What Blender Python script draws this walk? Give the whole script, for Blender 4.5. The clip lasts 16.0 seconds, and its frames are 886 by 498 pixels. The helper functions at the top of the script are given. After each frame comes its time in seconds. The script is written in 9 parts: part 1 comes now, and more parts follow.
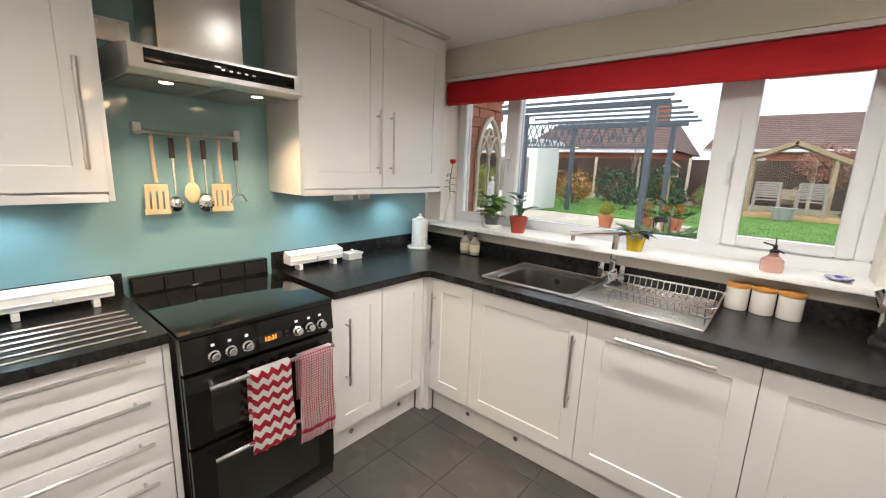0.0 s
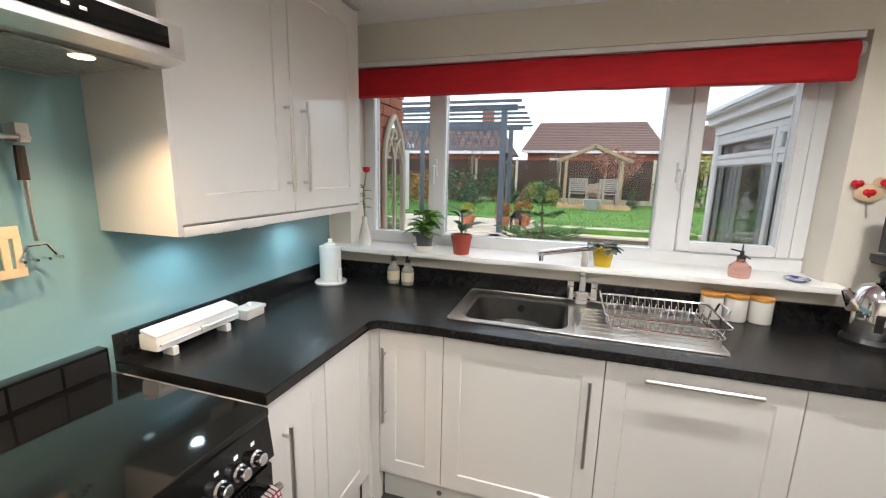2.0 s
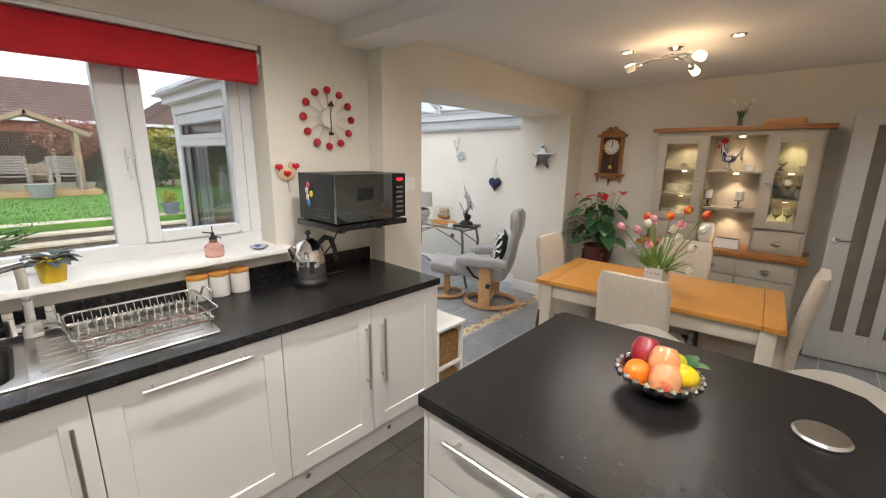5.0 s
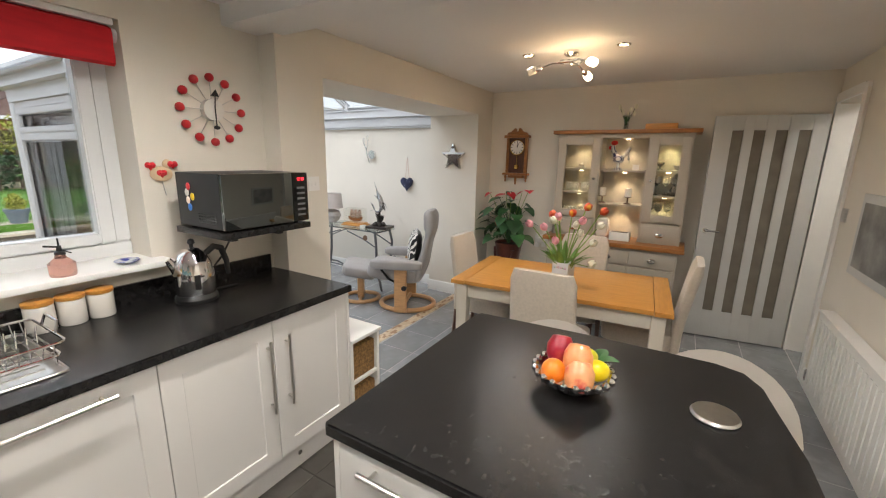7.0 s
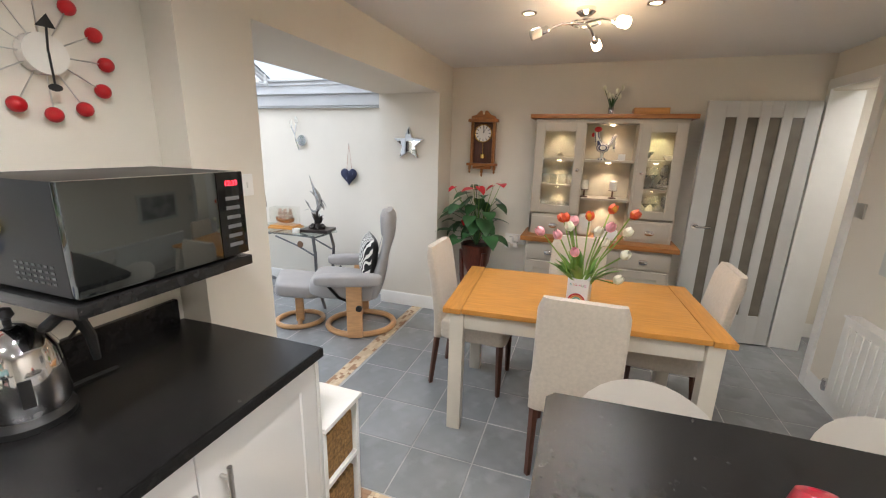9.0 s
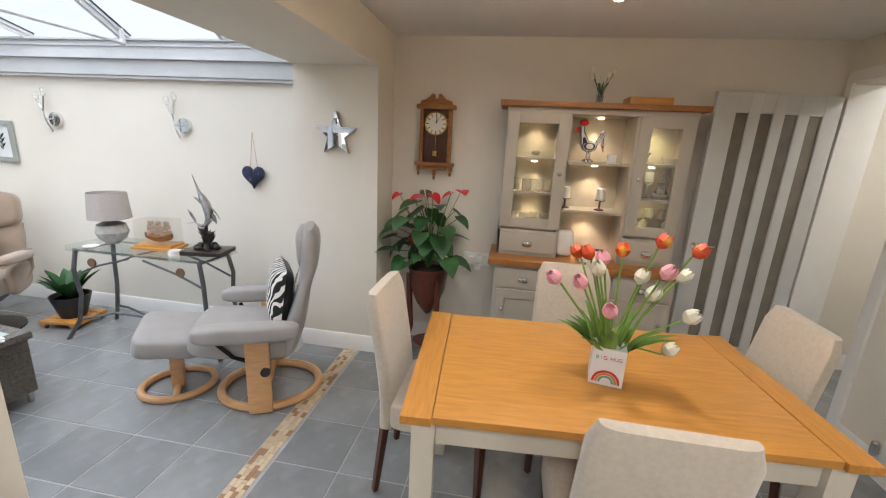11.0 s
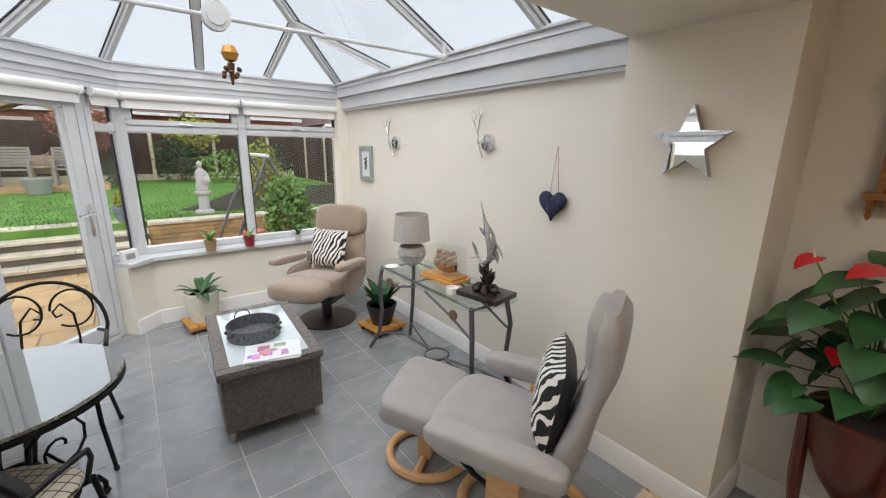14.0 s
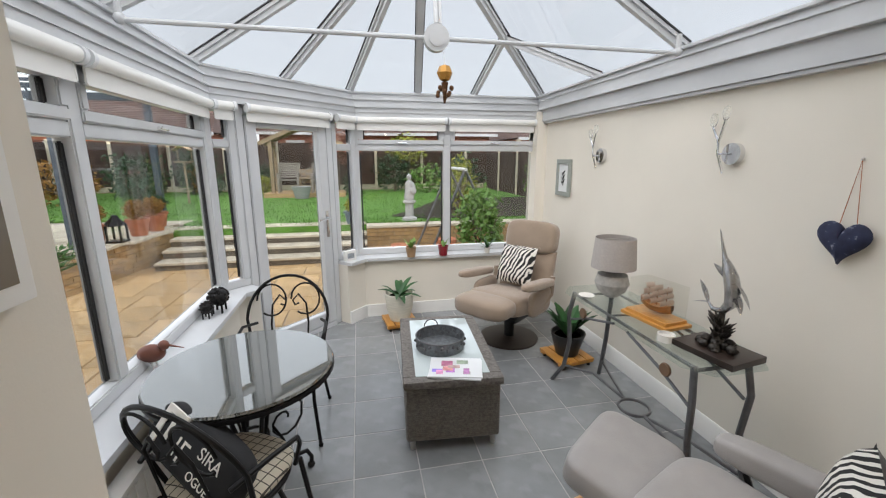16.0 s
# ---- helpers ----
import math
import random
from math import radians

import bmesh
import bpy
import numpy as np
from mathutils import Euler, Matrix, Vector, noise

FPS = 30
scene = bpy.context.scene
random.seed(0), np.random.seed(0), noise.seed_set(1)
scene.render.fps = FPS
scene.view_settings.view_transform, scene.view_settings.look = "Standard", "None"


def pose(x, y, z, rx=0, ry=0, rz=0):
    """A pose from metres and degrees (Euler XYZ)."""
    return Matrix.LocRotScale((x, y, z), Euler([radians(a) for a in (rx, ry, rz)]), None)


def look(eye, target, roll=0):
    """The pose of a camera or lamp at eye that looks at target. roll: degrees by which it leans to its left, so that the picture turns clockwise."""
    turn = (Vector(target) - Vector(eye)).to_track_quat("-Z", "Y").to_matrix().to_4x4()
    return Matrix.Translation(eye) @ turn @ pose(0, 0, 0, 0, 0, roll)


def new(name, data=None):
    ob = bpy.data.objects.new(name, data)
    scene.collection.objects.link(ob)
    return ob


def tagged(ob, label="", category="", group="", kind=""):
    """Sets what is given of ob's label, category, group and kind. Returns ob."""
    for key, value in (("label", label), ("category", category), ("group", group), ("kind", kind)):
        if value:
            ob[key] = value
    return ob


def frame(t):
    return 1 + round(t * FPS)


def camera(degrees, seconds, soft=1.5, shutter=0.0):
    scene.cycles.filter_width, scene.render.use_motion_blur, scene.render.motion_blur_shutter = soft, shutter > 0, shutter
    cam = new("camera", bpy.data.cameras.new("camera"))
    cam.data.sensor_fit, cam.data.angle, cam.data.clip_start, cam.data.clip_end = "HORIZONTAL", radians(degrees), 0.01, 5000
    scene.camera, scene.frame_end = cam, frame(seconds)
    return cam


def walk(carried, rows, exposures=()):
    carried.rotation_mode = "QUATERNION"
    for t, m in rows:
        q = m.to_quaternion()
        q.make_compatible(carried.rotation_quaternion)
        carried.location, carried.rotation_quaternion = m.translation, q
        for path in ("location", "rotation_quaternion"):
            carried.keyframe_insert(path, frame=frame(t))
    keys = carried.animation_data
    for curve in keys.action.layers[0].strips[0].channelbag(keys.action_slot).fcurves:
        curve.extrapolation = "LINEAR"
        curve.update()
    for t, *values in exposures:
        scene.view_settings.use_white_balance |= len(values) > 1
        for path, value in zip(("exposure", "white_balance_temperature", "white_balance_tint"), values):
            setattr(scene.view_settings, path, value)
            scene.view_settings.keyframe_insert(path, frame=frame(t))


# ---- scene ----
cam = camera(95.5, 16.0, soft=1.15)
PATH = [
    (0, (1.525, -1.686, 1.498), (0.265, -0.185, 1.1), 2.3),
    (0.5, (1.312, -1.686, 1.515), (0.232, -0.052, 1.118), 2.4),
    (1, (1.105, -1.66, 1.516), (0.154, 0.054, 1.134), 2.4),
    (1.5, (0.905, -1.577, 1.52), (0.085, 0.215, 1.169), 1.9),
    (2, (0.77, -1.48, 1.531), (0.187, 0.397, 1.16), 1.3),
    (2.5, (0.7, -1.454, 1.537), (0.462, 0.493, 1.149), 0.5),
    (3, (0.668, -1.486, 1.548), (0.88, 0.461, 1.142), -0.6),
    (3.5, (0.715, -1.5, 1.567), (1.36, 0.349, 1.154), -1.1),
    (4, (0.762, -1.492, 1.573), (1.763, 0.192, 1.157), -0.6),
    (4.5, (0.828, -1.502, 1.588), (2.079, -0.003, 1.159), 0.2),
    (5, (0.873, -1.52, 1.592), (2.303, -0.199, 1.145), 0.8),
    (5.2, (0.889, -1.53, 1.594), (2.369, -0.265, 1.144), 0.9),
    (7.3, (1.005, -1.439, 1.583), (2.693, -0.461, 1.145), 1.0),
    (7.5, (1.064, -1.383, 1.591), (2.756, -0.412, 1.152), 0.9),
    (8, (1.225, -1.187, 1.599), (2.949, -0.285, 1.136), 1.3),
    (8.5, (1.342, -0.992, 1.578), (3.124, -0.221, 1.1), 1.6),
    (9, (1.449, -0.784, 1.584), (3.283, -0.156, 1.091), 1.5),
    (9.5, (1.657, -0.621, 1.573), (3.512, -0.067, 1.07), 1.3),
    (9.7, (1.754, -0.558, 1.573), (3.625, -0.062, 1.07), 1.4),
    (11.8, (2.62, -0.40, 1.525), (4.536, -0.11, 1.03), 3.3),
    (12, (2.694, -0.389, 1.503), (4.608, -0.066, 1.018), 3.5),
    (12.5, (2.786, -0.266, 1.585), (4.625, 0.272, 1.02), 2.2),
    (13, (2.965, -0.114, 1.586), (4.683, 0.754, 1.043), 1.9),
    (13.5, (3.106, 0.008, 1.586), (4.592, 1.238, 1.06), 1.2),
    (14, (3.217, 0.083, 1.573), (4.406, 1.616, 1.085), 0.8),
    (14.5, (3.279, 0.119, 1.583), (4.16, 1.851, 1.11), -0.5),
    (15, (3.273, 0.14, 1.589), (3.925, 1.98, 1.152), -1.0),
    (15.5, (3.251, 0.208, 1.59), (3.731, 2.098, 1.144), -0.6),
    (16, (3.246, 0.308, 1.586), (3.641, 2.219, 1.148), -0.0),
]
walk(cam, [(t, look(eye, target, roll)) for t, eye, target, roll in PATH],
     [(0.0, 0.24, 6350, 10), (1.5, 0.18, 6250, 10), (2.5, 0.14, 6100, 10), (3.5, 0.2, 6100, 10), (5.0, 0.14, 6300, 10), (7.5, 0.12, 6350, 10), (8.3, 0.12, 6350, 10), (9.0, 0.36, 6050, 10),
      (9.5, 0.4, 5850, 10), (12.0, 0.14, 6400, 10), (13.0, 0.1, 6450, 10), (14.5, -0.17, 6500, 10), (16.0, -0.22, 6500, 10)])

# ---- world and large lights ----
world = bpy.data.worlds.new("overcast_sky")
scene.world = world
world.use_nodes = True
wn, wl = world.node_tree.nodes, world.node_tree.links
sky = wn.new("ShaderNodeTexSky")
sky.sky_type, sky.sun_disc, sky.sun_elevation, sky.sun_rotation, sky.dust_density = "NISHITA", False, radians(38), radians(200), 4.0
dim = wn.new("ShaderNodeMixRGB")
dim.blend_type, dim.inputs[0].default_value, dim.inputs[2].default_value = "MULTIPLY", 1.0, (0.09, 0.09, 0.09, 1)
cloud = wn.new("ShaderNodeMixRGB")
cloud.inputs[0].default_value, cloud.inputs[2].default_value = 0.75, (0.93, 0.96, 1.0, 1)
wl.new(sky.outputs[0], dim.inputs[1])
wl.new(dim.outputs[0], cloud.inputs[1])
wl.new(cloud.outputs[0], wn["Background"].inputs[0])
wn["Background"].inputs[1].default_value = 3.7


def lamp(name, kind, x, y, z, watts, colour=(1, 0.82, 0.62), size=0.06, target=None, spot=110, blend=0.6):
    d = bpy.data.lights.new(name, kind)
    d.energy, d.color = watts, colour
    if kind == "AREA":
        d.shape, d.size = "DISK", size
    elif kind == "SPOT":
        d.shadow_soft_size, d.spot_size, d.spot_blend = size, radians(spot), blend
    elif kind == "POINT":
        d.shadow_soft_size = size
    else:
        d.angle = radians(size)
    ob = new(name, d)
    ob.matrix_basis = look((x, y, z), target or (x, y + 0.0001, z - 1))
    return ob


# sky light falling through the glazed roof
lamp("roof_daylight", "AREA", 3.62, 2.75, 3.05, 115, (0.95, 0.96, 1.0), 3.2)
lamp("sun", "SUN", -4, -6, 12, 0.8, (1, 0.97, 0.92), 20, (2, 4, 0))

KW, DW, CW, SW = 62.0, 27.0, 3.6, 4.2

# ---- materials ----
MATS = {}


def mat(name, colour, rough=0.5, metal=0.0, vary=0.08, scale=6.0, bump=0.0, bump_scale=60.0, coat=0.0, sheen=0.0, random_tone=0.0, second=None, second_at=0.5, second_scale=3.0, stretch=(1, 1, 1), trans=0.0):
    m = bpy.data.materials.new(name)
    m.use_nodes = True
    n, l = m.node_tree.nodes, m.node_tree.links
    b = n["Principled BSDF"]
    b.inputs["Roughness"].default_value, b.inputs["Metallic"].default_value = rough, metal
    b.inputs["Coat Weight"].default_value, b.inputs["Coat Roughness"].default_value = coat, 0.06
    b.inputs["Sheen Weight"].default_value = sheen
    b.inputs["Transmission Weight"].default_value = trans
    tc = n.new("ShaderNodeTexCoord")
    mp = n.new("ShaderNodeMapping")
    mp.inputs["Scale"].default_value = stretch
    l.new(tc.outputs["Object"], mp.inputs[0])
    nz = n.new("ShaderNodeTexNoise")
    nz.inputs["Scale"].default_value, nz.inputs["Detail"].default_value = scale, 6
    l.new(mp.outputs[0], nz.inputs["Vector"])
    lo = tuple(max(0, c * (1 - vary)) for c in colour)
    hi = tuple(min(1, c * (1 + vary)) for c in colour)
    rp = n.new("ShaderNodeMapRange")
    rp.inputs[1].default_value, rp.inputs[2].default_value = 0.3, 0.7
    l.new(nz.outputs[0], rp.inputs[0])
    mx = n.new("ShaderNodeMixRGB")
    mx.inputs[1].default_value, mx.inputs[2].default_value = (*lo, 1), (*hi, 1)
    l.new(rp.outputs[0], mx.inputs[0])
    out = mx.outputs[0]
    if second:
        n2 = n.new("ShaderNodeTexNoise")
        n2.inputs["Scale"].default_value, n2.inputs["Detail"].default_value = second_scale, 8
        l.new(mp.outputs[0], n2.inputs["Vector"])
        r2 = n.new("ShaderNodeMapRange")
        r2.inputs[1].default_value, r2.inputs[2].default_value = second_at, second_at + 0.12
        l.new(n2.outputs[0], r2.inputs[0])
        m2 = n.new("ShaderNodeMixRGB")
        m2.inputs[2].default_value = (*second, 1)
        l.new(r2.outputs[0], m2.inputs[0])
        l.new(out, m2.inputs[1])
        out = m2.outputs[0]
    if random_tone:
        oi = n.new("ShaderNodeObjectInfo")
        rr = n.new("ShaderNodeMapRange")
        rr.inputs[3].default_value, rr.inputs[4].default_value = 1 - random_tone, 1 + random_tone
        l.new(oi.outputs["Random"], rr.inputs[0])
        hs = n.new("ShaderNodeHueSaturation")
        l.new(rr.outputs[0], hs.inputs["Value"])
        l.new(out, hs.inputs["Color"])
        out = hs.outputs[0]
    l.new(out, b.inputs["Base Color"])
    if bump:
        bn = n.new("ShaderNodeTexNoise")
        bn.inputs["Scale"].default_value, bn.inputs["Detail"].default_value = bump_scale, 4
        l.new(mp.outputs[0], bn.inputs["Vector"])
        bp = n.new("ShaderNodeBump")
        bp.inputs["Strength"].default_value, bp.inputs["Distance"].default_value = bump, 0.01
        l.new(bn.outputs[0], bp.inputs["Height"])
        l.new(bp.outputs[0], b.inputs["Normal"])
    MATS[name] = m
    return m


def glow(name, colour, strength):
    m = bpy.data.materials.new(name)
    m.use_nodes = True
    b = m.node_tree.nodes["Principled BSDF"]
    b.inputs["Base Color"].default_value = (*colour, 1)
    b.inputs["Emission Color"].default_value, b.inputs["Emission Strength"].default_value = (*colour, 1), strength
    return m


def pane_glass(name, tint=(1, 1, 1), gloss=0.06):
    m = bpy.data.materials.new(name)
    m.use_nodes = True
    n, l = m.node_tree.nodes, m.node_tree.links
    n.remove(n["Principled BSDF"])
    t, g, mx, fr, pw, ml = n.new("ShaderNodeBsdfTransparent"), n.new("ShaderNodeBsdfGlossy"), n.new("ShaderNodeMixShader"), n.new("ShaderNodeLayerWeight"), n.new("ShaderNodeMath"), n.new("ShaderNodeMath")
    t.inputs[0].default_value, g.inputs["Roughness"].default_value = (*tint, 1), 0.02
    pw.operation, pw.inputs[1].default_value = "POWER", 4.0
    ml.operation, ml.inputs[1].default_value, ml.inputs[2].default_value = "MULTIPLY_ADD", 0.5, gloss * 0.6
    l.new(fr.outputs["Facing"], pw.inputs[0])
    l.new(pw.outputs[0], ml.inputs[0])
    l.new(ml.outputs[0], mx.inputs[0])
    l.new(t.outputs[0], mx.inputs[1])
    l.new(g.outputs[0], mx.inputs[2])
    l.new(mx.outputs[0], n["Material Output"].inputs[0])
    return m


def stripes(name, a, b, scale, rough=0.8, axis="X", wave="ZIGZAG", distort=0.0, rot=0.0):
    """Two-tone fabric print."""
    m = mat(name, a, rough, vary=0.05, bump=0.15, bump_scale=400)
    n, l = m.node_tree.nodes, m.node_tree.links
    w = n.new("ShaderNodeTexWave")
    w.bands_direction = axis
    w.inputs["Scale"].default_value, w.inputs["Distortion"].default_value, w.inputs["Detail"].default_value, w.inputs["Detail Scale"].default_value = scale, distort, 2, 1.2
    tc, mp = n.new("ShaderNodeTexCoord"), n.new("ShaderNodeMapping")
    mp.inputs["Rotation"].default_value = (0, 0, rot)
    l.new(tc.outputs["Object"], mp.inputs[0])
    l.new(mp.outputs[0], w.inputs["Vector"])
    r = n.new("ShaderNodeMapRange")
    r.inputs[1].default_value, r.inputs[2].default_value = 0.47, 0.53
    l.new(w.outputs[1], r.inputs[0])
    mx = n.new("ShaderNodeMixRGB")
    mx.inputs[1].default_value, mx.inputs[2].default_value = (*a, 1), (*b, 1)
    l.new(r.outputs[0], mx.inputs[0])
    l.new(mx.outputs[0], n["Principled BSDF"].inputs["Base Color"])
    return m


WALL = mat("wall_paint", (0.73, 0.685, 0.60), 0.75, vary=0.03, scale=2, bump=0.04, bump_scale=180)
CEIL = mat("ceiling_paint", (0.78, 0.77, 0.75), 0.8, vary=0.02, scale=2, bump=0.04, bump_scale=120)
GLOSSW = mat("white_gloss_door", (0.74, 0.72, 0.69), 0.22, vary=0.015, scale=3, coat=0.7)
SATIN = mat("white_satin_paint", (0.8, 0.79, 0.76), 0.35, vary=0.03, scale=5)
PVC = mat("white_pvc", (0.7, 0.71, 0.715), 0.3, vary=0.03, scale=4)
# White PVC copy; shading of the conservatory frames is put into its colour
PVCSHADE = mat("shaded_white_pvc", (0.55, 0.56, 0.57), 0.32, vary=0.05, scale=4)
TOP = mat("black_worktop", (0.012, 0.0115, 0.0115), 0.27, vary=0.5, scale=40, second=(0.05, 0.046, 0.042), second_at=0.66, second_scale=45, bump=0.08, bump_scale=500)
TOP.node_tree.nodes["Principled BSDF"].inputs["Specular IOR Level"].default_value = 0.38
TILE = mat("slate_tile", (0.225, 0.233, 0.238), 0.2, vary=0.12, scale=5, bump=0.1, bump_scale=16, random_tone=0.12, second=(0.255, 0.263, 0.268), second_at=0.5, second_scale=7)
TILE.node_tree.nodes["Principled BSDF"].inputs["Specular IOR Level"].default_value = 0.85
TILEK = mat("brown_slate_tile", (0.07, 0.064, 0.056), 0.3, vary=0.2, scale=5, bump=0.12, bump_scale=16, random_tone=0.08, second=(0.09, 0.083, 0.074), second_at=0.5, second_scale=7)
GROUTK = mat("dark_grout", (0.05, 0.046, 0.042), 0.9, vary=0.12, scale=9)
GROUT = mat("grey_grout", (0.36, 0.35, 0.335), 0.9, vary=0.12, scale=9)
TEAL = mat("teal_glass", (0.235, 0.405, 0.43), 0.12, vary=0.02, scale=2, coat=0.8)
STEEL = mat("brushed_steel", (0.6, 0.58, 0.55), 0.28, 1.0, vary=0.05, scale=60, stretch=(1, 1, 12))
CHROME = mat("chrome", (0.75, 0.75, 0.76), 0.08, 1.0, vary=0.02)
PEWTER = mat("pewter_silver", (0.5, 0.5, 0.51), 0.22, 1.0, vary=0.15, scale=30, bump=0.3, bump_scale=60)
BLACKG = mat("black_enamel", (0.006, 0.006, 0.006), 0.07, vary=0.1, coat=0.25)
BLACKG.node_tree.nodes["Principled BSDF"].inputs["Specular IOR Level"].default_value = 0.32
BLACKM = mat("black_plastic", (0.012, 0.012, 0.012), 0.4, vary=0.1)
IRON = mat("black_wrought_iron", (0.012, 0.011, 0.011), 0.45, 0.6, vary=0.2, bump=0.1, bump_scale=200)
GREYIRON = mat("grey_iron", (0.16, 0.16, 0.165), 0.45, 0.8, vary=0.15, scale=20)
RED = mat("red_fabric", (0.52, 0.005, 0.012), 0.75, vary=0.1, scale=8, bump=0.1, bump_scale=500, stretch=(1, 1, 6))
OAK = mat("oak_wood", (0.55, 0.255, 0.052), 0.36, vary=0.13, scale=7, stretch=(10, 1, 10), bump=0.08, bump_scale=40, coat=0.15)
OAKX = mat("oak_wood_across", (0.53, 0.245, 0.05), 0.36, vary=0.13, scale=7, stretch=(1, 10, 10), bump=0.08, bump_scale=40, coat=0.15)
OAKMID = mat("mid_oak", (0.30, 0.12, 0.028), 0.4, vary=0.25, scale=9, stretch=(8, 1, 8), bump=0.08, bump_scale=40)
MAHOG = mat("red_mahogany", (0.10, 0.02, 0.009), 0.28, vary=0.3, scale=12, stretch=(8, 8, 1), coat=0.4)
BEECH = mat("beech_wood", (0.58, 0.33, 0.15), 0.35, vary=0.12, scale=10, stretch=(1, 1, 8))
DARKW = mat("dark_walnut_leg", (0.07, 0.022, 0.01), 0.4, vary=0.3, scale=12, stretch=(8, 8, 1))
TAUPE = mat("taupe_furniture_paint", (0.42, 0.38, 0.315), 0.45, vary=0.04, scale=6)
TAUPEIN = mat("taupe_panelling", (0.42, 0.38, 0.31), 0.6, vary=0.06, scale=14)
LINEN = mat("cream_linen", (0.55, 0.48, 0.39), 0.9, vary=0.07, scale=60, bump=0.3, bump_scale=500, sheen=0.4)
LEATHER = mat("grey_leather", (0.335, 0.315, 0.30), 0.42, vary=0.06, scale=8, bump=0.12, bump_scale=220)
SUEDE = mat("taupe_suede", (0.30, 0.225, 0.165), 0.85, vary=0.08, scale=7, bump=0.2, bump_scale=300, sheen=0.4)
WICKER = mat("grey_wicker", (0.15, 0.135, 0.12), 0.7, vary=0.35, scale=70, bump=0.8, bump_scale=140)
STOOLW = mat("white_stool_shell", (0.74, 0.7, 0.64), 0.4, vary=0.03)
CERAM = mat("white_ceramic", (0.78, 0.75, 0.69), 0.25, vary=0.04, scale=9, coat=0.3)
TERRA = mat("terracotta", (0.45, 0.16, 0.075), 0.85, vary=0.18, scale=10, bump=0.2, bump_scale=90)
SOIL = mat("soil", (0.035, 0.024, 0.016), 1.0, vary=0.4, scale=40, bump=0.8, bump_scale=60)
LEAF = mat("dark_green_leaf", (0.03, 0.095, 0.028), 0.42, vary=0.4, scale=9)
LEAFL = mat("light_green_leaf", (0.16, 0.30, 0.06), 0.5, vary=0.3, scale=14)
LEAFO = mat("amber_clipped_leaf", (0.32, 0.16, 0.03), 0.7, vary=0.4, scale=18)
LEAFR = mat("russet_leaf", (0.3, 0.13, 0.09), 0.7, vary=0.4, scale=10)
STEM = mat("stem_green", (0.2, 0.32, 0.06), 0.5, vary=0.2, scale=20)
PETALR = mat("red_petal", (0.6, 0.01, 0.02), 0.35, vary=0.15, scale=20, coat=0.3)
PETALP = mat("pink_petal", (0.86, 0.40, 0.46), 0.5, vary=0.15, scale=30)
PETALW = mat("cream_petal", (0.8, 0.78, 0.62), 0.5, vary=0.08, scale=30)
PETALO = mat("orange_red_petal", (0.65, 0.08, 0.02), 0.5, vary=0.2, scale=30, second=(0.8, 0.4, 0.03), second_at=0.58, second_scale=30)
BRICK = mat("red_brick", (0.36, 0.13, 0.075), 0.9, vary=0.2, scale=14, bump=0.4, bump_scale=70, random_tone=0.25)
SANDST = mat("sandstone_paving", (0.50, 0.33, 0.16), 0.75, vary=0.2, scale=4, bump=0.3, bump_scale=22, random_tone=0.15)
PALEST = mat("pale_stone", (0.55, 0.49, 0.38), 0.85, vary=0.16, scale=5, bump=0.3, bump_scale=30, random_tone=0.12)
WALLST = mat("buff_wall_stone", (0.40, 0.26, 0.12), 0.9, vary=0.2, scale=8, bump=0.4, bump_scale=40, random_tone=0.2)
MORTAR = mat("mortar", (0.36, 0.32, 0.27), 0.95, vary=0.1, scale=20)
GRASS = mat("lawn_grass", (0.10, 0.23, 0.028), 0.9, vary=0.3, scale=2.5, bump=0.8, bump_scale=90)
FENCE = mat("dark_brown_fence", (0.05, 0.028, 0.02), 0.85, vary=0.3, scale=5, stretch=(1, 1, 0.2))
TIMBER = mat("weathered_timber", (0.34, 0.25, 0.16), 0.85, vary=0.2, scale=8, stretch=(6, 6, 1), bump=0.2, bump_scale=60)
PERG = mat("slate_blue_paint", (0.055, 0.075, 0.1), 0.5, vary=0.1, scale=6)
ROOFT = mat("brown_roof_tile", (0.17, 0.11, 0.095), 0.9, vary=0.2, scale=3, bump=0.5, bump_scale=20)
BARK = mat("grey_bark", (0.17, 0.13, 0.1), 0.95, vary=0.3, scale=14, bump=0.6, bump_scale=50)
GLASS = pane_glass("window_glass", (0.74, 0.75, 0.755))
CABGLASS = pane_glass("cabinet_glass", (0.97, 0.97, 0.95))
TABGLASS = pane_glass("table_glass", (0.93, 0.97, 0.955), 0.1)
ROOFGL = pane_glass("frosted_roof_sheet", (0.56, 0.565, 0.57), 0.03)
DOORGL = mat("smoked_door_glass", (0.17, 0.15, 0.12), 0.12, vary=0.15, scale=8, coat=0.4)
MIRROR = mat("mirror", (0.85, 0.86, 0.86), 0.02, 1.0, vary=0.01)
ZEBRA = stripes("zebra_print", (0.75, 0.72, 0.66), (0.008, 0.008, 0.008), 9.5, distort=6.5, rot=0.4)
BULB = glow("lit_bulb", (1.0, 0.72, 0.4), 14)
COOLLED = glow("cool_led", (0.8, 0.93, 1.0), 8)
DISPR = glow("red_display", (1.0, 0.03, 0.05), 4)
DISPO = glow("orange_display", (1.0, 0.3, 0.03), 3)

# ---- mesh helpers ----


def thing(name, x=0, y=0, z=0, rz=0, label="", category="", group="", kind=""):
    ob = new(name)
    ob.empty_display_size = 0.05
    ob.matrix_basis = pose(x, y, z, 0, 0, rz)
    return tagged(ob, label, category, group, kind)


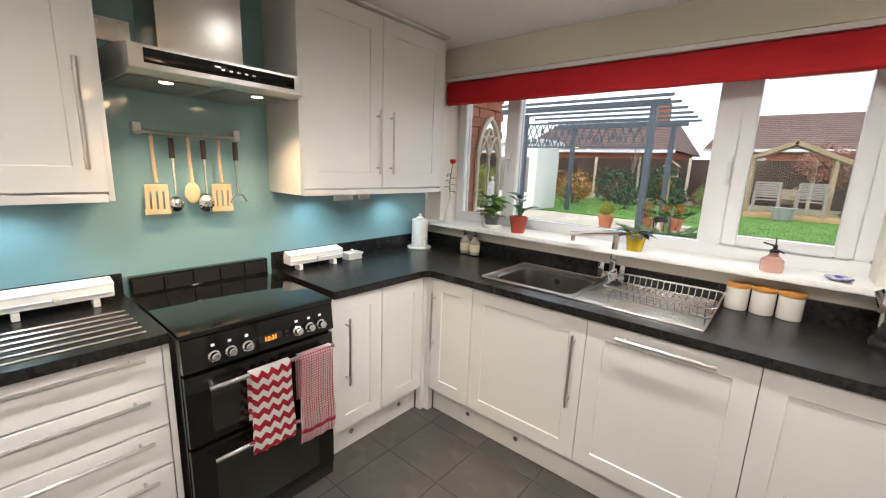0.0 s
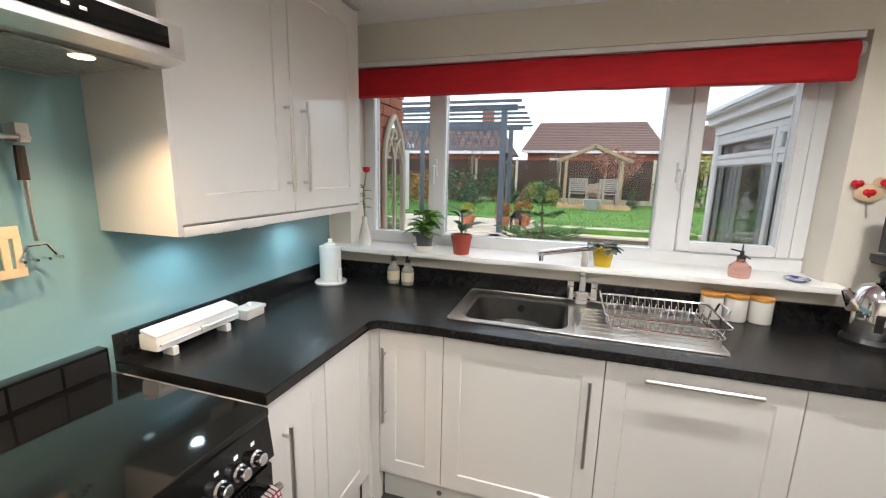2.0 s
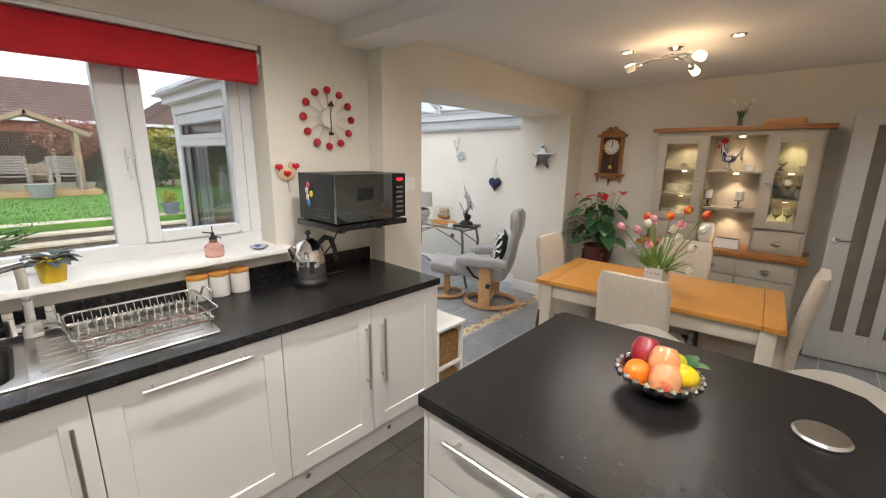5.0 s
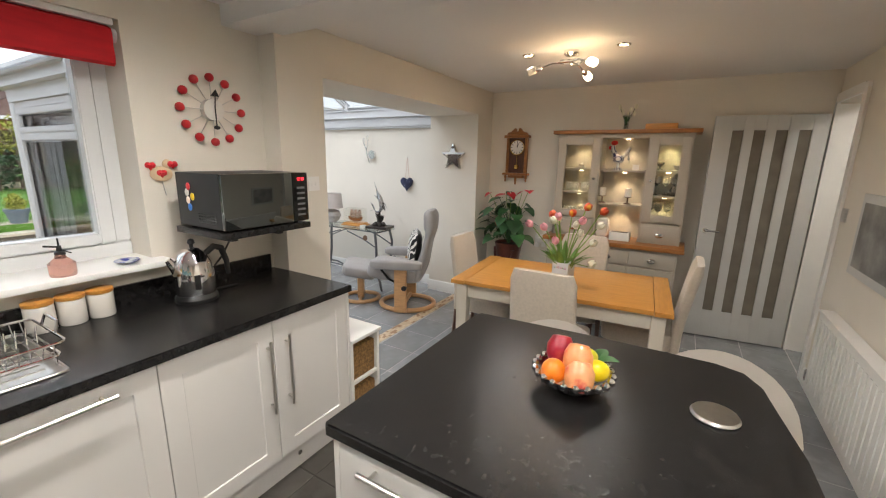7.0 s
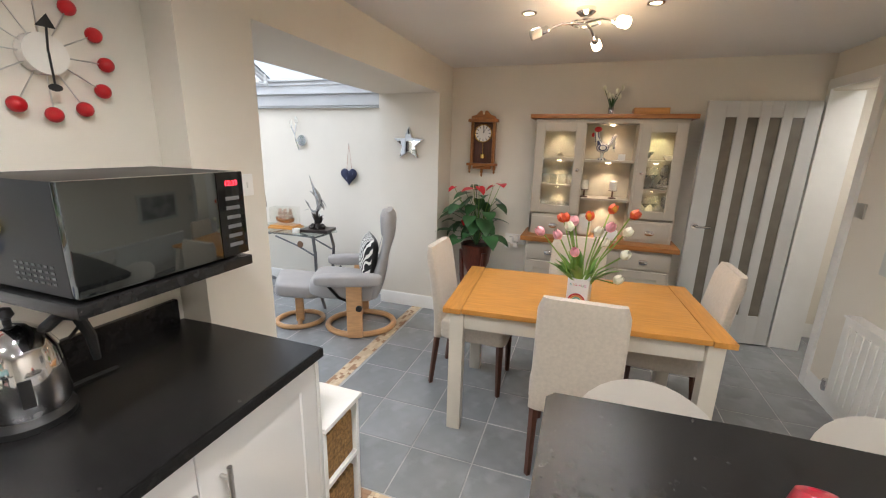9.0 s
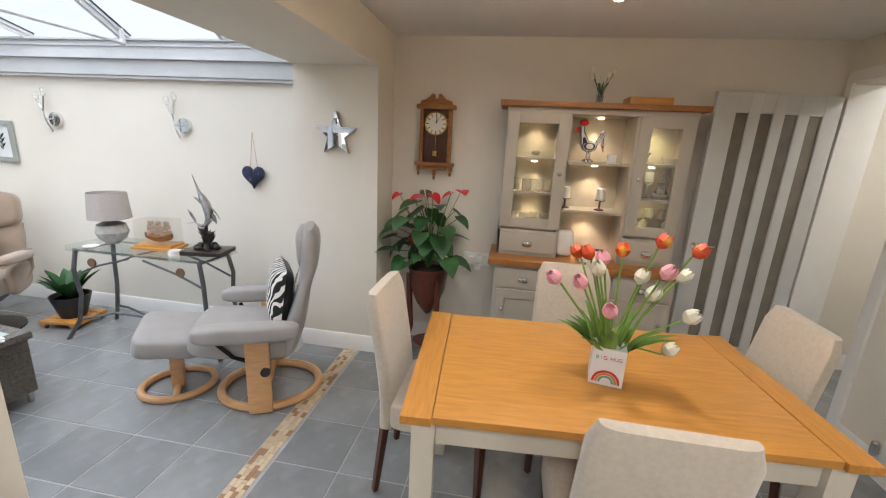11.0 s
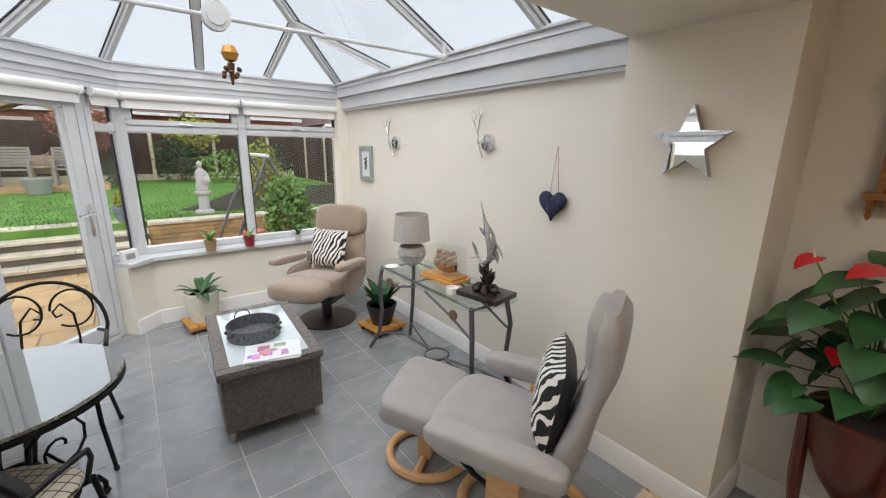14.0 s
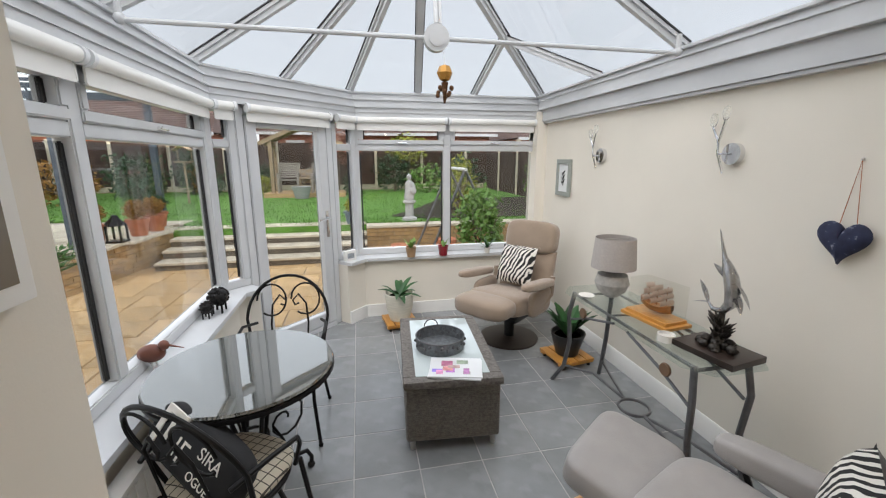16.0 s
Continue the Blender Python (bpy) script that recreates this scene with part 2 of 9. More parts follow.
def part(name, bm, material, parent=None, label="", smooth=True):
    me = bpy.data.meshes.new(name)
    bmesh.ops.recalc_face_normals(bm, faces=bm.faces)
    bm.to_mesh(me)
    bm.free()
    me.materials.append(material)
    if smooth:
        me.polygons.foreach_set("use_smooth", [True] * len(me.polygons))
        me.set_sharp_from_angle(angle=radians(35))
    ob = new(name, me)
    if parent:
        ob.parent = parent
    if label:
        ob["label"] = label
    return ob


def solo(name, bm, material, label, category, group="", kind="", smooth=True):
    return tagged(part(name, bm, material, None, "", smooth), label, category, group, kind)


def B():
    return bmesh.new()


def box(bm, x0, x1, y0, y1, z0, z1, bevel=0.0, seg=2):
    vs = [bm.verts.new((x, y, z)) for x in (x0, x1) for y in (y0, y1) for z in (z0, z1)]
    fs = [bm.faces.new([vs[i] for i in f]) for f in ((0, 1, 3, 2), (4, 6, 7, 5), (0, 4, 5, 1), (2, 3, 7, 6), (0, 2, 6, 4), (1, 5, 7, 3))]
    if bevel:
        bmesh.ops.bevel(bm, geom=list({e for f in fs for e in f.edges}), offset=bevel, segments=seg, affect="EDGES", profile=0.7)
    return bm


def cbox(x0, x1, y0, y1, z0, z1, bevel=0.0, seg=2):
    return box(B(), x0, x1, y0, y1, z0, z1, bevel, seg)


def obox(bm, c, size, rx=0, ry=0, rz=0, bevel=0.0):
    """A box by its centre, size and turn."""
    t = box(B(), *(s * h for h in size for s in (-0.5, 0.5)), bevel)
    bmesh.ops.transform(t, matrix=pose(*c, rx, ry, rz), verts=t.verts)
    me = bpy.data.meshes.new("t")
    t.to_mesh(me)
    t.free()
    bm.from_mesh(me)
    bpy.data.meshes.remove(me)
    return bm


def merge(bm, other, m=None):
    if m is not None:
        bmesh.ops.transform(other, matrix=m, verts=other.verts)
    me = bpy.data.meshes.new("t")
    other.to_mesh(me)
    other.free()
    bm.from_mesh(me)
    bpy.data.meshes.remove(me)
    return bm


def tube(bm, pts, r, seg=8, closed=False, cap=True):
    """A round bar along points; r may be a list."""
    pts = [Vector(p) for p in pts]
    n = len(pts)
    rs = r if isinstance(r, (list, tuple)) else [r] * n
    rings, side = [], None
    for i, p in enumerate(pts):
        a = pts[(i - 1) % n] if closed or i else p
        b = pts[(i + 1) % n] if closed or i < n - 1 else p
        d = (b - a).normalized()
        if side is None:
            side = d.cross(Vector((0, 0, 1)) if abs(d.z) < 0.9 else Vector((1, 0, 0))).normalized()
        side = (side - d * side.dot(d)).normalized()
        up = d.cross(side)
        rings.append([bm.verts.new(p + (side * math.cos(k * math.tau / seg) + up * math.sin(k * math.tau / seg)) * rs[i]) for k in range(seg)])
    for i in range(n if closed else n - 1):
        a, b = rings[i], rings[(i + 1) % n]
        for k in range(seg):
            bm.faces.new((a[k], a[(k + 1) % seg], b[(k + 1) % seg], b[k]))
    if cap and not closed:
        bm.faces.new(rings[0][::-1])
        bm.faces.new(rings[-1])
    return bm


def lathe(bm, prof, seg=24, c=(0, 0, 0)):
    """A turned shape from (radius, height) pairs."""
    rings = []
    for r, z in prof:
        rings.append([bm.verts.new((c[0] + r * math.cos(k * math.tau / seg), c[1] + r * math.sin(k * math.tau / seg), c[2] + z)) for k in range(seg)] if r > 1e-5 else [bm.verts.new((c[0], c[1], c[2] + z))])
    for a, b in zip(rings, rings[1:]):
        for k in range(seg):
            q = [a[k % len(a)], a[(k + 1) % len(a)], b[(k + 1) % len(b)], b[k % len(b)]]
            q = list(dict.fromkeys(q))
            if len(q) > 2:
                bm.faces.new(q)
    for ring, flip in ((rings[0], True), (rings[-1], False)):
        if len(ring) > 2:
            bm.faces.new(ring[::-1] if flip else ring)
    return bm


def ball(bm, c, r, sx=1, sy=1, sz=1, seg=14, m=None):
    t = B()
    bmesh.ops.create_uvsphere(t, u_segments=seg, v_segments=max(6, seg * 2 // 3), radius=r)
    bmesh.ops.transform(t, matrix=Matrix.Diagonal((sx, sy, sz, 1)), verts=t.verts)
    if m is not None:
        bmesh.ops.transform(t, matrix=m, verts=t.verts)
    return merge(bm, t, Matrix.Translation(c))


def prism(bm, outline, z0, z1, bevel=0.0):
    """An upright slab from an outline in x and y."""
    lo = [bm.verts.new((x, y, z0)) for x, y in outline]
    hi = [bm.verts.new((x, y, z1)) for x, y in outline]
    fs = [bm.faces.new(lo[::-1]), bm.faces.new(hi)]
    n = len(outline)
    for i in range(n):
        fs.append(bm.faces.new((lo[i], lo[(i + 1) % n], hi[(i + 1) % n], hi[i])))
    if bevel:
        bmesh.ops.bevel(bm, geom=list({e for f in fs[:2] for e in f.edges}), offset=bevel, segments=2, affect="EDGES")
    return bm


def soft(w, d, h, e=0.3, seg=18, dent=0.0):
    """A cushion-like rounded block centred on the origin (superellipsoid)."""
    t = B()
    bmesh.ops.create_uvsphere(t, u_segments=seg * 2, v_segments=seg, radius=1)
    for v in t.verts:
        p = [math.copysign(abs(c) ** e, c) for c in v.co]
        v.co = (p[0] * w / 2, p[1] * d / 2, p[2] * h / 2)
    return t


def arc(c, r, a0, a1, n, plane="xz"):
    out = []
    for i in range(n + 1):
        a = radians(a0 + (a1 - a0) * i / n)
        u, v = r * math.cos(a), r * math.sin(a)
        out.append({"xz": (c[0] + u, c[1], c[2] + v), "yz": (c[0], c[1] + u, c[2] + v), "xy": (c[0] + u, c[1] + v, c[2])}[plane])
    return out


def leaf_blade(bm, base, direction, length, width, droop=0.3, segs=4):
    """A pointed leaf that arches over."""
    d = Vector(direction).normalized()
    side = d.cross(Vector((0, 0, 1)))
    side = side.normalized() if side.length > 0.05 else Vector((1, 0, 0))
    prev = None
    p = Vector(base)
    for i in range(segs + 1):
        f = i / segs
        w = width * (math.sin(math.pi * min(1, f * 0.86 + 0.12)) ** 0.8) * 0.5
        q = p + d * (length * f) + Vector((0, 0, -droop * length * f * f))
        up = side.cross(d) * (w * 0.35)
        row = [bm.verts.new(q - side * w + up), bm.verts.new(q), bm.verts.new(q + side * w + up)]
        if prev:
            for k in (0, 1):
                bm.faces.new((prev[k], prev[k + 1], row[k + 1], row[k]))
        prev = row
    return bm


def foliage(bm, c, rx, ry, rz, count, size, rnd, flat=0.0):
    """Many small leaves through an uneven round mass."""
    for _ in range(count):
        v = Vector((rnd.gauss(0, 1), rnd.gauss(0, 1), rnd.gauss(0, 1))).normalized()
        f = rnd.uniform(0.55, 1.0) * (0.85 + 0.3 * noise.noise(v * 2.3 + Vector(c)))
        p = Vector((c[0] + v.x * rx * f, c[1] + v.y * ry * f, c[2] + v.z * rz * f))
        a = Vector((rnd.uniform(-1, 1), rnd.uniform(-1, 1), rnd.uniform(-0.5, 1))).normalized()
        b = a.cross(Vector((rnd.uniform(-1, 1), rnd.uniform(-1, 1), rnd.uniform(-1, 1)))).normalized()
        s = size * rnd.uniform(0.6, 1.3)
        bm.faces.new([bm.verts.new(p + a * s), bm.verts.new(p + b * s * 0.5), bm.verts.new(p - a * s), bm.verts.new(p - b * s * 0.5)])
    return bm


# ---- structure ----
CH = 2.31  # ceiling height


def wall(name, x0, x1, y0, y1, z0=0.0, z1=2.6, material=WALL, label="beige painted plaster wall"):
    return solo(name, cbox(x0, x1, y0, y1, z0, z1), material, label, "wall", kind="structure")


wall("wall_hob_side", -0.85, -0.60, -3.2, 0.95)
wall("wall_window_left", -0.60, -0.47, 0.64, 0.95)
wall("wall_window_below", -0.47, 1.85, 0.64, 0.95, 0, 1.07)
wall("wall_window_above", -0.47, 1.85, 0.64, 0.95, 2.12, 2.6)
wall("wall_window_right", 1.85, 2.5, 0.64, 0.95)
wall("wall_opening_left", 2.5, 2.83, 0.50, 0.95)
wall("wall_opening_above", 2.83, 5.0, 0.50, 1.10, 2.045, 2.6)
wall("wall_opening_right", 5.0, 5.36, 0.50, 1.10)
wall("wall_dresser_side", 5.36, 5.6, -2.42, 1.10)
wall("wall_conservatory_right", 5.165, 5.45, 1.10, 4.75, -0.3, 2.05)
wall("wall_radiator_side", 0.9, 4.77, -2.62, -2.42)
wall("wall_over_doorway", 4.77, 5.36, -2.62, -2.42, 2.06, 2.6)
wall("wall_hall_end", 4.3, 6.0, -3.72, -3.6)
wall("wall_hall_side", 5.70, 5.85, -3.6, -2.3)
wall("wall_hall_return", 5.6, 5.70, -2.42, -2.3)
wall("wall_hall_near", 4.2, 4.3, -3.6, -2.62)
wall("wall_kitchen_back", -0.85, 1.1, -3.4, -3.2)
wall("wall_kitchen_return", 0.9, 1.1, -3.2, -2.62)
solo("ceiling", cbox(-0.85, 5.9, -3.7, 0.5, CH, CH + 0.12), CEIL, "white painted plaster ceiling", "ceiling", kind="structure")
solo("ceiling_over_window", cbox(-0.6, 2.5, 0.5, 0.64, CH, CH + 0.12), CEIL, "white painted ceiling strip over window", "ceiling", kind="structure")
solo("ceiling_beam", cbox(2.3, 2.56, -3.2, 0.64, 2.215, CH + 0.004, 0.004), CEIL, "shallow boxed ceiling beam, painted white", "beam", kind="structure")


def baseboard(name, x0, y0, x1, y1, nx, ny):
    """Moulded skirting from point to point; n is the way it faces."""
    bm = B()
    prof = ((0, 0), (0.018, 0), (0.018, 0.085), (0.012, 0.1), (0.012, 0.112), (0.004, 0.125), (0, 0.125))
    a = [bm.verts.new((x0 + nx * u, y0 + ny * u, v)) for u, v in prof]
    b = [bm.verts.new((x1 + nx * u, y1 + ny * u, v)) for u, v in prof]
    for i in range(len(prof)):
        j = (i + 1) % len(prof)
        bm.faces.new((a[i], a[j], b[j], b[i]))
    bm.faces.new(a)
    bm.faces.new(b[::-1])
    return solo(name, bm, SATIN, "white moulded skirting board", "skirting board", kind="structure")


baseboard("baseboard_jamb", 5.0, 0.5, 5.0, 1.1, -1, 0)
baseboard("baseboard_pier_front", 4.982, 0.5, 5.36, 0.5, 0, -1)
baseboard("baseboard_dresser_wall", 5.36, 0.48, 5.36, -1.6, -1, 0)
baseboard("baseboard_conservatory", 5.165, 1.1, 5.165, 4.33, -1, 0)
baseboard("baseboard_radiator_wall", 1.1, -2.42, 4.70, -2.42, 0, 1)
baseboard("baseboard_hall", 4.3, -3.6, 5.70, -3.6, 0, 1)
baseboard("baseboard_hall_side", 5.70, -2.43, 5.70, -3.58, -1, 0)
baseboard("baseboard_opening_left", 2.83, 0.5, 2.83, 0.95, 1, 0)

# conservatory shell: glazing lines and sloped roof
EZ0, EZ1 = 1.965, 2.2
AX, AY = 2.195, 3.435   # meeting of side and slanting glazing
BX, BY = 3.20, 4.45   # meeting of slanting and end glazing


def strip_path(pts, off0, off1):
    """Corner points of a band between two inward offsets of an open line (interior to the right)."""
    out = []
    for off in (off0, off1):
        row = []
        for i, p in enumerate(pts):
            p = Vector(p)
            ns = []
            for a, b in ((i - 1, i), (i, i + 1)):
                if 0 <= a and b < len(pts):
                    d = (Vector(pts[b]) - Vector(pts[a])).normalized()
                    ns.append(Vector((d.y, -d.x)))
            n = sum(ns, Vector((0, 0))).normalized()
            row.append(p + n * (off / max(0.3, n.dot(ns[0]))))
        out.append(row)
    return out


LINE = [(AX, 0.95), (AX, AY), (BX, BY), (5.165, BY)]


def band(bm, off0, off1, z0, z1, pts=LINE):
    a, b = strip_path(pts, off0, off1)
    for i in range(len(pts) - 1):
        q = [a[i], a[i + 1], b[i + 1], b[i]]
        lo = [bm.verts.new((p.x, p.y, z0)) for p in q]
        hi = [bm.verts.new((p.x, p.y, z1)) for p in q]
        bm.faces.new(lo)
        bm.faces.new(hi)
        for k in range(4):
            bm.faces.new((lo[k], lo[(k + 1) % 4], hi[(k + 1) % 4], hi[k]))
    return bm


bm = band(B(), -0.05, 0.10, EZ0, EZ0 + 0.10)
band(bm, -0.12, 0.075, EZ0 + 0.10, EZ0 + 0.17)
band(bm, -0.16, 0.05, EZ0 + 0.17, EZ1)
band(bm, 0.06, 0.116, EZ0 + 0.09, EZ0 + 0.102)
band(bm, 0.05, 0.108, EZ0 + 0.045, EZ0 + 0.052)
band(bm, 0.04, 0.092, EZ0 + 0.16, EZ0 + 0.172)
band(bm, 0.03, 0.066, EZ1 - 0.014, EZ1 + 0.002)
solo("eaves_beam", bm, PVCSHADE, "white stepped plastic eaves beam over windows", "beam", kind="structure", smooth=False)
bm = cbox(5.085, 5.165, 1.10, 4.36, EZ0 + 0.10, EZ1, 0.006)
box(bm, 5.105, 5.165, 1.10, 4.36, EZ0 - 0.01, EZ0 + 0.10, 0.006)
box(bm, 5.12, 5.165, 1.10, 4.36, EZ0 - 0.03, EZ0 - 0.01, 0.006)
box(bm, 5.07, 5.09, 1.10, 4.36, EZ0 + 0.10, EZ0 + 0.114, 0.003)
box(bm, 5.072, 5.09, 1.10, 4.36, EZ1 - 0.05, EZ1 - 0.036, 0.003)
box(bm, 5.06, 5.09, 1.10, 4.36, EZ1 - 0.012, EZ1 + 0.004, 0.003)
solo("eaves_beam_wall_side", bm, PVCSHADE, "white plastic box gutter along the wall", "beam", kind="structure")
solo("eaves_beam_house_side", cbox(2.09, 5.085, 1.10, 1.16, 2.1, 2.32, 0.006), PVCSHADE, "white plastic roof abutment on the house", "beam", kind="structure")
# low walls
def low_wall(name, pts, off0, off1, z0, z1, material, label):
    return solo(name, band(B(), off0, off1, z0, z1, pts), material, label, "wall", kind="structure", smooth=False)


S2 = math.sqrt(0.5)
DL = (2.36, 3.60)   # door frame ends on the slanting line
DR = (2.99, 4.23)
low_wall("wall_low_side", [(AX, 0.95), (AX, AY), DL], -0.1, 0.135, -0.3, 0.59, WALL, "low beige wall under the side windows")
low_wall("wall_low_end", [DR, (BX, BY), (5.165, BY)], -0.1, 0.16, -0.3, 0.59, WALL, "low beige wall under the end windows")
low_wall("window_sill_side", [(AX, 0.95), (AX, AY), DL], 0.03, 0.205, 0.592, 0.622, PVCSHADE, "deep white window sill board")
low_wall("window_sill_end", [DR, (BX, BY), (5.165, BY)], 0.03, 0.21, 0.592, 0.622, PVCSHADE, "white window sill board")
low_wall("baseboard_end", [(DR[0] + 0.0, DR[1] + 0.0), (BX, BY), (5.165, BY)], 0.162, 0.18, 0.0, 0.125, SATIN, "white moulded skirting board")
# windows


def bar2(bm, p, q, w0, w1, z0, z1):
    """A frame bar between two plan points, from w0 to w1 across the line."""
    p, q = Vector(p), Vector(q)
    d = (q - p).normalized()
    n = Vector((d.y, -d.x))
    o = [p + n * w0, q + n * w0, q + n * w1, p + n * w1]
    lo = [bm.verts.new((v.x, v.y, z0)) for v in o]
    hi = [bm.verts.new((v.x, v.y, z1)) for v in o]
    fs = [bm.faces.new(lo), bm.faces.new(hi)] + [bm.faces.new((lo[k], lo[(k + 1) % 4], hi[(k + 1) % 4], hi[k])) for k in range(4)]
    bmesh.ops.bevel(bm, geom=list({e for f in fs for e in f.edges}), offset=0.006, segments=2, affect="EDGES")
    return bm


GASKET = mat("dark_gasket", (0.03, 0.03, 0.032), 0.6)


def glazing(name, p, q, lights, z0=0.622, z1=EZ0, zt=1.69, openers=(), label="white plastic window with top lights"):
    """A run of window between plan points, cut at the given fractions, each light with a transom."""
    w = thing(name, kind="structure", label=label, category="window")
    p, q = Vector(p), Vector(q)
    L = (q - p).length
    at = lambda f: p.lerp(q, f)
    fw = 0.06 / L
    edges = [0.0, *lights, 1.0]
    bm = B()
    bar2(bm, p, q, -0.03, 0.04, z0, z0 + 0.06)
    bar2(bm, p, q, -0.03, 0.04, z1 - 0.055, z1)
    for i, f in enumerate(edges):
        lo, hi = (f, f + fw) if i == 0 else (f - fw, f) if i == len(edges) - 1 else (f - fw * 0.6, f + fw * 0.6)
        bar2(bm, at(lo), at(hi), -0.03, 0.042, z0 + 0.06, z1 - 0.055)
    part("window_frame", bm, PVCSHADE, w)
    for i, (a, b) in enumerate(zip(edges, edges[1:])):
        a2, b2 = a + fw * (1 if i == 0 else 0.6), b - fw * (1 if i == len(edges) - 2 else 0.6)
        bm = B()
        if zt:
            bar2(bm, at(a2), at(b2), -0.03, 0.038, zt - 0.03, zt + 0.03)
            part("transom", bm, PVCSHADE, w)
            bm = B()
        spans = ((z0 + 0.06, zt - 0.03), (zt + 0.03, z1 - 0.055)) if zt else ((z0 + 0.06, z1 - 0.055),)
        for k, (s0, s1) in enumerate(spans):
            g = B()
            s = 0.012
            if i in openers and k == len(spans) - 1:
                s = 0.05
                o = B()
                bar2(o, at(a2), at(b2), -0.035, 0.05, s0, s0 + 0.045)
                bar2(o, at(a2), at(b2), -0.035, 0.05, s1 - 0.045, s1)
                bar2(o, at(a2), at(a2 + 0.045 / L), -0.035, 0.05, s0 + 0.045, s1 - 0.045)
                bar2(o, at(b2 - 0.045 / L), at(b2), -0.035, 0.05, s0 + 0.045, s1 - 0.045)
                sash = part("sash", o, PVCSHADE, w)
                hm = at((a2 + b2) / 2)
                d = (q - p).normalized()
                n = Vector((d.y, -d.x))
                h = B()
                c = hm + n * 0.06
                tube(h, [(c.x - d.x * 0.05, c.y - d.y * 0.05, s0 + 0.02), (c.x + d.x * 0.05, c.y + d.y * 0.05, s0 + 0.015)], 0.009)
                c2 = hm + n * 0.045
                tube(h, [(c2.x, c2.y, s0 + 0.02), (c.x, c.y, s0 + 0.02)], 0.011)
                part("handle", h, CHROME, sash)
            bar2(g, at(a2 + s / L), at(b2 - s / L), -0.004, 0.004, s0 + s, s1 - s)
            pane = part("pane", g, GLASS, w, smooth=False)
            pane.visible_shadow = False
            gk = B()
            e = s + 0.006
            for u, v, h0, h1 in ((a2 + (s - 0.008) / L, a2 + e / L, s0 + s, s1 - s), (b2 - e / L, b2 - (s - 0.008) / L, s0 + s, s1 - s)):
                bar2(gk, at(u), at(v), -0.012, 0.012, h0, h1)
            part("gasket", gk, GASKET, w)
    return w


glazing("window_side", (AX, 0.95), (AX, AY), (0.463,), openers=(0, 1))
glazing("window_slant_near", (AX, AY), DL, (), label="narrow white plastic window beside the garden door")
glazing("window_slant_far", DR, (BX, BY), (), label="narrow white plastic window beside the garden door")
glazing("window_end", (BX, BY), (5.165, BY), (0.475,), openers=(0, 1))
bm = cbox(5.06, 5.165, 4.3, 4.46, 0.0, 2.05)
solo("wall_end_pier", bm, WALL, "narrow beige wall pier beside end window", "wall", kind="structure")
# corner posts
for i, (x, y) in enumerate(((AX, AY), (BX, BY))):
    solo("window_post_%d" % (i + 1), lathe(B(), ((0.05, 0.62), (0.05, EZ0)), 10, (x, y, 0)), PVCSHADE, "white plastic window corner post", "post", kind="structure")

# garden door
door = thing("door_1", kind="structure", label="white plastic glazed garden door, closed", category="door")
dl, dr = Vector(DL), Vector(DR)
dd = (dr - dl).normalized()
L = (dr - dl).length
at = lambda s: dl + dd * s
bm = B()
bar2(bm, at(0), at(0.065), -0.035, 0.045, 0, EZ0)
bar2(bm, at(L - 0.065), at(L), -0.035, 0.045, 0, EZ0)
bar2(bm, at(0.065), at(L - 0.065), -0.035, 0.045, EZ0 - 0.06, EZ0)
bar2(bm, at(0.065), at(L - 0.065), -0.06, 0.06, -0.02, 0.035)
part("door_frame", bm, PVCSHADE, door)
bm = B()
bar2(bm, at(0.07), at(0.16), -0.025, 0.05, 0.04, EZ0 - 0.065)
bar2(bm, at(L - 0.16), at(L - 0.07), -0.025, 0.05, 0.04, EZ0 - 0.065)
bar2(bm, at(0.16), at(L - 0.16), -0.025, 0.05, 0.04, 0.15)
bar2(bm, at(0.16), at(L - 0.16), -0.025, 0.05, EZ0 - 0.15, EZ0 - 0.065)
leafd = part("door_leaf", bm, PVCSHADE, door)
bm = B()
bar2(bm, at(0.165), at(L - 0.165), -0.004, 0.004, 0.15, EZ0 - 0.15)
part("pane", bm, GLASS, door, smooth=False).visible_shadow = False
nrm = Vector((dd.y, -dd.x))
c = at(L - 0.115) + nrm * 0.055
bm = B()
obox(bm, (c.x, c.y, 1.0), (0.03, 0.012, 0.24), 0, 0, math.degrees(math.atan2(dd.y, dd.x)), 0.004)
e = c + nrm * 0.05
tube(bm, [(c.x, c.y, 1.06), (e.x, e.y, 1.06), (e.x - dd.x * 0.12, e.y - dd.y * 0.12, 1.05)], 0.01)
part("door_handle", bm, CHROME, leafd, "chrome lever handle")

# roof of the conservatory: ridge, hips and glazing bars
RX, RZ, RY = 3.68, 2.98, 2.95
apex = (RX, RY, RZ)
roof = thing("conservatory_roof", 0, 0, 0, kind="structure", label="pitched white framed conservatory roof with pale sheets", category="roof")


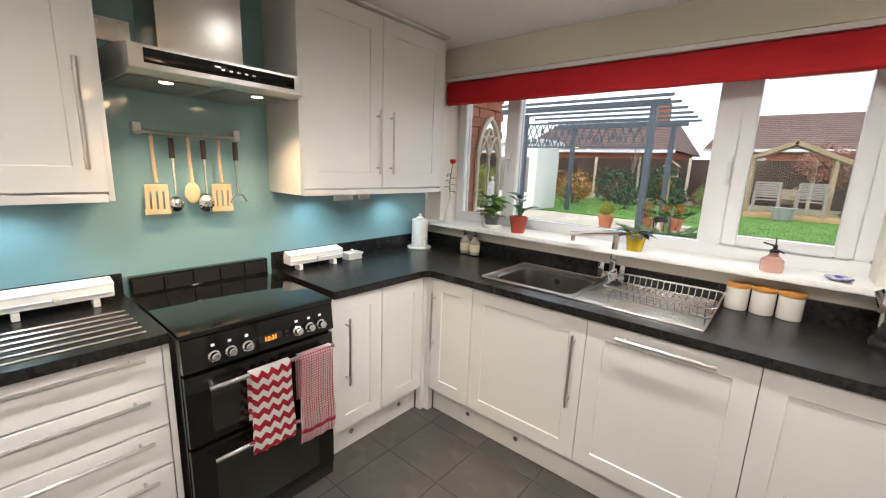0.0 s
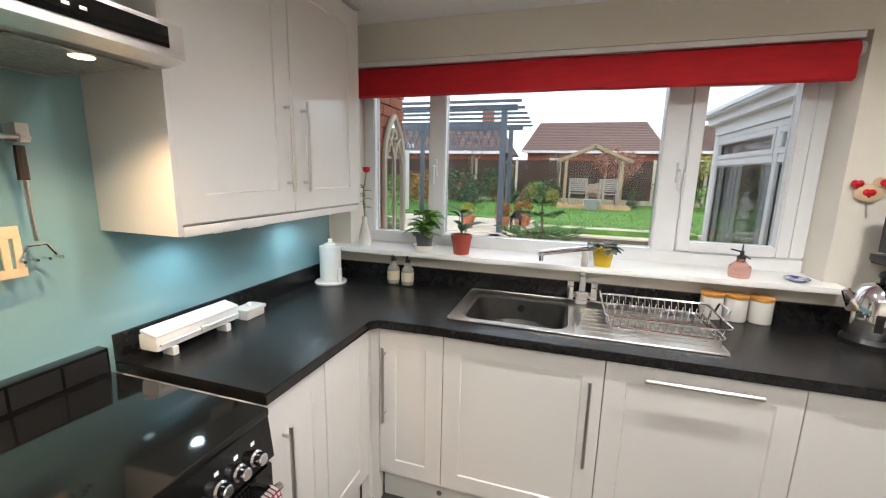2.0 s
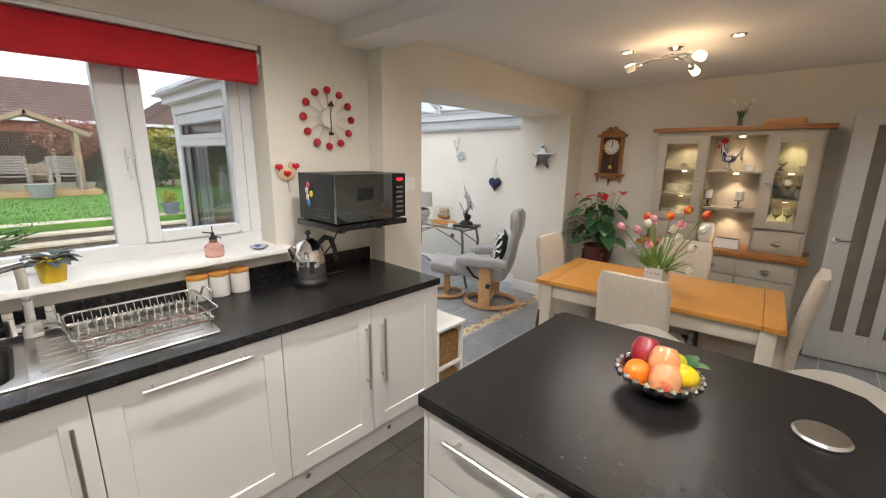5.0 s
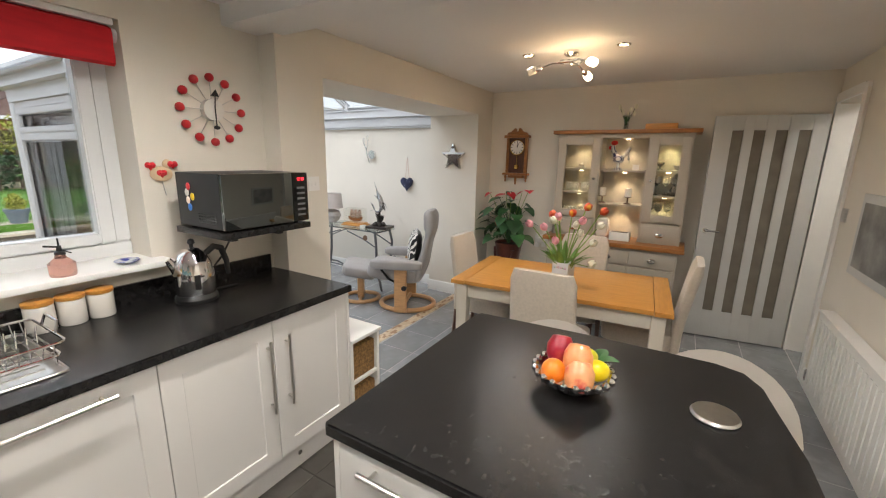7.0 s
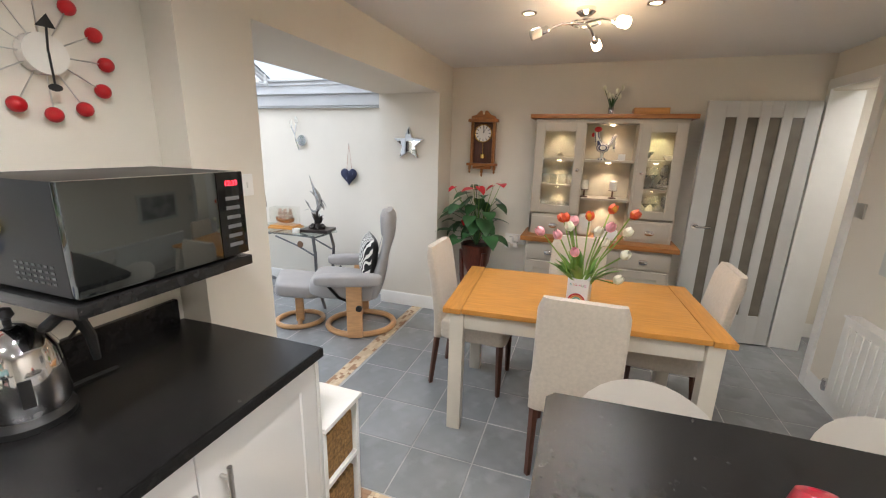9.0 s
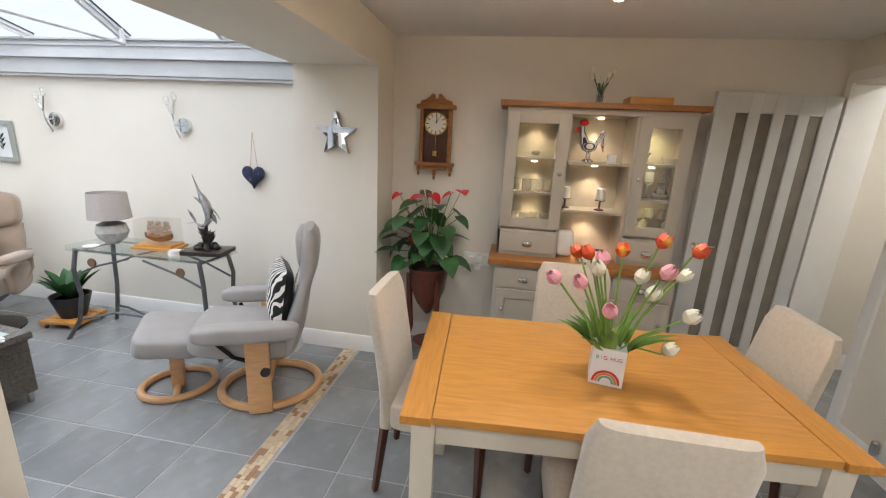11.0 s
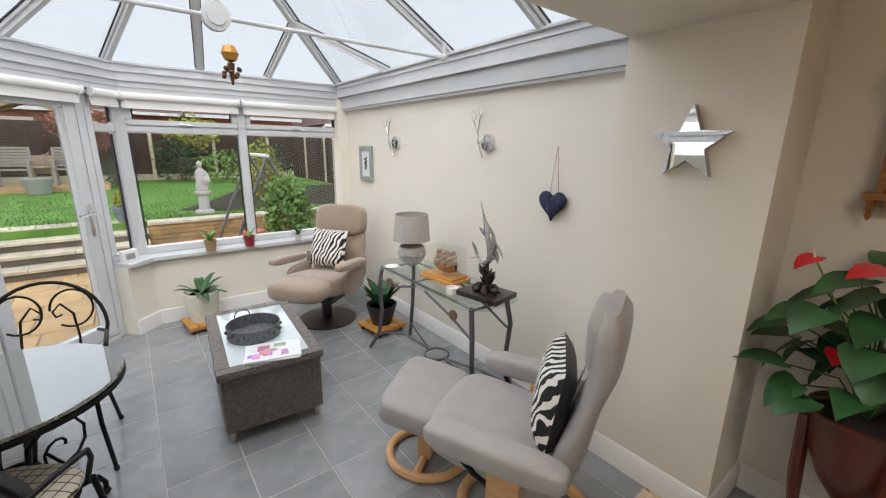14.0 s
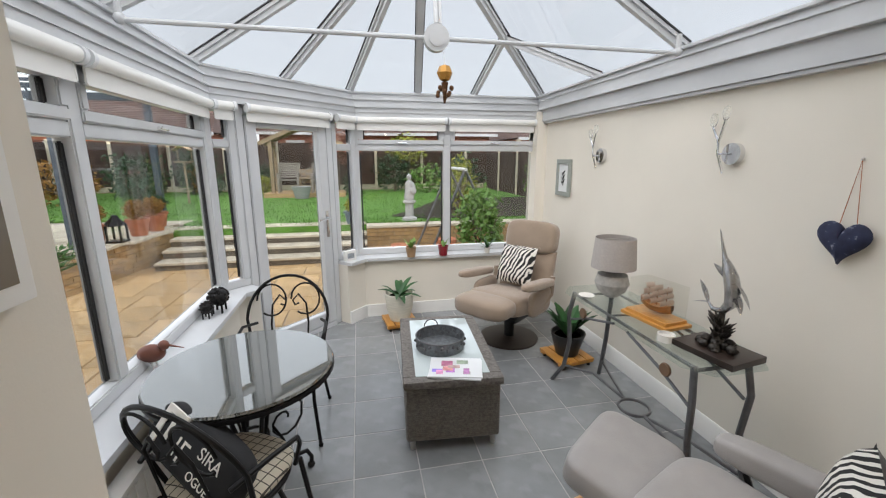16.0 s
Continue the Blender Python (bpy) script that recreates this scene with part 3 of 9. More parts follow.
def rbar(a, b, w=0.055, h=0.06, name="glazing_bar"):
    a, b = Vector(a), Vector(b)
    d = (b - a).normalized()
    s = d.cross(Vector((0, 0, 1))).normalized() * w / 2
    u = s.normalized().cross(d) * h
    bm = B()
    for o, hw, z0, z1 in ((0, 1.0, 0.0, 0.35), (0, 0.55, -0.5, 0.0)):
        q = []
        for p in (a, b):
            q.append([bm.verts.new(p + s * hw * k + u * z) for k, z in ((-1, z0), (1, z0), (1, z1), (-1, z1))])
        bm.faces.new(q[0])
        bm.faces.new(q[1][::-1])
        for k in range(4):
            bm.faces.new((q[0][k], q[0][(k + 1) % 4], q[1][(k + 1) % 4], q[1][k]))
    part(name, bm, PVCSHADE, roof, smooth=False)
    bm = B()
    q = []
    for p in (a, b):
        q.append([bm.verts.new(p + s * 1.25 * k + u * z) for k, z in ((-1, 0.36), (1, 0.36), (1, 0.5), (-1, 0.5))])
    bm.faces.new(q[0])
    bm.faces.new(q[1][::-1])
    for k in range(4):
        bm.faces.new((q[0][k], q[0][(k + 1) % 4], q[1][(k + 1) % 4], q[1][k]))
    part("gasket", bm, GASKET, roof, smooth=False)


ridge0 = (RX, 1.12, RZ)
rbar(ridge0, apex, 0.09, 0.09, "ridge")
ez = EZ1 + 0.005
for y in (1.65, 2.47):
    rbar((5.10, y, ez), (RX, min(y, RY), RZ))
    rbar((AX, y, ez), (RX, min(y, RY), RZ))
node = Vector(apex).lerp(Vector((5.13, 4.42, ez)), 0.55)
rbar(apex, (5.13, 4.42, ez), 0.07)
rbar(node, (5.10, 3.3, ez))
rbar(node, (4.42, BY, ez))
for x, y in ((AX, AY), ((AX + BX) / 2, (AY + BY) / 2), (BX, BY), (3.85, BY)):
    rbar(apex, (x, y, ez), 0.06)
for nm, pts in (("roof_sheet", ((5.3, 1.12, ez - 0.109), (5.3, 4.62, ez - 0.109), apex, ridge0)), ("roof_sheet", ((5.3, 4.62, ez - 0.1), (BX - 0.07, BY + 0.2, ez - 0.1), apex)), ("roof_sheet", ((BX - 0.07, BY + 0.2, ez - 0.1), (AX - 0.2, AY + 0.07, ez - 0.1), apex)), ("roof_sheet", ((AX - 0.2, AY + 0.07, ez - 0.1), (AX - 0.2, 1.12, ez - 0.1), ridge0, apex))):
    bm = B()
    bm.faces.new([bm.verts.new((x, y, z + 0.028)) for x, y, z in pts])
    r = bmesh.ops.extrude_face_region(bm, geom=bm.faces[:])
    bmesh.ops.translate(bm, vec=(0, 0, 0.016), verts=[v for v in r["geom"] if isinstance(v, bmesh.types.BMVert)])
    part(nm, bm, ROOFGL, roof, smooth=False).visible_shadow = False
bm = B()
tube(bm, [(AX + 0.1, 2.40, 2.155), (5.0, 2.40, 2.155)], 0.011)
for x in (AX + 0.1, 5.0):
    ball(bm, (x, 2.40, 2.16), 0.024)
    tube(bm, [(x, 2.40, 2.16), (x, 2.40, 2.25)], 0.014)
part("tie_bar", bm, PVCSHADE, roof)
bm = B()
tube(bm, [(3.645, 2.38, 2.155), (3.645, 2.42, 2.155)], 0.062, 20)
tube(bm, [(3.645, 2.372, 2.155), (3.645, 2.38, 2.155)], 0.04, 20)
tube(bm, [(3.645, 2.40, 2.22), (3.66, 2.6, RZ)], 0.012)
tube(bm, [(3.665, 2.40, 2.22), (3.68, 2.6, RZ)], 0.008)
part("tie_boss", bm, PVCSHADE, roof)

# kitchen window
kw = thing("window_kitchen", kind="structure", label="wide white plastic three-light kitchen window", category="window")
KY = 0.86
X = (-0.47, 1.85)
part("bottom_rail", bar2(B(), (X[0], KY), (X[1], KY), -0.04, 0.04, 1.07, 1.165), PVC, kw)
part("top_rail", bar2(B(), (X[0], KY), (X[1], KY), -0.04, 0.04, 2.02, 2.12), PVC, kw)
for a, b in ((-0.47, -0.40), (-0.045, 0.055), (1.19, 1.30), (1.785, 1.85)):
    part("mullion", bar2(B(), (a, KY), (b, KY), -0.04, 0.04, 1.165, 2.02), PVC, kw)
bm = B()
for a, b, z0, z1 in ((1.30, 1.36, 1.165, 2.02), (1.725, 1.785, 1.165, 2.02), (1.36, 1.725, 1.165, 1.215), (1.36, 1.725, 1.97, 2.02)):
    bar2(bm, (a, KY), (b, KY), -0.03, 0.055, z0, z1)
sash = part("sash", bm, PVC, kw)
for x in (1.275, 0.0):
    bm = B()
    obox(bm, (x, KY - 0.05, 1.56), (0.022, 0.014, 0.1), bevel=0.004)
    tube(bm, [(x, KY - 0.055, 1.57), (x, KY - 0.085, 1.57), (x, KY - 0.085, 1.47)], 0.008)
    part("handle", bm, PVC, sash)
for a, b in ((-0.40, -0.045), (0.055, 1.19), (1.36, 1.725)):
    bm = B()
    bar2(bm, (a, KY), (b, KY), -0.004, 0.004, 1.165 if b < 1.3 else 1.215, 2.02 if b < 1.3 else 1.97)
    part("pane", bm, GLASS, kw, smooth=False).visible_shadow = False
solo("window_sill_kitchen", cbox(-0.56, 1.90, 0.535, 0.82, 1.072, 1.10, 0.01), SATIN, "white painted wooden window sill board", "window sill", kind="structure")
bl = thing("roller_blind", 0.7, 0.68, 2.1, label="red fabric window blind, rolled up under a white headrail", category="blind")
part("headrail", cbox(-1.165, 1.135, -0.03, 0.03, -0.005, 0.02, 0.004), SATIN, bl)
bm = B()
n = 44
prof = ((0.0, -0.005), (-0.03, -0.02), (-0.036, -0.06), (-0.028, -0.085), (-0.034, -0.12), (-0.03, -0.155), (-0.01, -0.165), (0.01, -0.15), (0.012, -0.02))
rows = [[bm.verts.new((-1.155 + 2.28 * i / n, y + 0.003 * noise.noise(Vector((i * 0.3, z * 9, 0))), z + 0.003 * noise.noise(Vector((i * 0.2, 3, 0))))) for y, z in prof] for i in range(n + 1)]
for a, b in zip(rows, rows[1:]):
    for k in range(len(prof) - 1):
        bm.faces.new((a[k], a[k + 1], b[k + 1], b[k]))
bm.faces.new(rows[0])
bm.faces.new(rows[-1][::-1])
part("fabric", bm, RED, bl)
part("end_cap", lathe(B(), ((0.028, 0), (0.028, 0.015)), 14, (0, 0, 0)), PVC, bl).matrix_basis = pose(1.13, 0, -0.04, 0, 90, 0)
# hall doorway
trim = thing("door_frame_hall", kind="structure", label="white painted architrave round the hall doorway", category="door frame")
for x0, x1, z0, z1 in ((4.70, 4.77, 0, 2.12), (5.31, 5.36, 0, 2.06), (4.77, 5.36, 2.06, 2.13)):
    part("architrave", cbox(x0, x1, -2.42, -2.40, z0, z1, 0.006), SATIN, trim)
part("lining", cbox(4.77, 4.79, -2.62, -2.42, 0, 2.05, 0.003), SATIN, trim)
part("lining", cbox(5.33, 5.358, -2.62, -2.42, 0, 2.05, 0.003), SATIN, trim)

# ---- kitchen units ----


def handle_bar(parent, p, q, out, r=0.007):
    """A steel bar handle from p to q standing off by the vector out."""
    p, q, o = Vector(p), Vector(q), Vector(out)
    d = (q - p).normalized()
    bm = tube(B(), [p + o, q + o], r, 10)
    for e in (p + d * 0.035, q - d * 0.035):
        tube(bm, [e, e + o], r * 0.8, 8)
    return part("handle", bm, STEEL, parent, "brushed steel bar handle")


def shaker(w, h, t=0.02, rail=0.075, depth=0.006):
    """A framed door panel, front face towards -y, in x 0..w and z 0..h."""
    bm = B()
    g = 0.0015
    def ring(i, y):
        return [bm.verts.new(c) for c in ((g + i, y, g + i), (w - g - i, y, g + i), (w - g - i, y, h - g - i), (g + i, y, h - g - i))]
    a, b0, b, c, d = ring(0, t), ring(0, 0.002), ring(0.002, 0), ring(rail, 0), ring(rail + 0.0035, depth)
    for p, q in ((a, b0), (b0, b), (b, c), (c, d)):
        for k in range(4):
            bm.faces.new((p[k], p[(k + 1) % 4], q[(k + 1) % 4], q[k]))
    bm.faces.new(d)
    bm.faces.new(a[::-1])
    return bm


def unit(name, x, y, rz, doors, w, label, z0=0.15, z1=0.87, depth=0.55, plinth=True, body_mat=None, category="cabinet"):
    """A cabinet with its front at local y=0 and its body behind; doors: (x0, x1, z0, z1, kind, handle)."""
    u = thing(name, x, y, 0, rz, label, category)
    part("body", cbox(0.002, w - 0.002, 0.022, depth, z0, z1, 0.002), body_mat or GLOSSW, u)
    if plinth:
        part("plinth", cbox(0, w, 0.05, 0.066, 0.0, z0 - 0.004), GLOSSW, u)
    for a, b, c, d, kind, hand in doors:
        bm = shaker(b - a, d - c, rail=0.075 if kind == "shaker" else 0.0012, depth=0.006 if kind == "shaker" else 0.0)
        ob = part("drawer_front" if kind == "flat" else "door", bm, GLOSSW, u)
        ob.matrix_basis = pose(a, 0, c)
        if hand:
            (hx0, hz0), (hx1, hz1) = hand
            handle_bar(ob, (hx0 - a, 0, hz0 - c), (hx1 - a, 0, hz1 - c), (0, -0.032, 0))
    return u


# window run: fronts at y=0.02
ZB, ZT = 0.155, 0.868
unit("base_cabinet", 0.02, 0.02, 0, [(0.0, 0.295, ZB, ZT, "shaker", ((0.03, 0.435), (0.03, 0.785)))], 0.295, "white gloss corner base cabinet with steel handle")
unit("base_cabinet", 0.315, 0.02, 0, [(0, 0.628, ZB, ZT, "shaker", ((0.578, 0.43), (0.578, 0.785)))], 0.628, "white gloss base cabinet under the sink", z1=0.72)
unit("integrated_dishwasher", 0.943, 0.02, 0, [(0, 0.614, ZB, ZT, "shaker", ((0.13, 0.825), (0.486, 0.825)))], 0.614, "white gloss fronted built-in dishwasher", category="dishwasher")
unit("base_cabinet", 1.557, 0.02, 0, [(0, 0.461, ZB, ZT, "shaker", ((0.425, 0.435), (0.425, 0.785))), (0.461, 0.92, ZB, ZT, "shaker", ((0.523, 0.435), (0.523, 0.785)))], 0.92, "white gloss double-door base cabinet")
solo("end_panel", cbox(2.478, 2.496, 0.02, 0.5, 0.0, 0.87, 0.002), GLOSSW, "white gloss panel closing the counter end", "panel")
# hob run: fronts at x=-0.02, local x runs along -y when turned by -90... fronts face +x
unit("base_cabinet", -0.02, -0.645, 90, [(0, 0.315, ZB, ZT, "shaker", ((0.085, 0.41), (0.085, 0.76)))], 0.315, "narrow white gloss base cabinet beside cooker")
unit("base_cabinet", -0.02, -0.328, 90, [(0, 0.318, ZB, ZT, "shaker", None)], 0.318, "white gloss corner base cabinet without a handle")
unit("drawer_unit", -0.02, -2.12, 90, [(0, 0.80, 0.155 + 0.1555 * i + (0.10 if i else 0), 0.155 + 0.1555 * (i + 1) + 0.10 - 0.004, "flat", ((0.06, 0.155 + 0.1555 * (i + 1) + 0.063), (0.745, 0.155 + 0.1555 * (i + 1) + 0.063))) for i in range(4)], 0.80, "white gloss drawer unit with long steel handles", category="drawers")
solo("filler_panel", cbox(-0.56, -0.018, -1.318, -1.298, 0.0, 0.87, 0.002), GLOSSW, "white gloss filler strip beside cooker", "panel")
solo("corner_post", prism(B(), ((-0.06, -0.008), (-0.021, -0.008), (-0.021, 0.021), (0.018, 0.021), (0.018, 0.06), (-0.06, 0.06)), 0.0, 0.868, 0.001), GLOSSW, "white gloss corner post between cabinets", "panel")
for x, y in ((0.30, 0.062), (0.62, 0.062), (1.65, 0.062), (2.15, 0.062)):
    solo("plinth_light", lathe(B(), ((0.0, 0), (0.013, 0), (0.013, 0.004)), 12, (x, y, 0.085)), CHROME, "small round chrome plinth light", "light", "plinth lights").matrix_basis = Matrix.Translation((x, y, 0.085)) @ pose(0, 0, 0, 90) @ Matrix.Translation((-x, -y, -0.085))
for y in (-0.15, -0.5):
    solo("plinth_light", lathe(B(), ((0.0, 0), (0.013, 0), (0.013, 0.004)), 12), CHROME, "small round chrome plinth light", "light", "plinth lights").matrix_basis = pose(-0.068, y, 0.085, 0, 90, 0)

# worktops
wt = thing("worktop", 0, 0, 0.872, label="black speckled laminate worktop with square front edge", category="worktop")
bm = prism(B(), ((-0.60, -0.64), (0.0, -0.64), (0.0, -0.03), (0.03, 0.0), (0.33, 0.0), (0.33, 0.14), (0.33, 0.64), (-0.60, 0.64)), 0, 0.038, 0.004)
part("slab", bm, TOP, wt)
part("slab", cbox(0.33, 0.82, 0.0, 0.14, 0, 0.038, 0.004), TOP, wt)
part("slab", cbox(0.33, 0.82, 0.56, 0.64, 0, 0.038, 0.004), TOP, wt)
part("slab", prism(B(), ((0.82, 0.0), (2.5, 0.0), (2.5, 0.50), (2.498, 0.64), (0.82, 0.64)), 0, 0.038, 0.004), TOP, wt)
part("slab", cbox(-0.60, 0.0, -2.14, -1.30, 0, 0.038, 0.004), TOP, wt)
part("upstand", cbox(-0.58, 2.47, 0.62, 0.64, 0.038, 0.128, 0.003), TOP, wt)
part("upstand", cbox(-0.60, -0.58, -0.64, 0.64, 0.038, 0.128, 0.003), TOP, wt)
part("upstand", cbox(-0.60, -0.58, -2.14, -1.30, 0.038, 0.128, 0.003), TOP, wt)
solo("splashback", cbox(-0.60, -0.592, -2.2, 0.60, 1.0, 2.305, 0.001), TEAL, "teal back-painted glass splashback panel", "splashback", kind="structure")
solo("splashback_behind_cooker", cbox(-0.60, -0.592, -1.30, -0.64, 0.86, 1.0), TEAL, "teal back-painted glass behind cooker", "splashback", kind="structure")

# wall cabinets: fronts at x=-0.28
def wall_cab(y, doors, w, label):
    u = thing("wall_cabinet", -0.28, y, 1.335, 90, label, "cabinet", "wall cabinets")
    part("body", cbox(0.004, w - 0.004, 0.022, 0.315, 0.02, 0.955, 0.002), GLOSSW, u)
    part("side_panel", cbox(-0.014, 0.004, 0.0, 0.315, 0.0, 0.955, 0.002), GLOSSW, u)
    part("side_panel", cbox(w - 0.004, w + 0.014, 0.0, 0.315, 0.0, 0.955, 0.002), GLOSSW, u)
    part("light_rail", cbox(0.004, w - 0.004, 0.0, 0.02, -0.004, 0.026, 0.003), GLOSSW, u)
    part("cornice", cbox(-0.02, w + 0.02, -0.02, 0.315, 0.957, 0.972, 0.005), GLOSSW, u)
    for a, b, hx in doors:
        ob = part("door", shaker(b - a, 0.92, rail=0.085), GLOSSW, u)
        ob.matrix_basis = pose(a, 0, 0.03)
        handle_bar(ob, (hx - a, 0, 0.08), (hx - a, 0, 0.43), (0, -0.032, 0))
    return u


wall_cab(-0.615, [(0.0, 0.505, 0.465), (0.505, 1.02, 0.565)], 1.02, "white gloss double wall cabinet with steel handles")
wall_cab(-1.98, [(0.0, 0.62, 0.565)], 0.62, "white gloss single wall cabinet with steel handle")
for y in (-0.42, 0.2, -1.62):
    u = thing("cabinet_light", -0.45, y, 1.345, label="small round cool white under-cabinet light", category="light", group="under-cabinet lights")
    part("body", lathe(B(), ((0.032, 0), (0.034, 0.006), (0.034, 0.016)), 18), CHROME, u)
    part("lens", lathe(B(), ((0.0, -0.002), (0.027, -0.002), (0.027, 0.001)), 18), COOLLED, u)
    lamp("cabinet_lamp", "SPOT", -0.45, y, 1.335, 4.5, (0.72, 0.92, 1.0), 0.02, spot=140, blend=0.8)

# extractor hood
hood = thing("extractor_hood", -0.60, -1.005, 1.76, label="stainless steel chimney cooker hood with black control strip", category="cooker hood")
bm = B()
prof = ((0.0, 0.0), (0.44, 0.0), (0.49, 0.012), (0.49, 0.085), (0.30, 0.11), (0.0, 0.11))
a = [bm.verts.new((u, -0.30, v)) for u, v in prof]
b = [bm.verts.new((u, 0.30, v)) for u, v in prof]
bm.faces.new(a)
bm.faces.new(b[::-1])
for k in range(len(prof)):
    bm.faces.new((a[k], a[(k + 1) % 6], b[(k + 1) % 6], b[k]))
part("canopy", bm, STEEL, hood, smooth=False)
part("chimney", cbox(0.008, 0.27, -0.155, 0.155, 0.11, 0.548, 0.004), STEEL, hood)
part("control_strip", cbox(0.4905, 0.4945, -0.26, 0.26, 0.03, 0.075, 0.002), BLACKG, hood, "black glass control strip")
for k in range(5):
    part("button", obox(B(), (0.4955, -0.02 + 0.028 * k, 0.052), (0.002, 0.012, 0.006)), STEEL, hood)
for k in (-0.16, 0.15):
    part("filter", cbox(0.06, 0.40, k - 0.13, k + 0.13, -0.004, -0.001), mat("grease_filter", (0.4, 0.38, 0.34), 0.4, 0.9, vary=0.3, scale=80), hood) if "grease_filter" not in MATS else part("filter", cbox(0.06, 0.40, k - 0.13, k + 0.13, -0.004, -0.001), MATS["grease_filter"], hood)
for y in (-1.17, -0.84):
    part("hood_light", lathe(B(), ((0.0, -0.006), (0.02, -0.006), (0.024, -0.003)), 14, (0.36, y + 1.005, 0)), BULB, hood, "warm lit halogen lens")
    lamp("hood_lamp", "SPOT", -0.24, y, 1.745, 20, (1, 0.68, 0.38), 0.02, spot=125, blend=0.9)

# cooker
ck = thing("cooker", 0, -0.985, 0, 0, "black freestanding electric double oven cooker", "cooker")
part("body", cbox(-0.56, 0.02, -0.30, 0.30, 0.02, 0.88, 0.004), BLACKG, ck)
part("hob", cbox(-0.54, 0.045, -0.302, 0.302, 0.882, 0.905, 0.006), BLACKG, ck, "black glass ceramic hob")
part("splash_ledge", cbox(-0.585, -0.54, -0.30, 0.30, 0.88, 0.985, 0.006), BLACKG, ck)
bm = B()
for i in range(5):
    box(bm, -0.539, -0.5385, -0.29 + i * 0.118, -0.29 + i * 0.118 + 0.11, 0.912, 0.975)
part("ledge_panel", bm, BLACKM, ck)
bm = B()
q = [bm.verts.new(p) for p in ((0.02, -0.30, 0.755), (0.02, 0.30, 0.755), (0.055, 0.30, 0.765), (0.055, -0.30, 0.765), (0.02, -0.30, 0.88), (0.02, 0.30, 0.88), (0.042, 0.30, 0.88), (0.042, -0.30, 0.88))]
for f in ((0, 1, 2, 3), (4, 7, 6, 5), (0, 4, 5, 1), (1, 5, 6, 2), (2, 6, 7, 3), (3, 7, 4, 0)):
    bm.faces.new([q[i] for i in f])
part("control_panel", bm, BLACKG, ck, smooth=False)
for y in (-1.184, -1.126, -1.065, -0.86, -0.803, -0.749):
    bm = lathe(B(), ((0.021, 0), (0.021, 0.008), (0.016, 0.012), (0.015, 0.03), (0.012, 0.033)), 18)
    k = part("knob", bm, CHROME, ck, "chrome and black control knob")
    k.matrix_basis = pose(0.049, y + 0.985, 0.803, 0, 84, 0)
    mk = part("marking", cbox(0.0465, 0.0475, y + 0.985 - 0.006, y + 0.985 + 0.006, 0.838, 0.848), PVC, ck, "small white dial symbol")
part("display", cbox(0.0495, 0.0515, -0.035, 0.06, 0.79, 0.822), BLACKM, ck)
cu = bpy.data.curves.new("clock_digits", "FONT")
cu.body, cu.size, cu.extrude, cu.align_x, cu.align_y = "12:31", 0.024, 0.0004, "CENTER", "CENTER"
cu.materials.append(DISPO)
tx = new("clock_digits", cu)
tx.parent = ck
tx.matrix_basis = pose(0.0525, 0.012, 0.806, 84, 0, 90)
for k, (yy, zz) in enumerate(((-0.055, 0.815), (-0.055, 0.795), (0.08, 0.815), (0.08, 0.795))):
    part("button", lathe(B(), ((0.006, 0), (0.006, 0.004)), 10), BLACKM, ck).matrix_basis = pose(0.05, yy, zz, 0, 85, 0)
for z0, z1 in ((0.47, 0.745), (0.07, 0.455)):
    dr_ = part("oven_door", cbox(0.021, 0.048, -0.298, 0.298, z0, z1, 0.005), BLACKG, ck)
    part("oven_glass", cbox(0.0485, 0.0505, -0.22, 0.22, z0 + 0.03, z1 - 0.075, 0.003), mat("oven_glass_%d" % int(z0 * 100), (0.012, 0.014, 0.012), 0.05, coat=0.6), dr_)
    bm = tube(B(), [(0.09, -0.235, z1 - 0.042), (0.09, 0.275, z1 - 0.042)], 0.011, 12)
    for yy in (-0.215, 0.255):
        tube(bm, [(0.048, yy, z1 - 0.042), (0.09, yy, z1 - 0.042)], 0.009)
    part("handle", bm, CHROME, dr_, "chrome rail handle")
part("base_drawer", cbox(0.021, 0.04, -0.298, 0.298, 0.01, 0.065, 0.003), BLACKM, ck)


def towel(name, y0, y1, zt, zb, material, label):
    bm = B()
    n, m = 22, 10
    front = []
    for i in range(n + 1):
        f = i / n
        row = []
        for k in range(m + 1):
            y = y0 + (y1 - y0) * k / m + 0.004 * math.sin(f * 5 + k)
            w = 0.006 * math.sin(k * 1.9 + f * 3) * f
            if f < 0.12:
                a = (f / 0.12) * math.pi
                p = (0.09 + 0.016 * -math.cos(a), y, zt + 0.016 * math.sin(a))
            else:
                p = (0.107 + w + 0.004 * math.sin(f * 9), y + 0.012 * (f - 0.1) * (1 if k > m / 2 else -1) * 0.3, zt - (f - 0.12) / 0.88 * (zt - zb))
            row.append(bm.verts.new(p))
        front.append(row)
    back = [bm.verts.new((0.073 + 0.003 * math.sin(k), y0 + (y1 - y0) * k / m, zt - 0.2)) for k in range(m + 1)]
    front.insert(0, back)
    for a, b in zip(front, front[1:]):
        for k in range(m):
            bm.faces.new((a[k], a[k + 1], b[k + 1], b[k]))
    bmesh.ops.solidify(bm, geom=bm.faces[:], thickness=0.004)
    return solo(name, bm, material, label, "tea towel")


CHEV = mat("chevron_red", (0.78, 0.74, 0.72), 0.9, bump=0.2, bump_scale=500)
n_, l_ = CHEV.node_tree.nodes, CHEV.node_tree.links
tc = n_.new("ShaderNodeTexCoord")
sx = n_.new("ShaderNodeSeparateXYZ")
l_.new(tc.outputs["Object"], sx.inputs[0])


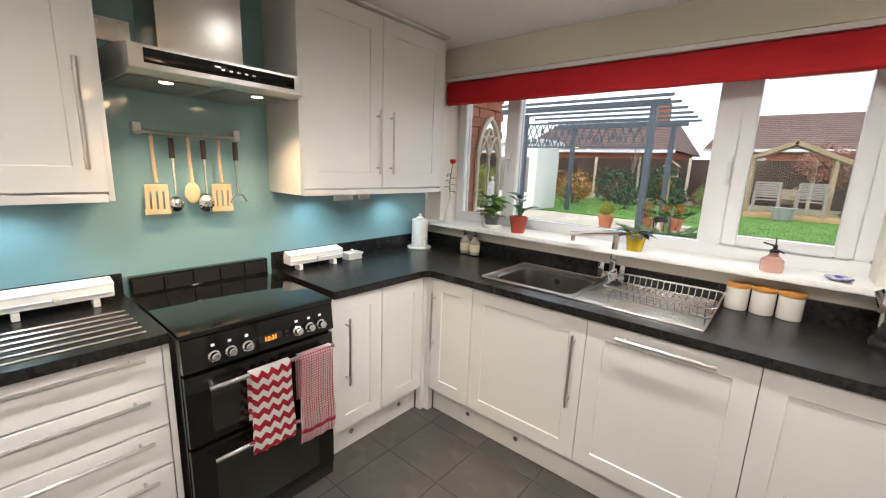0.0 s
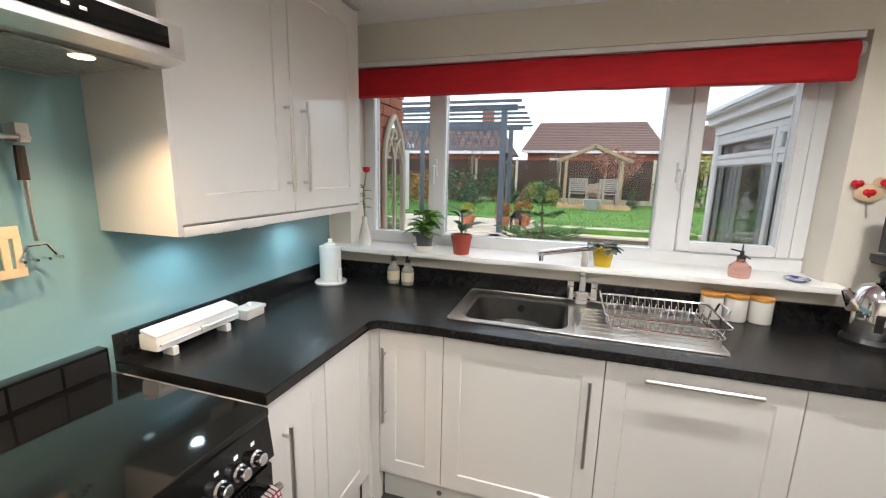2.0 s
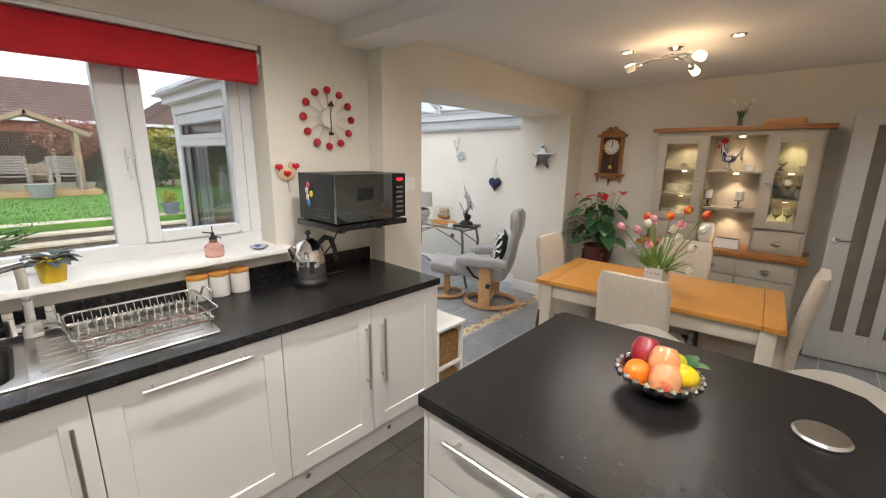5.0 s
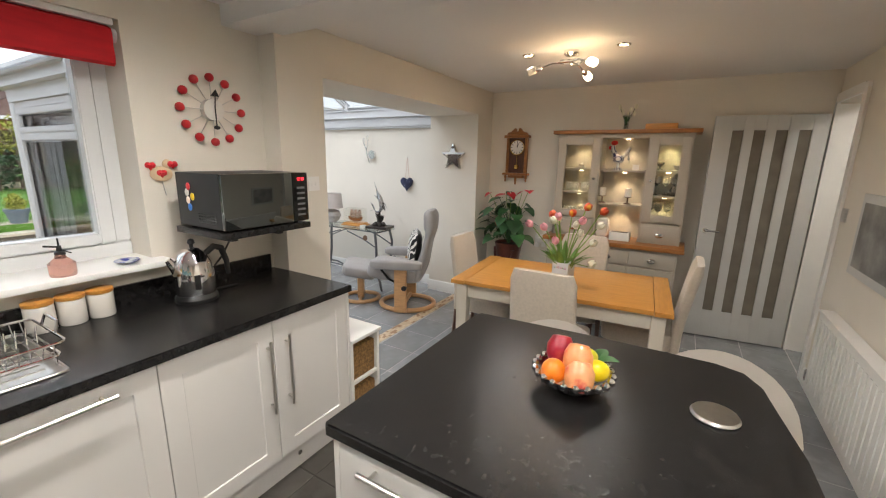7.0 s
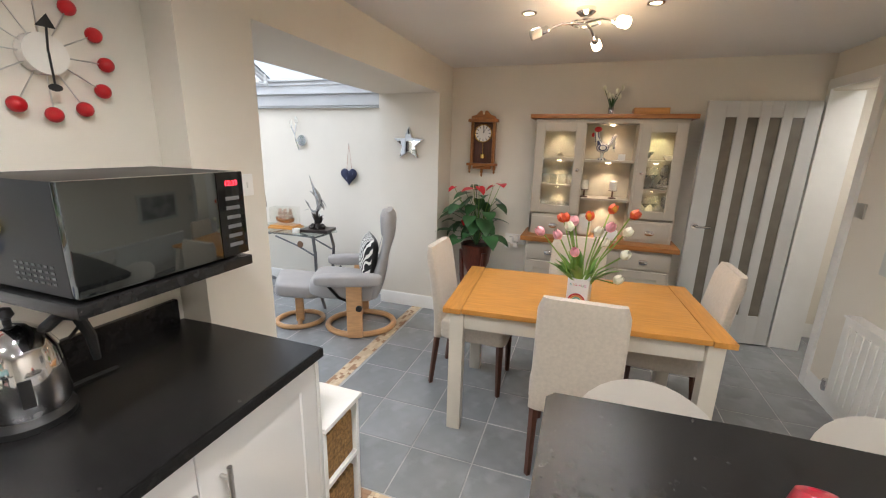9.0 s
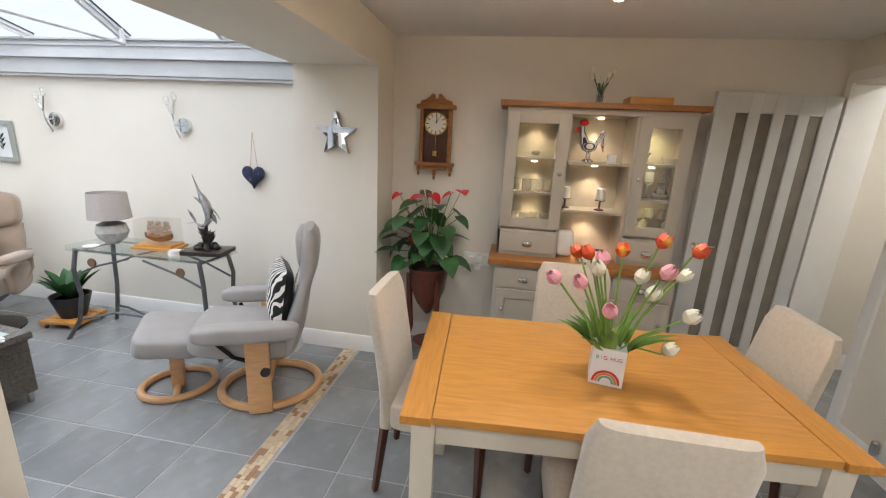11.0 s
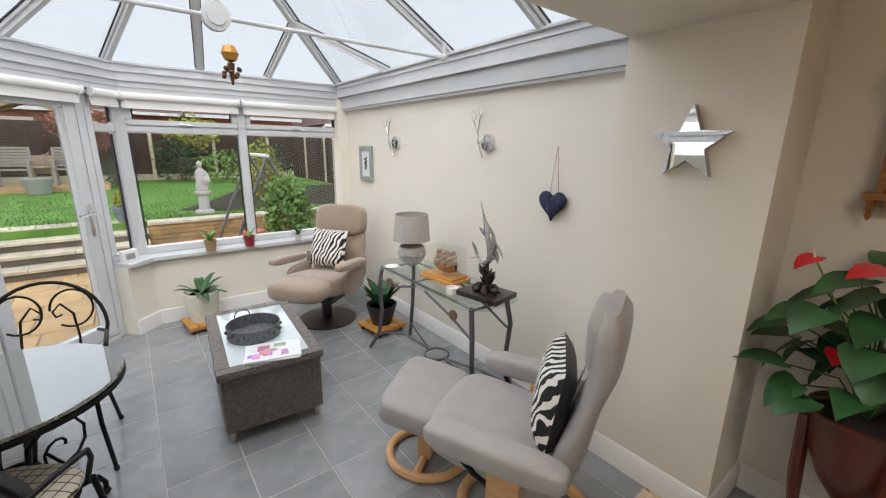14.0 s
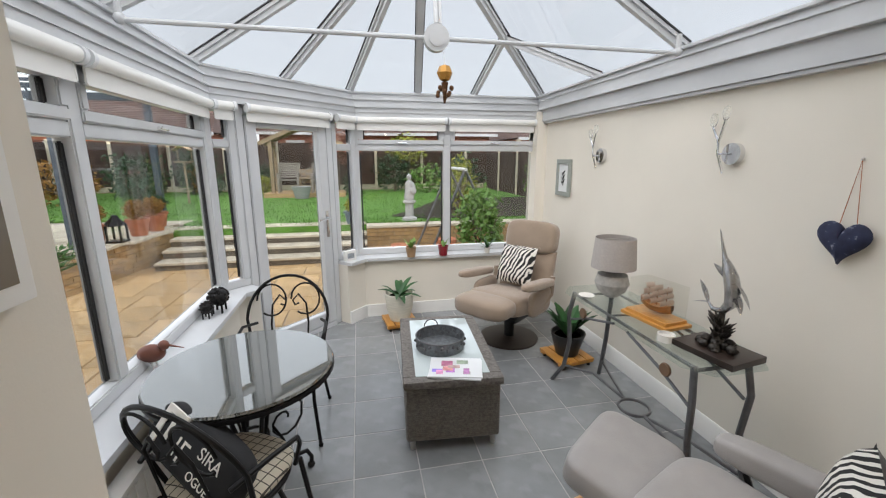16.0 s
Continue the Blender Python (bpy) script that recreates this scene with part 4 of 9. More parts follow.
def math_node(n, l, op, a, b=None):
    m = n.new("ShaderNodeMath")
    m.operation = op
    for i, v in enumerate((a, b)):
        if v is None:
            continue
        if isinstance(v, (int, float)):
            m.inputs[i].default_value = v
        else:
            l.new(v, m.inputs[i])
    return m.outputs[0]


pp = math_node(n_, l_, "PINGPONG", math_node(n_, l_, "ADD", sx.outputs[1], 10.0), 0.02)
s_ = math_node(n_, l_, "ADD", sx.outputs[2], pp)
f_ = math_node(n_, l_, "MODULO", math_node(n_, l_, "ADD", s_, 10.0), 0.052)
g_ = math_node(n_, l_, "GREATER_THAN", f_, 0.026)
mx = n_.new("ShaderNodeMixRGB")
mx.inputs[1].default_value, mx.inputs[2].default_value = (0.8, 0.76, 0.74, 1), (0.45, 0.01, 0.03, 1)
l_.new(g_, mx.inputs[0])
l_.new(mx.outputs[0], n_["Principled BSDF"].inputs["Base Color"])
GRIDM = mat("check_red", (0.7, 0.6, 0.58), 0.9, bump=0.2, bump_scale=500)
n_, l_ = GRIDM.node_tree.nodes, GRIDM.node_tree.links
tc = n_.new("ShaderNodeTexCoord")
sx = n_.new("ShaderNodeSeparateXYZ")
l_.new(tc.outputs["Object"], sx.inputs[0])
ga = math_node(n_, l_, "LESS_THAN", math_node(n_, l_, "MODULO", math_node(n_, l_, "ADD", sx.outputs[1], 10.0), 0.0115), 0.004)
gb = math_node(n_, l_, "LESS_THAN", math_node(n_, l_, "MODULO", math_node(n_, l_, "ADD", sx.outputs[2], 10.0), 0.0115), 0.004)
gm = math_node(n_, l_, "MAXIMUM", ga, gb)
gc = math_node(n_, l_, "MULTIPLY", math_node(n_, l_, "GREATER_THAN", sx.outputs[2], 0.35), math_node(n_, l_, "LESS_THAN", sx.outputs[2], 0.37))
gm = math_node(n_, l_, "MAXIMUM", gm, gc)
mx = n_.new("ShaderNodeMixRGB")
mx.inputs[1].default_value, mx.inputs[2].default_value = (0.8, 0.74, 0.72, 1), (0.40, 0.02, 0.05, 1)
l_.new(gm, mx.inputs[0])
l_.new(mx.outputs[0], n_["Principled BSDF"].inputs["Base Color"])
towel("tea_towel", -1.085, -0.92, 0.703, 0.37, CHEV, "red and white zigzag tea towel hanging on the oven rail")
towel("tea_towel", -0.885, -0.725, 0.703, 0.31, GRIDM, "red and white checked tea towel hanging on the oven rail")

# sink and tap
sk = thing("sink", 0.30, 0.11, 0.91, label="stainless steel inset sink with ribbed drainer", category="sink")
bm = B()
W, D = 1.06, 0.485
bx0, bx1, by0, by1, dz = 0.06, 0.49, 0.05, 0.40, -0.17


def rr(x0, x1, y0, y1, r, z, n=5):
    out = []
    for cx, cy, a0 in ((x1 - r, y1 - r, 0), (x0 + r, y1 - r, 90), (x0 + r, y0 + r, 180), (x1 - r, y0 + r, 270)):
        for i in range(n + 1):
            a = radians(a0 + 90 * i / n)
            out.append((cx + r * math.cos(a), cy + r * math.sin(a), z))
    return out


loops = [rr(bx0 - 0.012, bx1 + 0.012, by0 - 0.012, by1 + 0.012, 0.06, 0.004), rr(bx0, bx1, by0, by1, 0.055, -0.004), rr(bx0 + 0.012, bx1 - 0.012, by0 + 0.012, by1 - 0.012, 0.05, dz + 0.02), rr(bx0 + 0.05, bx1 - 0.05, by0 + 0.05, by1 - 0.05, 0.04, dz)]
vs = [[bm.verts.new(p) for p in lp] for lp in loops]
for a, b in zip(vs, vs[1:]):
    for k in range(len(a)):
        bm.faces.new((a[k], a[(k + 1) % len(a)], b[(k + 1) % len(a)], b[k]))
bm.faces.new(vs[-1])
# Dark reflections inside the bowl are put into a darker steel colour
part("bowl", bm, mat("darkened_bowl_steel", (0.3, 0.29, 0.275), 0.3, 1.0, vary=0.08, scale=40), sk)
bm = B()
outer = [bm.verts.new(p) for p in rr(0.0, 0.53, 0, D, 0.02, 0.004)]
inner = [bm.verts.new(p) for p in rr(bx0 - 0.012, bx1 + 0.012, by0 - 0.012, by1 + 0.012, 0.06, 0.004)]
for k in range(len(outer)):
    bm.faces.new((outer[k], outer[(k + 1) % len(outer)], inner[(k + 1) % len(inner)], inner[k]))
tube(bm, rr(0, W, 0, D, 0.02, 0.004), 0.004, 6, closed=True)
part("rim", bm, STEEL, sk)
part("drainer", cbox(0.53, W, 0.0, D, -0.002, 0.003, 0.001), STEEL, sk)
for k in range(7):
    part("rib", obox(B(), (0.79, 0.07 + 0.048 * k, 0.004), (0.46, 0.012, 0.006), bevel=0.002), STEEL, sk)
part("overflow", tube(B(), [(0.275, by1 - 0.006, -0.045), (0.275, by1 - 0.012, -0.045)], 0.017, 16), BLACKM, sk)
part("plug_basin", lathe(B(), ((0.14, -0.155), (0.17, -0.10), (0.172, -0.10), (0.142, -0.158), (0.0, -0.158)), 28, (0.275, 0.215, 0)), mat("grey_bowl", (0.09, 0.085, 0.08), 0.4), sk, "dark washing bowl rim")
tp = thing("mixer_tap", 0.86, 0.555, 0.914, label="angular chrome kitchen mixer tap with two levers", category="tap")
part("base", cbox(-0.028, 0.028, -0.028, 0.028, 0, 0.06, 0.006), CHROME, tp)
part("riser", cbox(-0.015, 0.015, -0.013, 0.013, 0.06, 0.275, 0.003), CHROME, tp)
part("spout", obox(B(), (-0.105, -0.05, 0.265), (0.25, 0.034, 0.022), 0, -6, 24, 0.003), CHROME, tp)
part("nozzle", lathe(B(), ((0.012, 0), (0.012, 0.03)), 14, (-0.2, -0.095, 0.215)), CHROME, tp)
for s in (-1, 1):
    part("lever", obox(B(), (s * 0.055, -0.01, 0.065), (0.03, 0.028, 0.09), bevel=0.004), CHROME, tp)
    part("valve", tube(B(), [(0, 0, 0.04), (s * 0.05, -0.005, 0.04)], 0.016, 12), CHROME, tp)
# dish rack
rk = thing("dish_rack", 0.94, 0.16, 0.915, label="chrome wire dish drying rack on the drainer", category="dish rack")
for z, x0, x1, y0, y1 in ((0.075, -0.0, 0.44, 0.0, 0.33), (0.03, 0.015, 0.425, 0.01, 0.32)):
    part("rail", tube(B(), rr(x0, x1, y0, y1, 0.03, z), 0.0045, 8, closed=True), CHROME, rk)
for i in range(15):
    x = 0.03 + i * 0.027
    part("wire", tube(B(), [(x, 0.0, 0.075), (x, 0.02, 0.03), (x, 0.30, 0.03), (x, 0.33, 0.075)], 0.0024, 5), CHROME, rk)
for i in range(16):
    x = 0.03 + i * 0.0255
    part("plate_loop", tube(B(), [(x, 0.19, 0.03), (x + 0.006, 0.2, 0.085), (x, 0.21, 0.03)], 0.0024, 5), CHROME, rk)
for y in (0.06, 0.12, 0.24):
    part("cross_wire", tube(B(), [(0.015, y, 0.028), (0.425, y, 0.028)], 0.0024, 5), CHROME, rk)
for x in (0.03, 0.41):
    for y in (0.02, 0.31):
        part("foot", tube(B(), [(x, y, 0.03), (x, y, -0.002)], 0.004), CHROME, rk)
for x in (0.0, 0.44):
    part("end_handle", tube(B(), [(x, 0.1, 0.075), (x + (0.012 if x else -0.012), 0.11, 0.115), (x + (0.012 if x else -0.012), 0.22, 0.115), (x, 0.23, 0.075)], 0.0045), CHROME, rk)

# island
isl = thing("kitchen_island", 1.6, -0.745, 0, label="white gloss island with black speckled worktop", category="kitchen island")
pts = [(0, -0.012), (0.012, 0), (0.90, 0.0), (0.925, -0.02), (0.945, -0.5), (0.95, -0.9), (0.92, -0.98), (0.84, -1.02), (0.5, -1.06), (0, -1.08)]
part("worktop", prism(B(), pts, 0.872, 0.91, 0.006), TOP, isl, "black speckled laminate top")
part("body", cbox(0.04, 0.58, -1.03, -0.035, 0.15, 0.872, 0.002), GLOSSW, isl)
part("side_panel", cbox(0.02, 0.60, -0.035, -0.017, 0.0, 0.872, 0.002), GLOSSW, isl)
part("plinth", cbox(0.07, 0.56, -1.02, -0.04, 0.0, 0.15), GLOSSW, isl)
for y0, y1 in ((-0.535, -0.037), (-1.03, -0.54)):
    for z0, z1 in ((0.155, 0.40), (0.405, 0.64), (0.645, 0.868)):
        ob = part("drawer_front", cbox(0.02, 0.039, y0, y1, z0, z1, 0.002), GLOSSW, isl)
        m_ = (y0 + y1) / 2
        handle_bar(ob, (0.02, m_ - 0.16, z1 - 0.05), (0.02, m_ + 0.16, z1 - 0.05), (-0.032, 0, 0))

# ---- floor ----
P_ = 0.338
solo("floor", cbox(2.775, 5.85, -3.7, 1.1, -0.12, -0.0015), GROUT, "grey grout under dark slate-look floor tiles", "floor", kind="structure")
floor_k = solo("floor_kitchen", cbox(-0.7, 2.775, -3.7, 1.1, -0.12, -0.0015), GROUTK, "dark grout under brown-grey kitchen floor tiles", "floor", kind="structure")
fl2 = prism(B(), ((2.0, 1.1), (5.3, 1.1), (5.3, 4.5), (3.2, 4.5), (2.05, 3.36)), -0.12, -0.0015)
floor2 = solo("floor_conservatory", fl2, GROUT, "grey grout under dark slate-look floor tiles", "floor", kind="structure")
FLOOR = bpy.data.objects["floor"]

# mosaic border strip
bm = B()
rnd = random.Random(5)
for j in range(4):
    x = 2.84 - (0.02 if j % 2 else 0)
    while x < 4.985:
        w = rnd.choice((0.022, 0.045, 0.045))
        box(bm, x + 0.001, min(x + w, 4.985) - 0.001, 0.644 + j * 0.0245, 0.644 + j * 0.0245 + 0.0225, -0.005, 0.001 + rnd.uniform(0, 0.0006))
        x += w
MOS = mat("mosaic_chips", (0.56, 0.45, 0.31), 0.6, vary=0.1, scale=30)
n_, l_ = MOS.node_tree.nodes, MOS.node_tree.links
ge = n_.new("ShaderNodeNewGeometry")
cr = n_.new("ShaderNodeValToRGB")
cr.color_ramp.interpolation = "CONSTANT"
cr.color_ramp.elements[0].color, cr.color_ramp.elements[1].color, cr.color_ramp.elements[1].position = (0.60, 0.48, 0.32, 1), (0.30, 0.17, 0.09, 1), 0.72
e_ = cr.color_ramp.elements.new(0.4)
e_.color = (0.52, 0.40, 0.26, 1)
l_.new(ge.outputs["Random Per Island"], cr.inputs[0])
l_.new(cr.outputs[0], n_["Principled BSDF"].inputs["Base Color"])
ob = part("mosaic_border", bm, MOS, FLOOR, "tan and brown mosaic border strip", smooth=False)
ob["kind"] = "stuff"
bm = B()
for j in range(4):
    y = -2.41 - (0.02 if j % 2 else 0)
    while y < 0.63:
        w = rnd.choice((0.022, 0.045, 0.045))
        box(bm, 2.726 + j * 0.0245, 2.726 + j * 0.0245 + 0.0225, y + 0.001, min(y + w, 0.64) - 0.001, -0.005, 0.001 + rnd.uniform(0, 0.0006))
        y += w
ob = part("mosaic_border", bm, MOS, floor_k, "tan and brown mosaic border strip", smooth=False)
ob["kind"] = "stuff"

# ---- lamps of the rooms ----


def downlight(x, y, watts, colour=(1, 0.94, 0.87), group="ceiling downlights"):
    u = thing("downlight", x, y, CH, label="small round chrome recessed ceiling downlight, lit", category="light", group=group)
    part("bezel", lathe(B(), ((0.028, -0.001), (0.03, -0.006), (0.042, -0.005), (0.044, 0.0)), 20), CHROME, u)
    part("lens", lathe(B(), ((0.0, -0.0035), (0.027, -0.0035), (0.027, -0.001)), 18), BULB, u)
    lamp("downlight_lamp", "SPOT", x, y, CH - 0.015, watts, colour, 0.03, spot=170, blend=0.9)


for x in (0.85, 1.75):
    for y in (-0.35, -1.75):
        downlight(x, y, KW)
downlight(0.9, -2.7, KW)
downlight(3.93, -0.40, DW)
downlight(3.92, -1.03, DW)
# Unseen downlight added beyond the doorway to brighten the hall
downlight(4.9, -3.1, DW * 1.5)
cl = thing("ceiling_spotlight", 3.93, -0.70, CH, 25, "chrome ceiling light with three lit glass-shaded arms", "ceiling light")
part("canopy", lathe(B(), ((0.0, -0.035), (0.03, -0.035), (0.05, -0.02), (0.05, 0.0)), 20), CHROME, cl)
part("stem", tube(B(), [(0, 0, -0.03), (0, 0, -0.07)], 0.012), CHROME, cl)
part("ring", tube(B(), arc((0, 0, -0.07), 0.075, 0, 345, 24, "xy"), 0.005, 6), CHROME, cl)
for i, (a, lit) in enumerate(((200, True), (320, True), (80, False))):
    arm = part("arm", tube(B(), [(0, 0, -0.07), (0.12 * math.cos(radians(a)), 0.12 * math.sin(radians(a)), -0.075), (0.19 * math.cos(radians(a)), 0.19 * math.sin(radians(a)), -0.10)], 0.007), CHROME, cl)
    m = pose(0.19 * math.cos(radians(a)), 0.19 * math.sin(radians(a)), -0.10, 0, 110, a)
    holder = part("lamp_holder", lathe(B(), ((0.016, 0), (0.02, 0.008), (0.02, 0.04)), 14), CHROME, cl)
    holder.matrix_basis = m
    shade = part("shade", lathe(B(), ((0.02, 0.04), (0.026, 0.05), (0.027, 0.095), (0.02, 0.1), (0.0, 0.1)), 16), BULB if lit else CERAM, cl, "glowing frosted glass shade" if lit else "frosted glass shade")
    shade.matrix_basis = m
    shade.visible_shadow = False
lamp("ceiling_lamp", "POINT", 3.88, -0.70, CH - 0.17, CW, (1, 0.66, 0.36), 0.05)

# ---- dining room ----
tb = thing("dining_table", 3.80, -0.80, 0, 4.3, "oak-topped dining table with cream painted legs", "table")
part("tabletop", cbox(-0.40, 0.40, -0.59, 0.59, 0.727, 0.755, 0.005), OAK, tb, "golden oak planked top")
part("end_board", cbox(-0.41, 0.41, 0.592, 0.69, 0.727, 0.756, 0.005), OAKX, tb, "golden oak end board")
part("end_board", cbox(-0.41, 0.41, -0.69, -0.592, 0.727, 0.756, 0.005), OAKX, tb, "golden oak end board")
CREAM = mat("cream_leg_paint", (0.62, 0.57, 0.48), 0.45, vary=0.04)
for sx_ in (-1, 1):
    for sy_ in (-1, 1):
        part("leg", cbox(sx_ * 0.34 - 0.038, sx_ * 0.34 + 0.038, sy_ * 0.62 - 0.038, sy_ * 0.62 + 0.038, 0, 0.727, 0.005), CREAM, tb)
for a in ((-0.355, -0.335, -0.58, 0.58), (0.335, 0.355, -0.58, 0.58), (-0.3, 0.3, -0.64, -0.62), (-0.3, 0.3, 0.62, 0.64)):
    part("apron", cbox(*a, 0.625, 0.727, 0.002), CREAM, tb)


def dining_chair(x, y, rz):
    """Faces local +y; the back stands at local y=0."""
    c = thing("dining_chair", x, y, 0, rz, "cream linen upholstered dining chair with dark wooden legs", "chair", "chairs round the table")
    bm = B()
    n = 10
    rows = []
    for i in range(n + 1):
        f = i / n
        z = 0.36 + 0.60 * f
        lean = -0.09 * max(0, f - 0.2) ** 1.3
        w = 0.205 - 0.012 * f - (0.02 if f > 0.95 else 0)
        d = 0.033 - (0.012 if f > 0.95 else 0)
        sec = []
        for k in range(24):
            a = k * math.tau / 24
            cx, sy2 = math.cos(a), math.sin(a)
            sec.append(bm.verts.new((w * math.copysign(abs(cx) ** 0.25, cx), lean + d * math.copysign(abs(sy2) ** 0.6, sy2) - 0.012 * (1 - (cx) ** 2) * f, z)))
        rows.append(sec)
    for a, b in zip(rows, rows[1:]):
        for k in range(24):
            bm.faces.new((a[k], a[(k + 1) % 24], b[(k + 1) % 24], b[k]))
    bm.faces.new(rows[0][::-1])
    bm.faces.new(rows[-1])
    part("backrest", bm, LINEN, c)
    part("seat", merge(B(), soft(0.43, 0.45, 0.13, 0.22), Matrix.Translation((0, 0.235, 0.425))), LINEN, c)
    for sx_ in (-1, 1):
        part("leg", tube(B(), [(sx_ * 0.175, -0.05, 0.0), (sx_ * 0.175, -0.005, 0.38)], [0.016, 0.022], 4), DARKW, c)
        part("leg", tube(B(), [(sx_ * 0.175, 0.42, 0.0), (sx_ * 0.175, 0.415, 0.38)], [0.016, 0.024], 4), DARKW, c)
    return c


dining_chair(3.24, -0.84, -90)
dining_chair(3.95, 0.03, 180)
dining_chair(4.02, -1.55, 0)
dining_chair(4.47, -0.80, 90)


def knob_pull(parent, x, y, z):
    bm = B()
    rows = []
    for i in range(7):
        a = math.pi * i / 6
        rows.append([bm.verts.new((x - 0.022 * math.sin(a) * math.sin(b), y + 0.036 * math.cos(a) * 1.0, z - 0.012 + 0.024 * math.cos(b) * math.sin(a) ** 0.5)) for b in [math.pi * k / 8 * 0.9 for k in range(9)]])
    for a, b in zip(rows, rows[1:]):
        for k in range(8):
            bm.faces.new((a[k], a[k + 1], b[k + 1], b[k]))
    bmesh.ops.remove_doubles(bm, verts=bm.verts, dist=0.0005)
    part("cup_handle", bm, CHROME, parent, "polished metal cup handle")


# dresser: front towards -x
ds = thing("dresser", 5.355, -0.925, 0, label="taupe painted dresser with glazed lit cabinets and oak tops", category="dresser")
part("base", cbox(-0.40, -0.0, -0.575, 0.575, 0.06, 0.81, 0.003), TAUPE, ds)
part("foot_rail", cbox(-0.385, -0.0, -0.565, 0.565, 0.0, 0.06), TAUPE, ds)
part("counter", cbox(-0.435, 0.0, -0.62, 0.62, 0.81, 0.85, 0.008), OAKMID, ds, "oak counter board")
for i in range(3):
    y0 = -0.555 + i * 0.375
    d_ = part("drawer_front", cbox(-0.412, -0.40, y0, y0 + 0.36, 0.655, 0.79, 0.004), TAUPE, ds)
    knob_pull(d_, -0.412, y0 + 0.18, 0.725)
    bm = shaker(0.36, 0.555, rail=0.06)
    ob = part("cupboard_door", bm, TAUPE, ds)
    ob.matrix_basis = pose(-0.418, y0 + 0.36, 0.085, 0, 0, -90)
    part("knob", merge(B(), ball(B(), (0, 0, 0), 0.013), Matrix.Translation((0.05 if i else 0.31, -0.018, 0.42))), CHROME, ob)
HX = -0.265
BAYS = ((0.16, 0.575), (-0.235, 0.16), (-0.575, -0.235))
part("hutch_back", cbox(-0.012, 0.0, -0.575, 0.575, 0.85, 1.83), TAUPEIN, ds, "tongue and groove back boards")
for y in (-0.575, -0.245, 0.165, 0.557):
    part("upright", cbox(HX, -0.012, y, y + 0.018, 0.85, 1.83, 0.002), TAUPE, ds)
part("hutch_top", cbox(HX - 0.005, 0.0, -0.578, 0.578, 1.80, 1.835, 0.003), TAUPE, ds)
part("top_board", cbox(HX - 0.045, 0.0, -0.625, 0.625, 1.835, 1.87, 0.008), OAKMID, ds, "oak top board")
for (y0, y1), zs in zip(BAYS, ((1.03, 1.27, 1.50), (1.17, 1.49), (1.03, 1.27, 1.50))):
    for z in zs:
        part("shelf", cbox(HX + 0.03, -0.012, y0 + 0.012, y1 - 0.005, z, z + 0.018, 0.002), TAUPE, ds)
for y0, y1 in (BAYS[0], BAYS[2]):
    w = y1 - y0
    d_ = part("small_drawer", cbox(HX - 0.012, HX, y0 + 0.03, y1 - 0.02, 0.875, 1.01, 0.004), TAUPE, ds)
    knob_pull(d_, HX - 0.012, (y0 + y1) / 2, 0.945)
    part("drawer_rail", cbox(HX, -0.012, y0 + 0.018, y1, 0.85, 1.03, 0.002), TAUPE, ds)
    bm = B()
    for a, b, c_, e_ in ((y0 + 0.015, y0 + 0.085, 1.05, 1.80), (y1 - 0.08, y1 - 0.01, 1.05, 1.80), (y0 + 0.085, y1 - 0.08, 1.05, 1.115), (y0 + 0.085, y1 - 0.08, 1.735, 1.80)):
        box(bm, HX - 0.018, HX, a, b, c_, e_, 0.003)
    dd_ = part("glass_door", bm, TAUPE, ds)
    part("pane", cbox(HX - 0.010, HX - 0.006, y0 + 0.085, y1 - 0.08, 1.115, 1.735), CABGLASS, dd_, smooth=False).visible_shadow = False
    part("knob", ball(B(), (HX - 0.03, (y0 + 0.05) if y0 > 0 else (y1 - 0.045), 1.42), 0.014), CHROME, dd_)
for (y0, y1), tint, zs in zip(BAYS, ((1, 0.8, 0.5), (1, 0.76, 0.48), (1, 0.86, 0.46)), ((1.795, 1.495, 1.265), (1.795, 1.485, 1.165), (1.795, 1.495, 1.265))):
    yc = (y0 + y1) / 2
    for z in zs:
        part("shelf_light", lathe(B(), ((0.0, -0.006), (0.018, -0.006), (0.02, 0.0)), 12, (-0.10, yc, z)), BULB, ds, "warm lit spotlight under shelf")
        lamp("shelf_lamp", "SPOT", 5.355 - 0.10, -0.925 + yc, z - 0.012, SW, tint, 0.01, (5.355 - 0.06, -0.925 + yc, z - 1), 100, 0.7)

# what stands in the dresser
GLASSW = mat("clear_glassware", (0.9, 0.9, 0.88), 0.04, vary=0.0, trans=0.9)


def turned(name, x, y, z, prof, material, label, category, group="", seg=18):
    ob = solo(name, lathe(B(), prof, seg), material, label, category, group)
    ob.matrix_basis = pose(x, y, z)
    return ob


TUMB = ((0.0, 0.0), (0.028, 0.0), (0.033, 0.085), (0.031, 0.085), (0.026, 0.006), (0.0, 0.006))
WINE = ((0.0, 0.0), (0.032, 0.002), (0.005, 0.008), (0.005, 0.08), (0.03, 0.11), (0.033, 0.14), (0.028, 0.175), (0.026, 0.175), (0.031, 0.14), (0.028, 0.112), (0.0, 0.084))
rnd = random.Random(3)
for yb, zz, pr, n in ((0.37, 1.048, TUMB, 4), (0.37, 1.288, TUMB, 4), (-0.40, 1.048, WINE, 4), (-0.40, 1.288, WINE, 3)):
    for i in range(n):
        turned("drinking_glass" if pr is TUMB else "wine_glass", 5.21 + 0.05 * (i % 2), -0.925 + yb + (i - n / 2 + 0.5) * 0.072, zz, pr, GLASSW, "clear drinking glass on the dresser shelf" if pr is TUMB else "clear stemmed wine glass on the dresser shelf", "glass", "glasses in dresser")
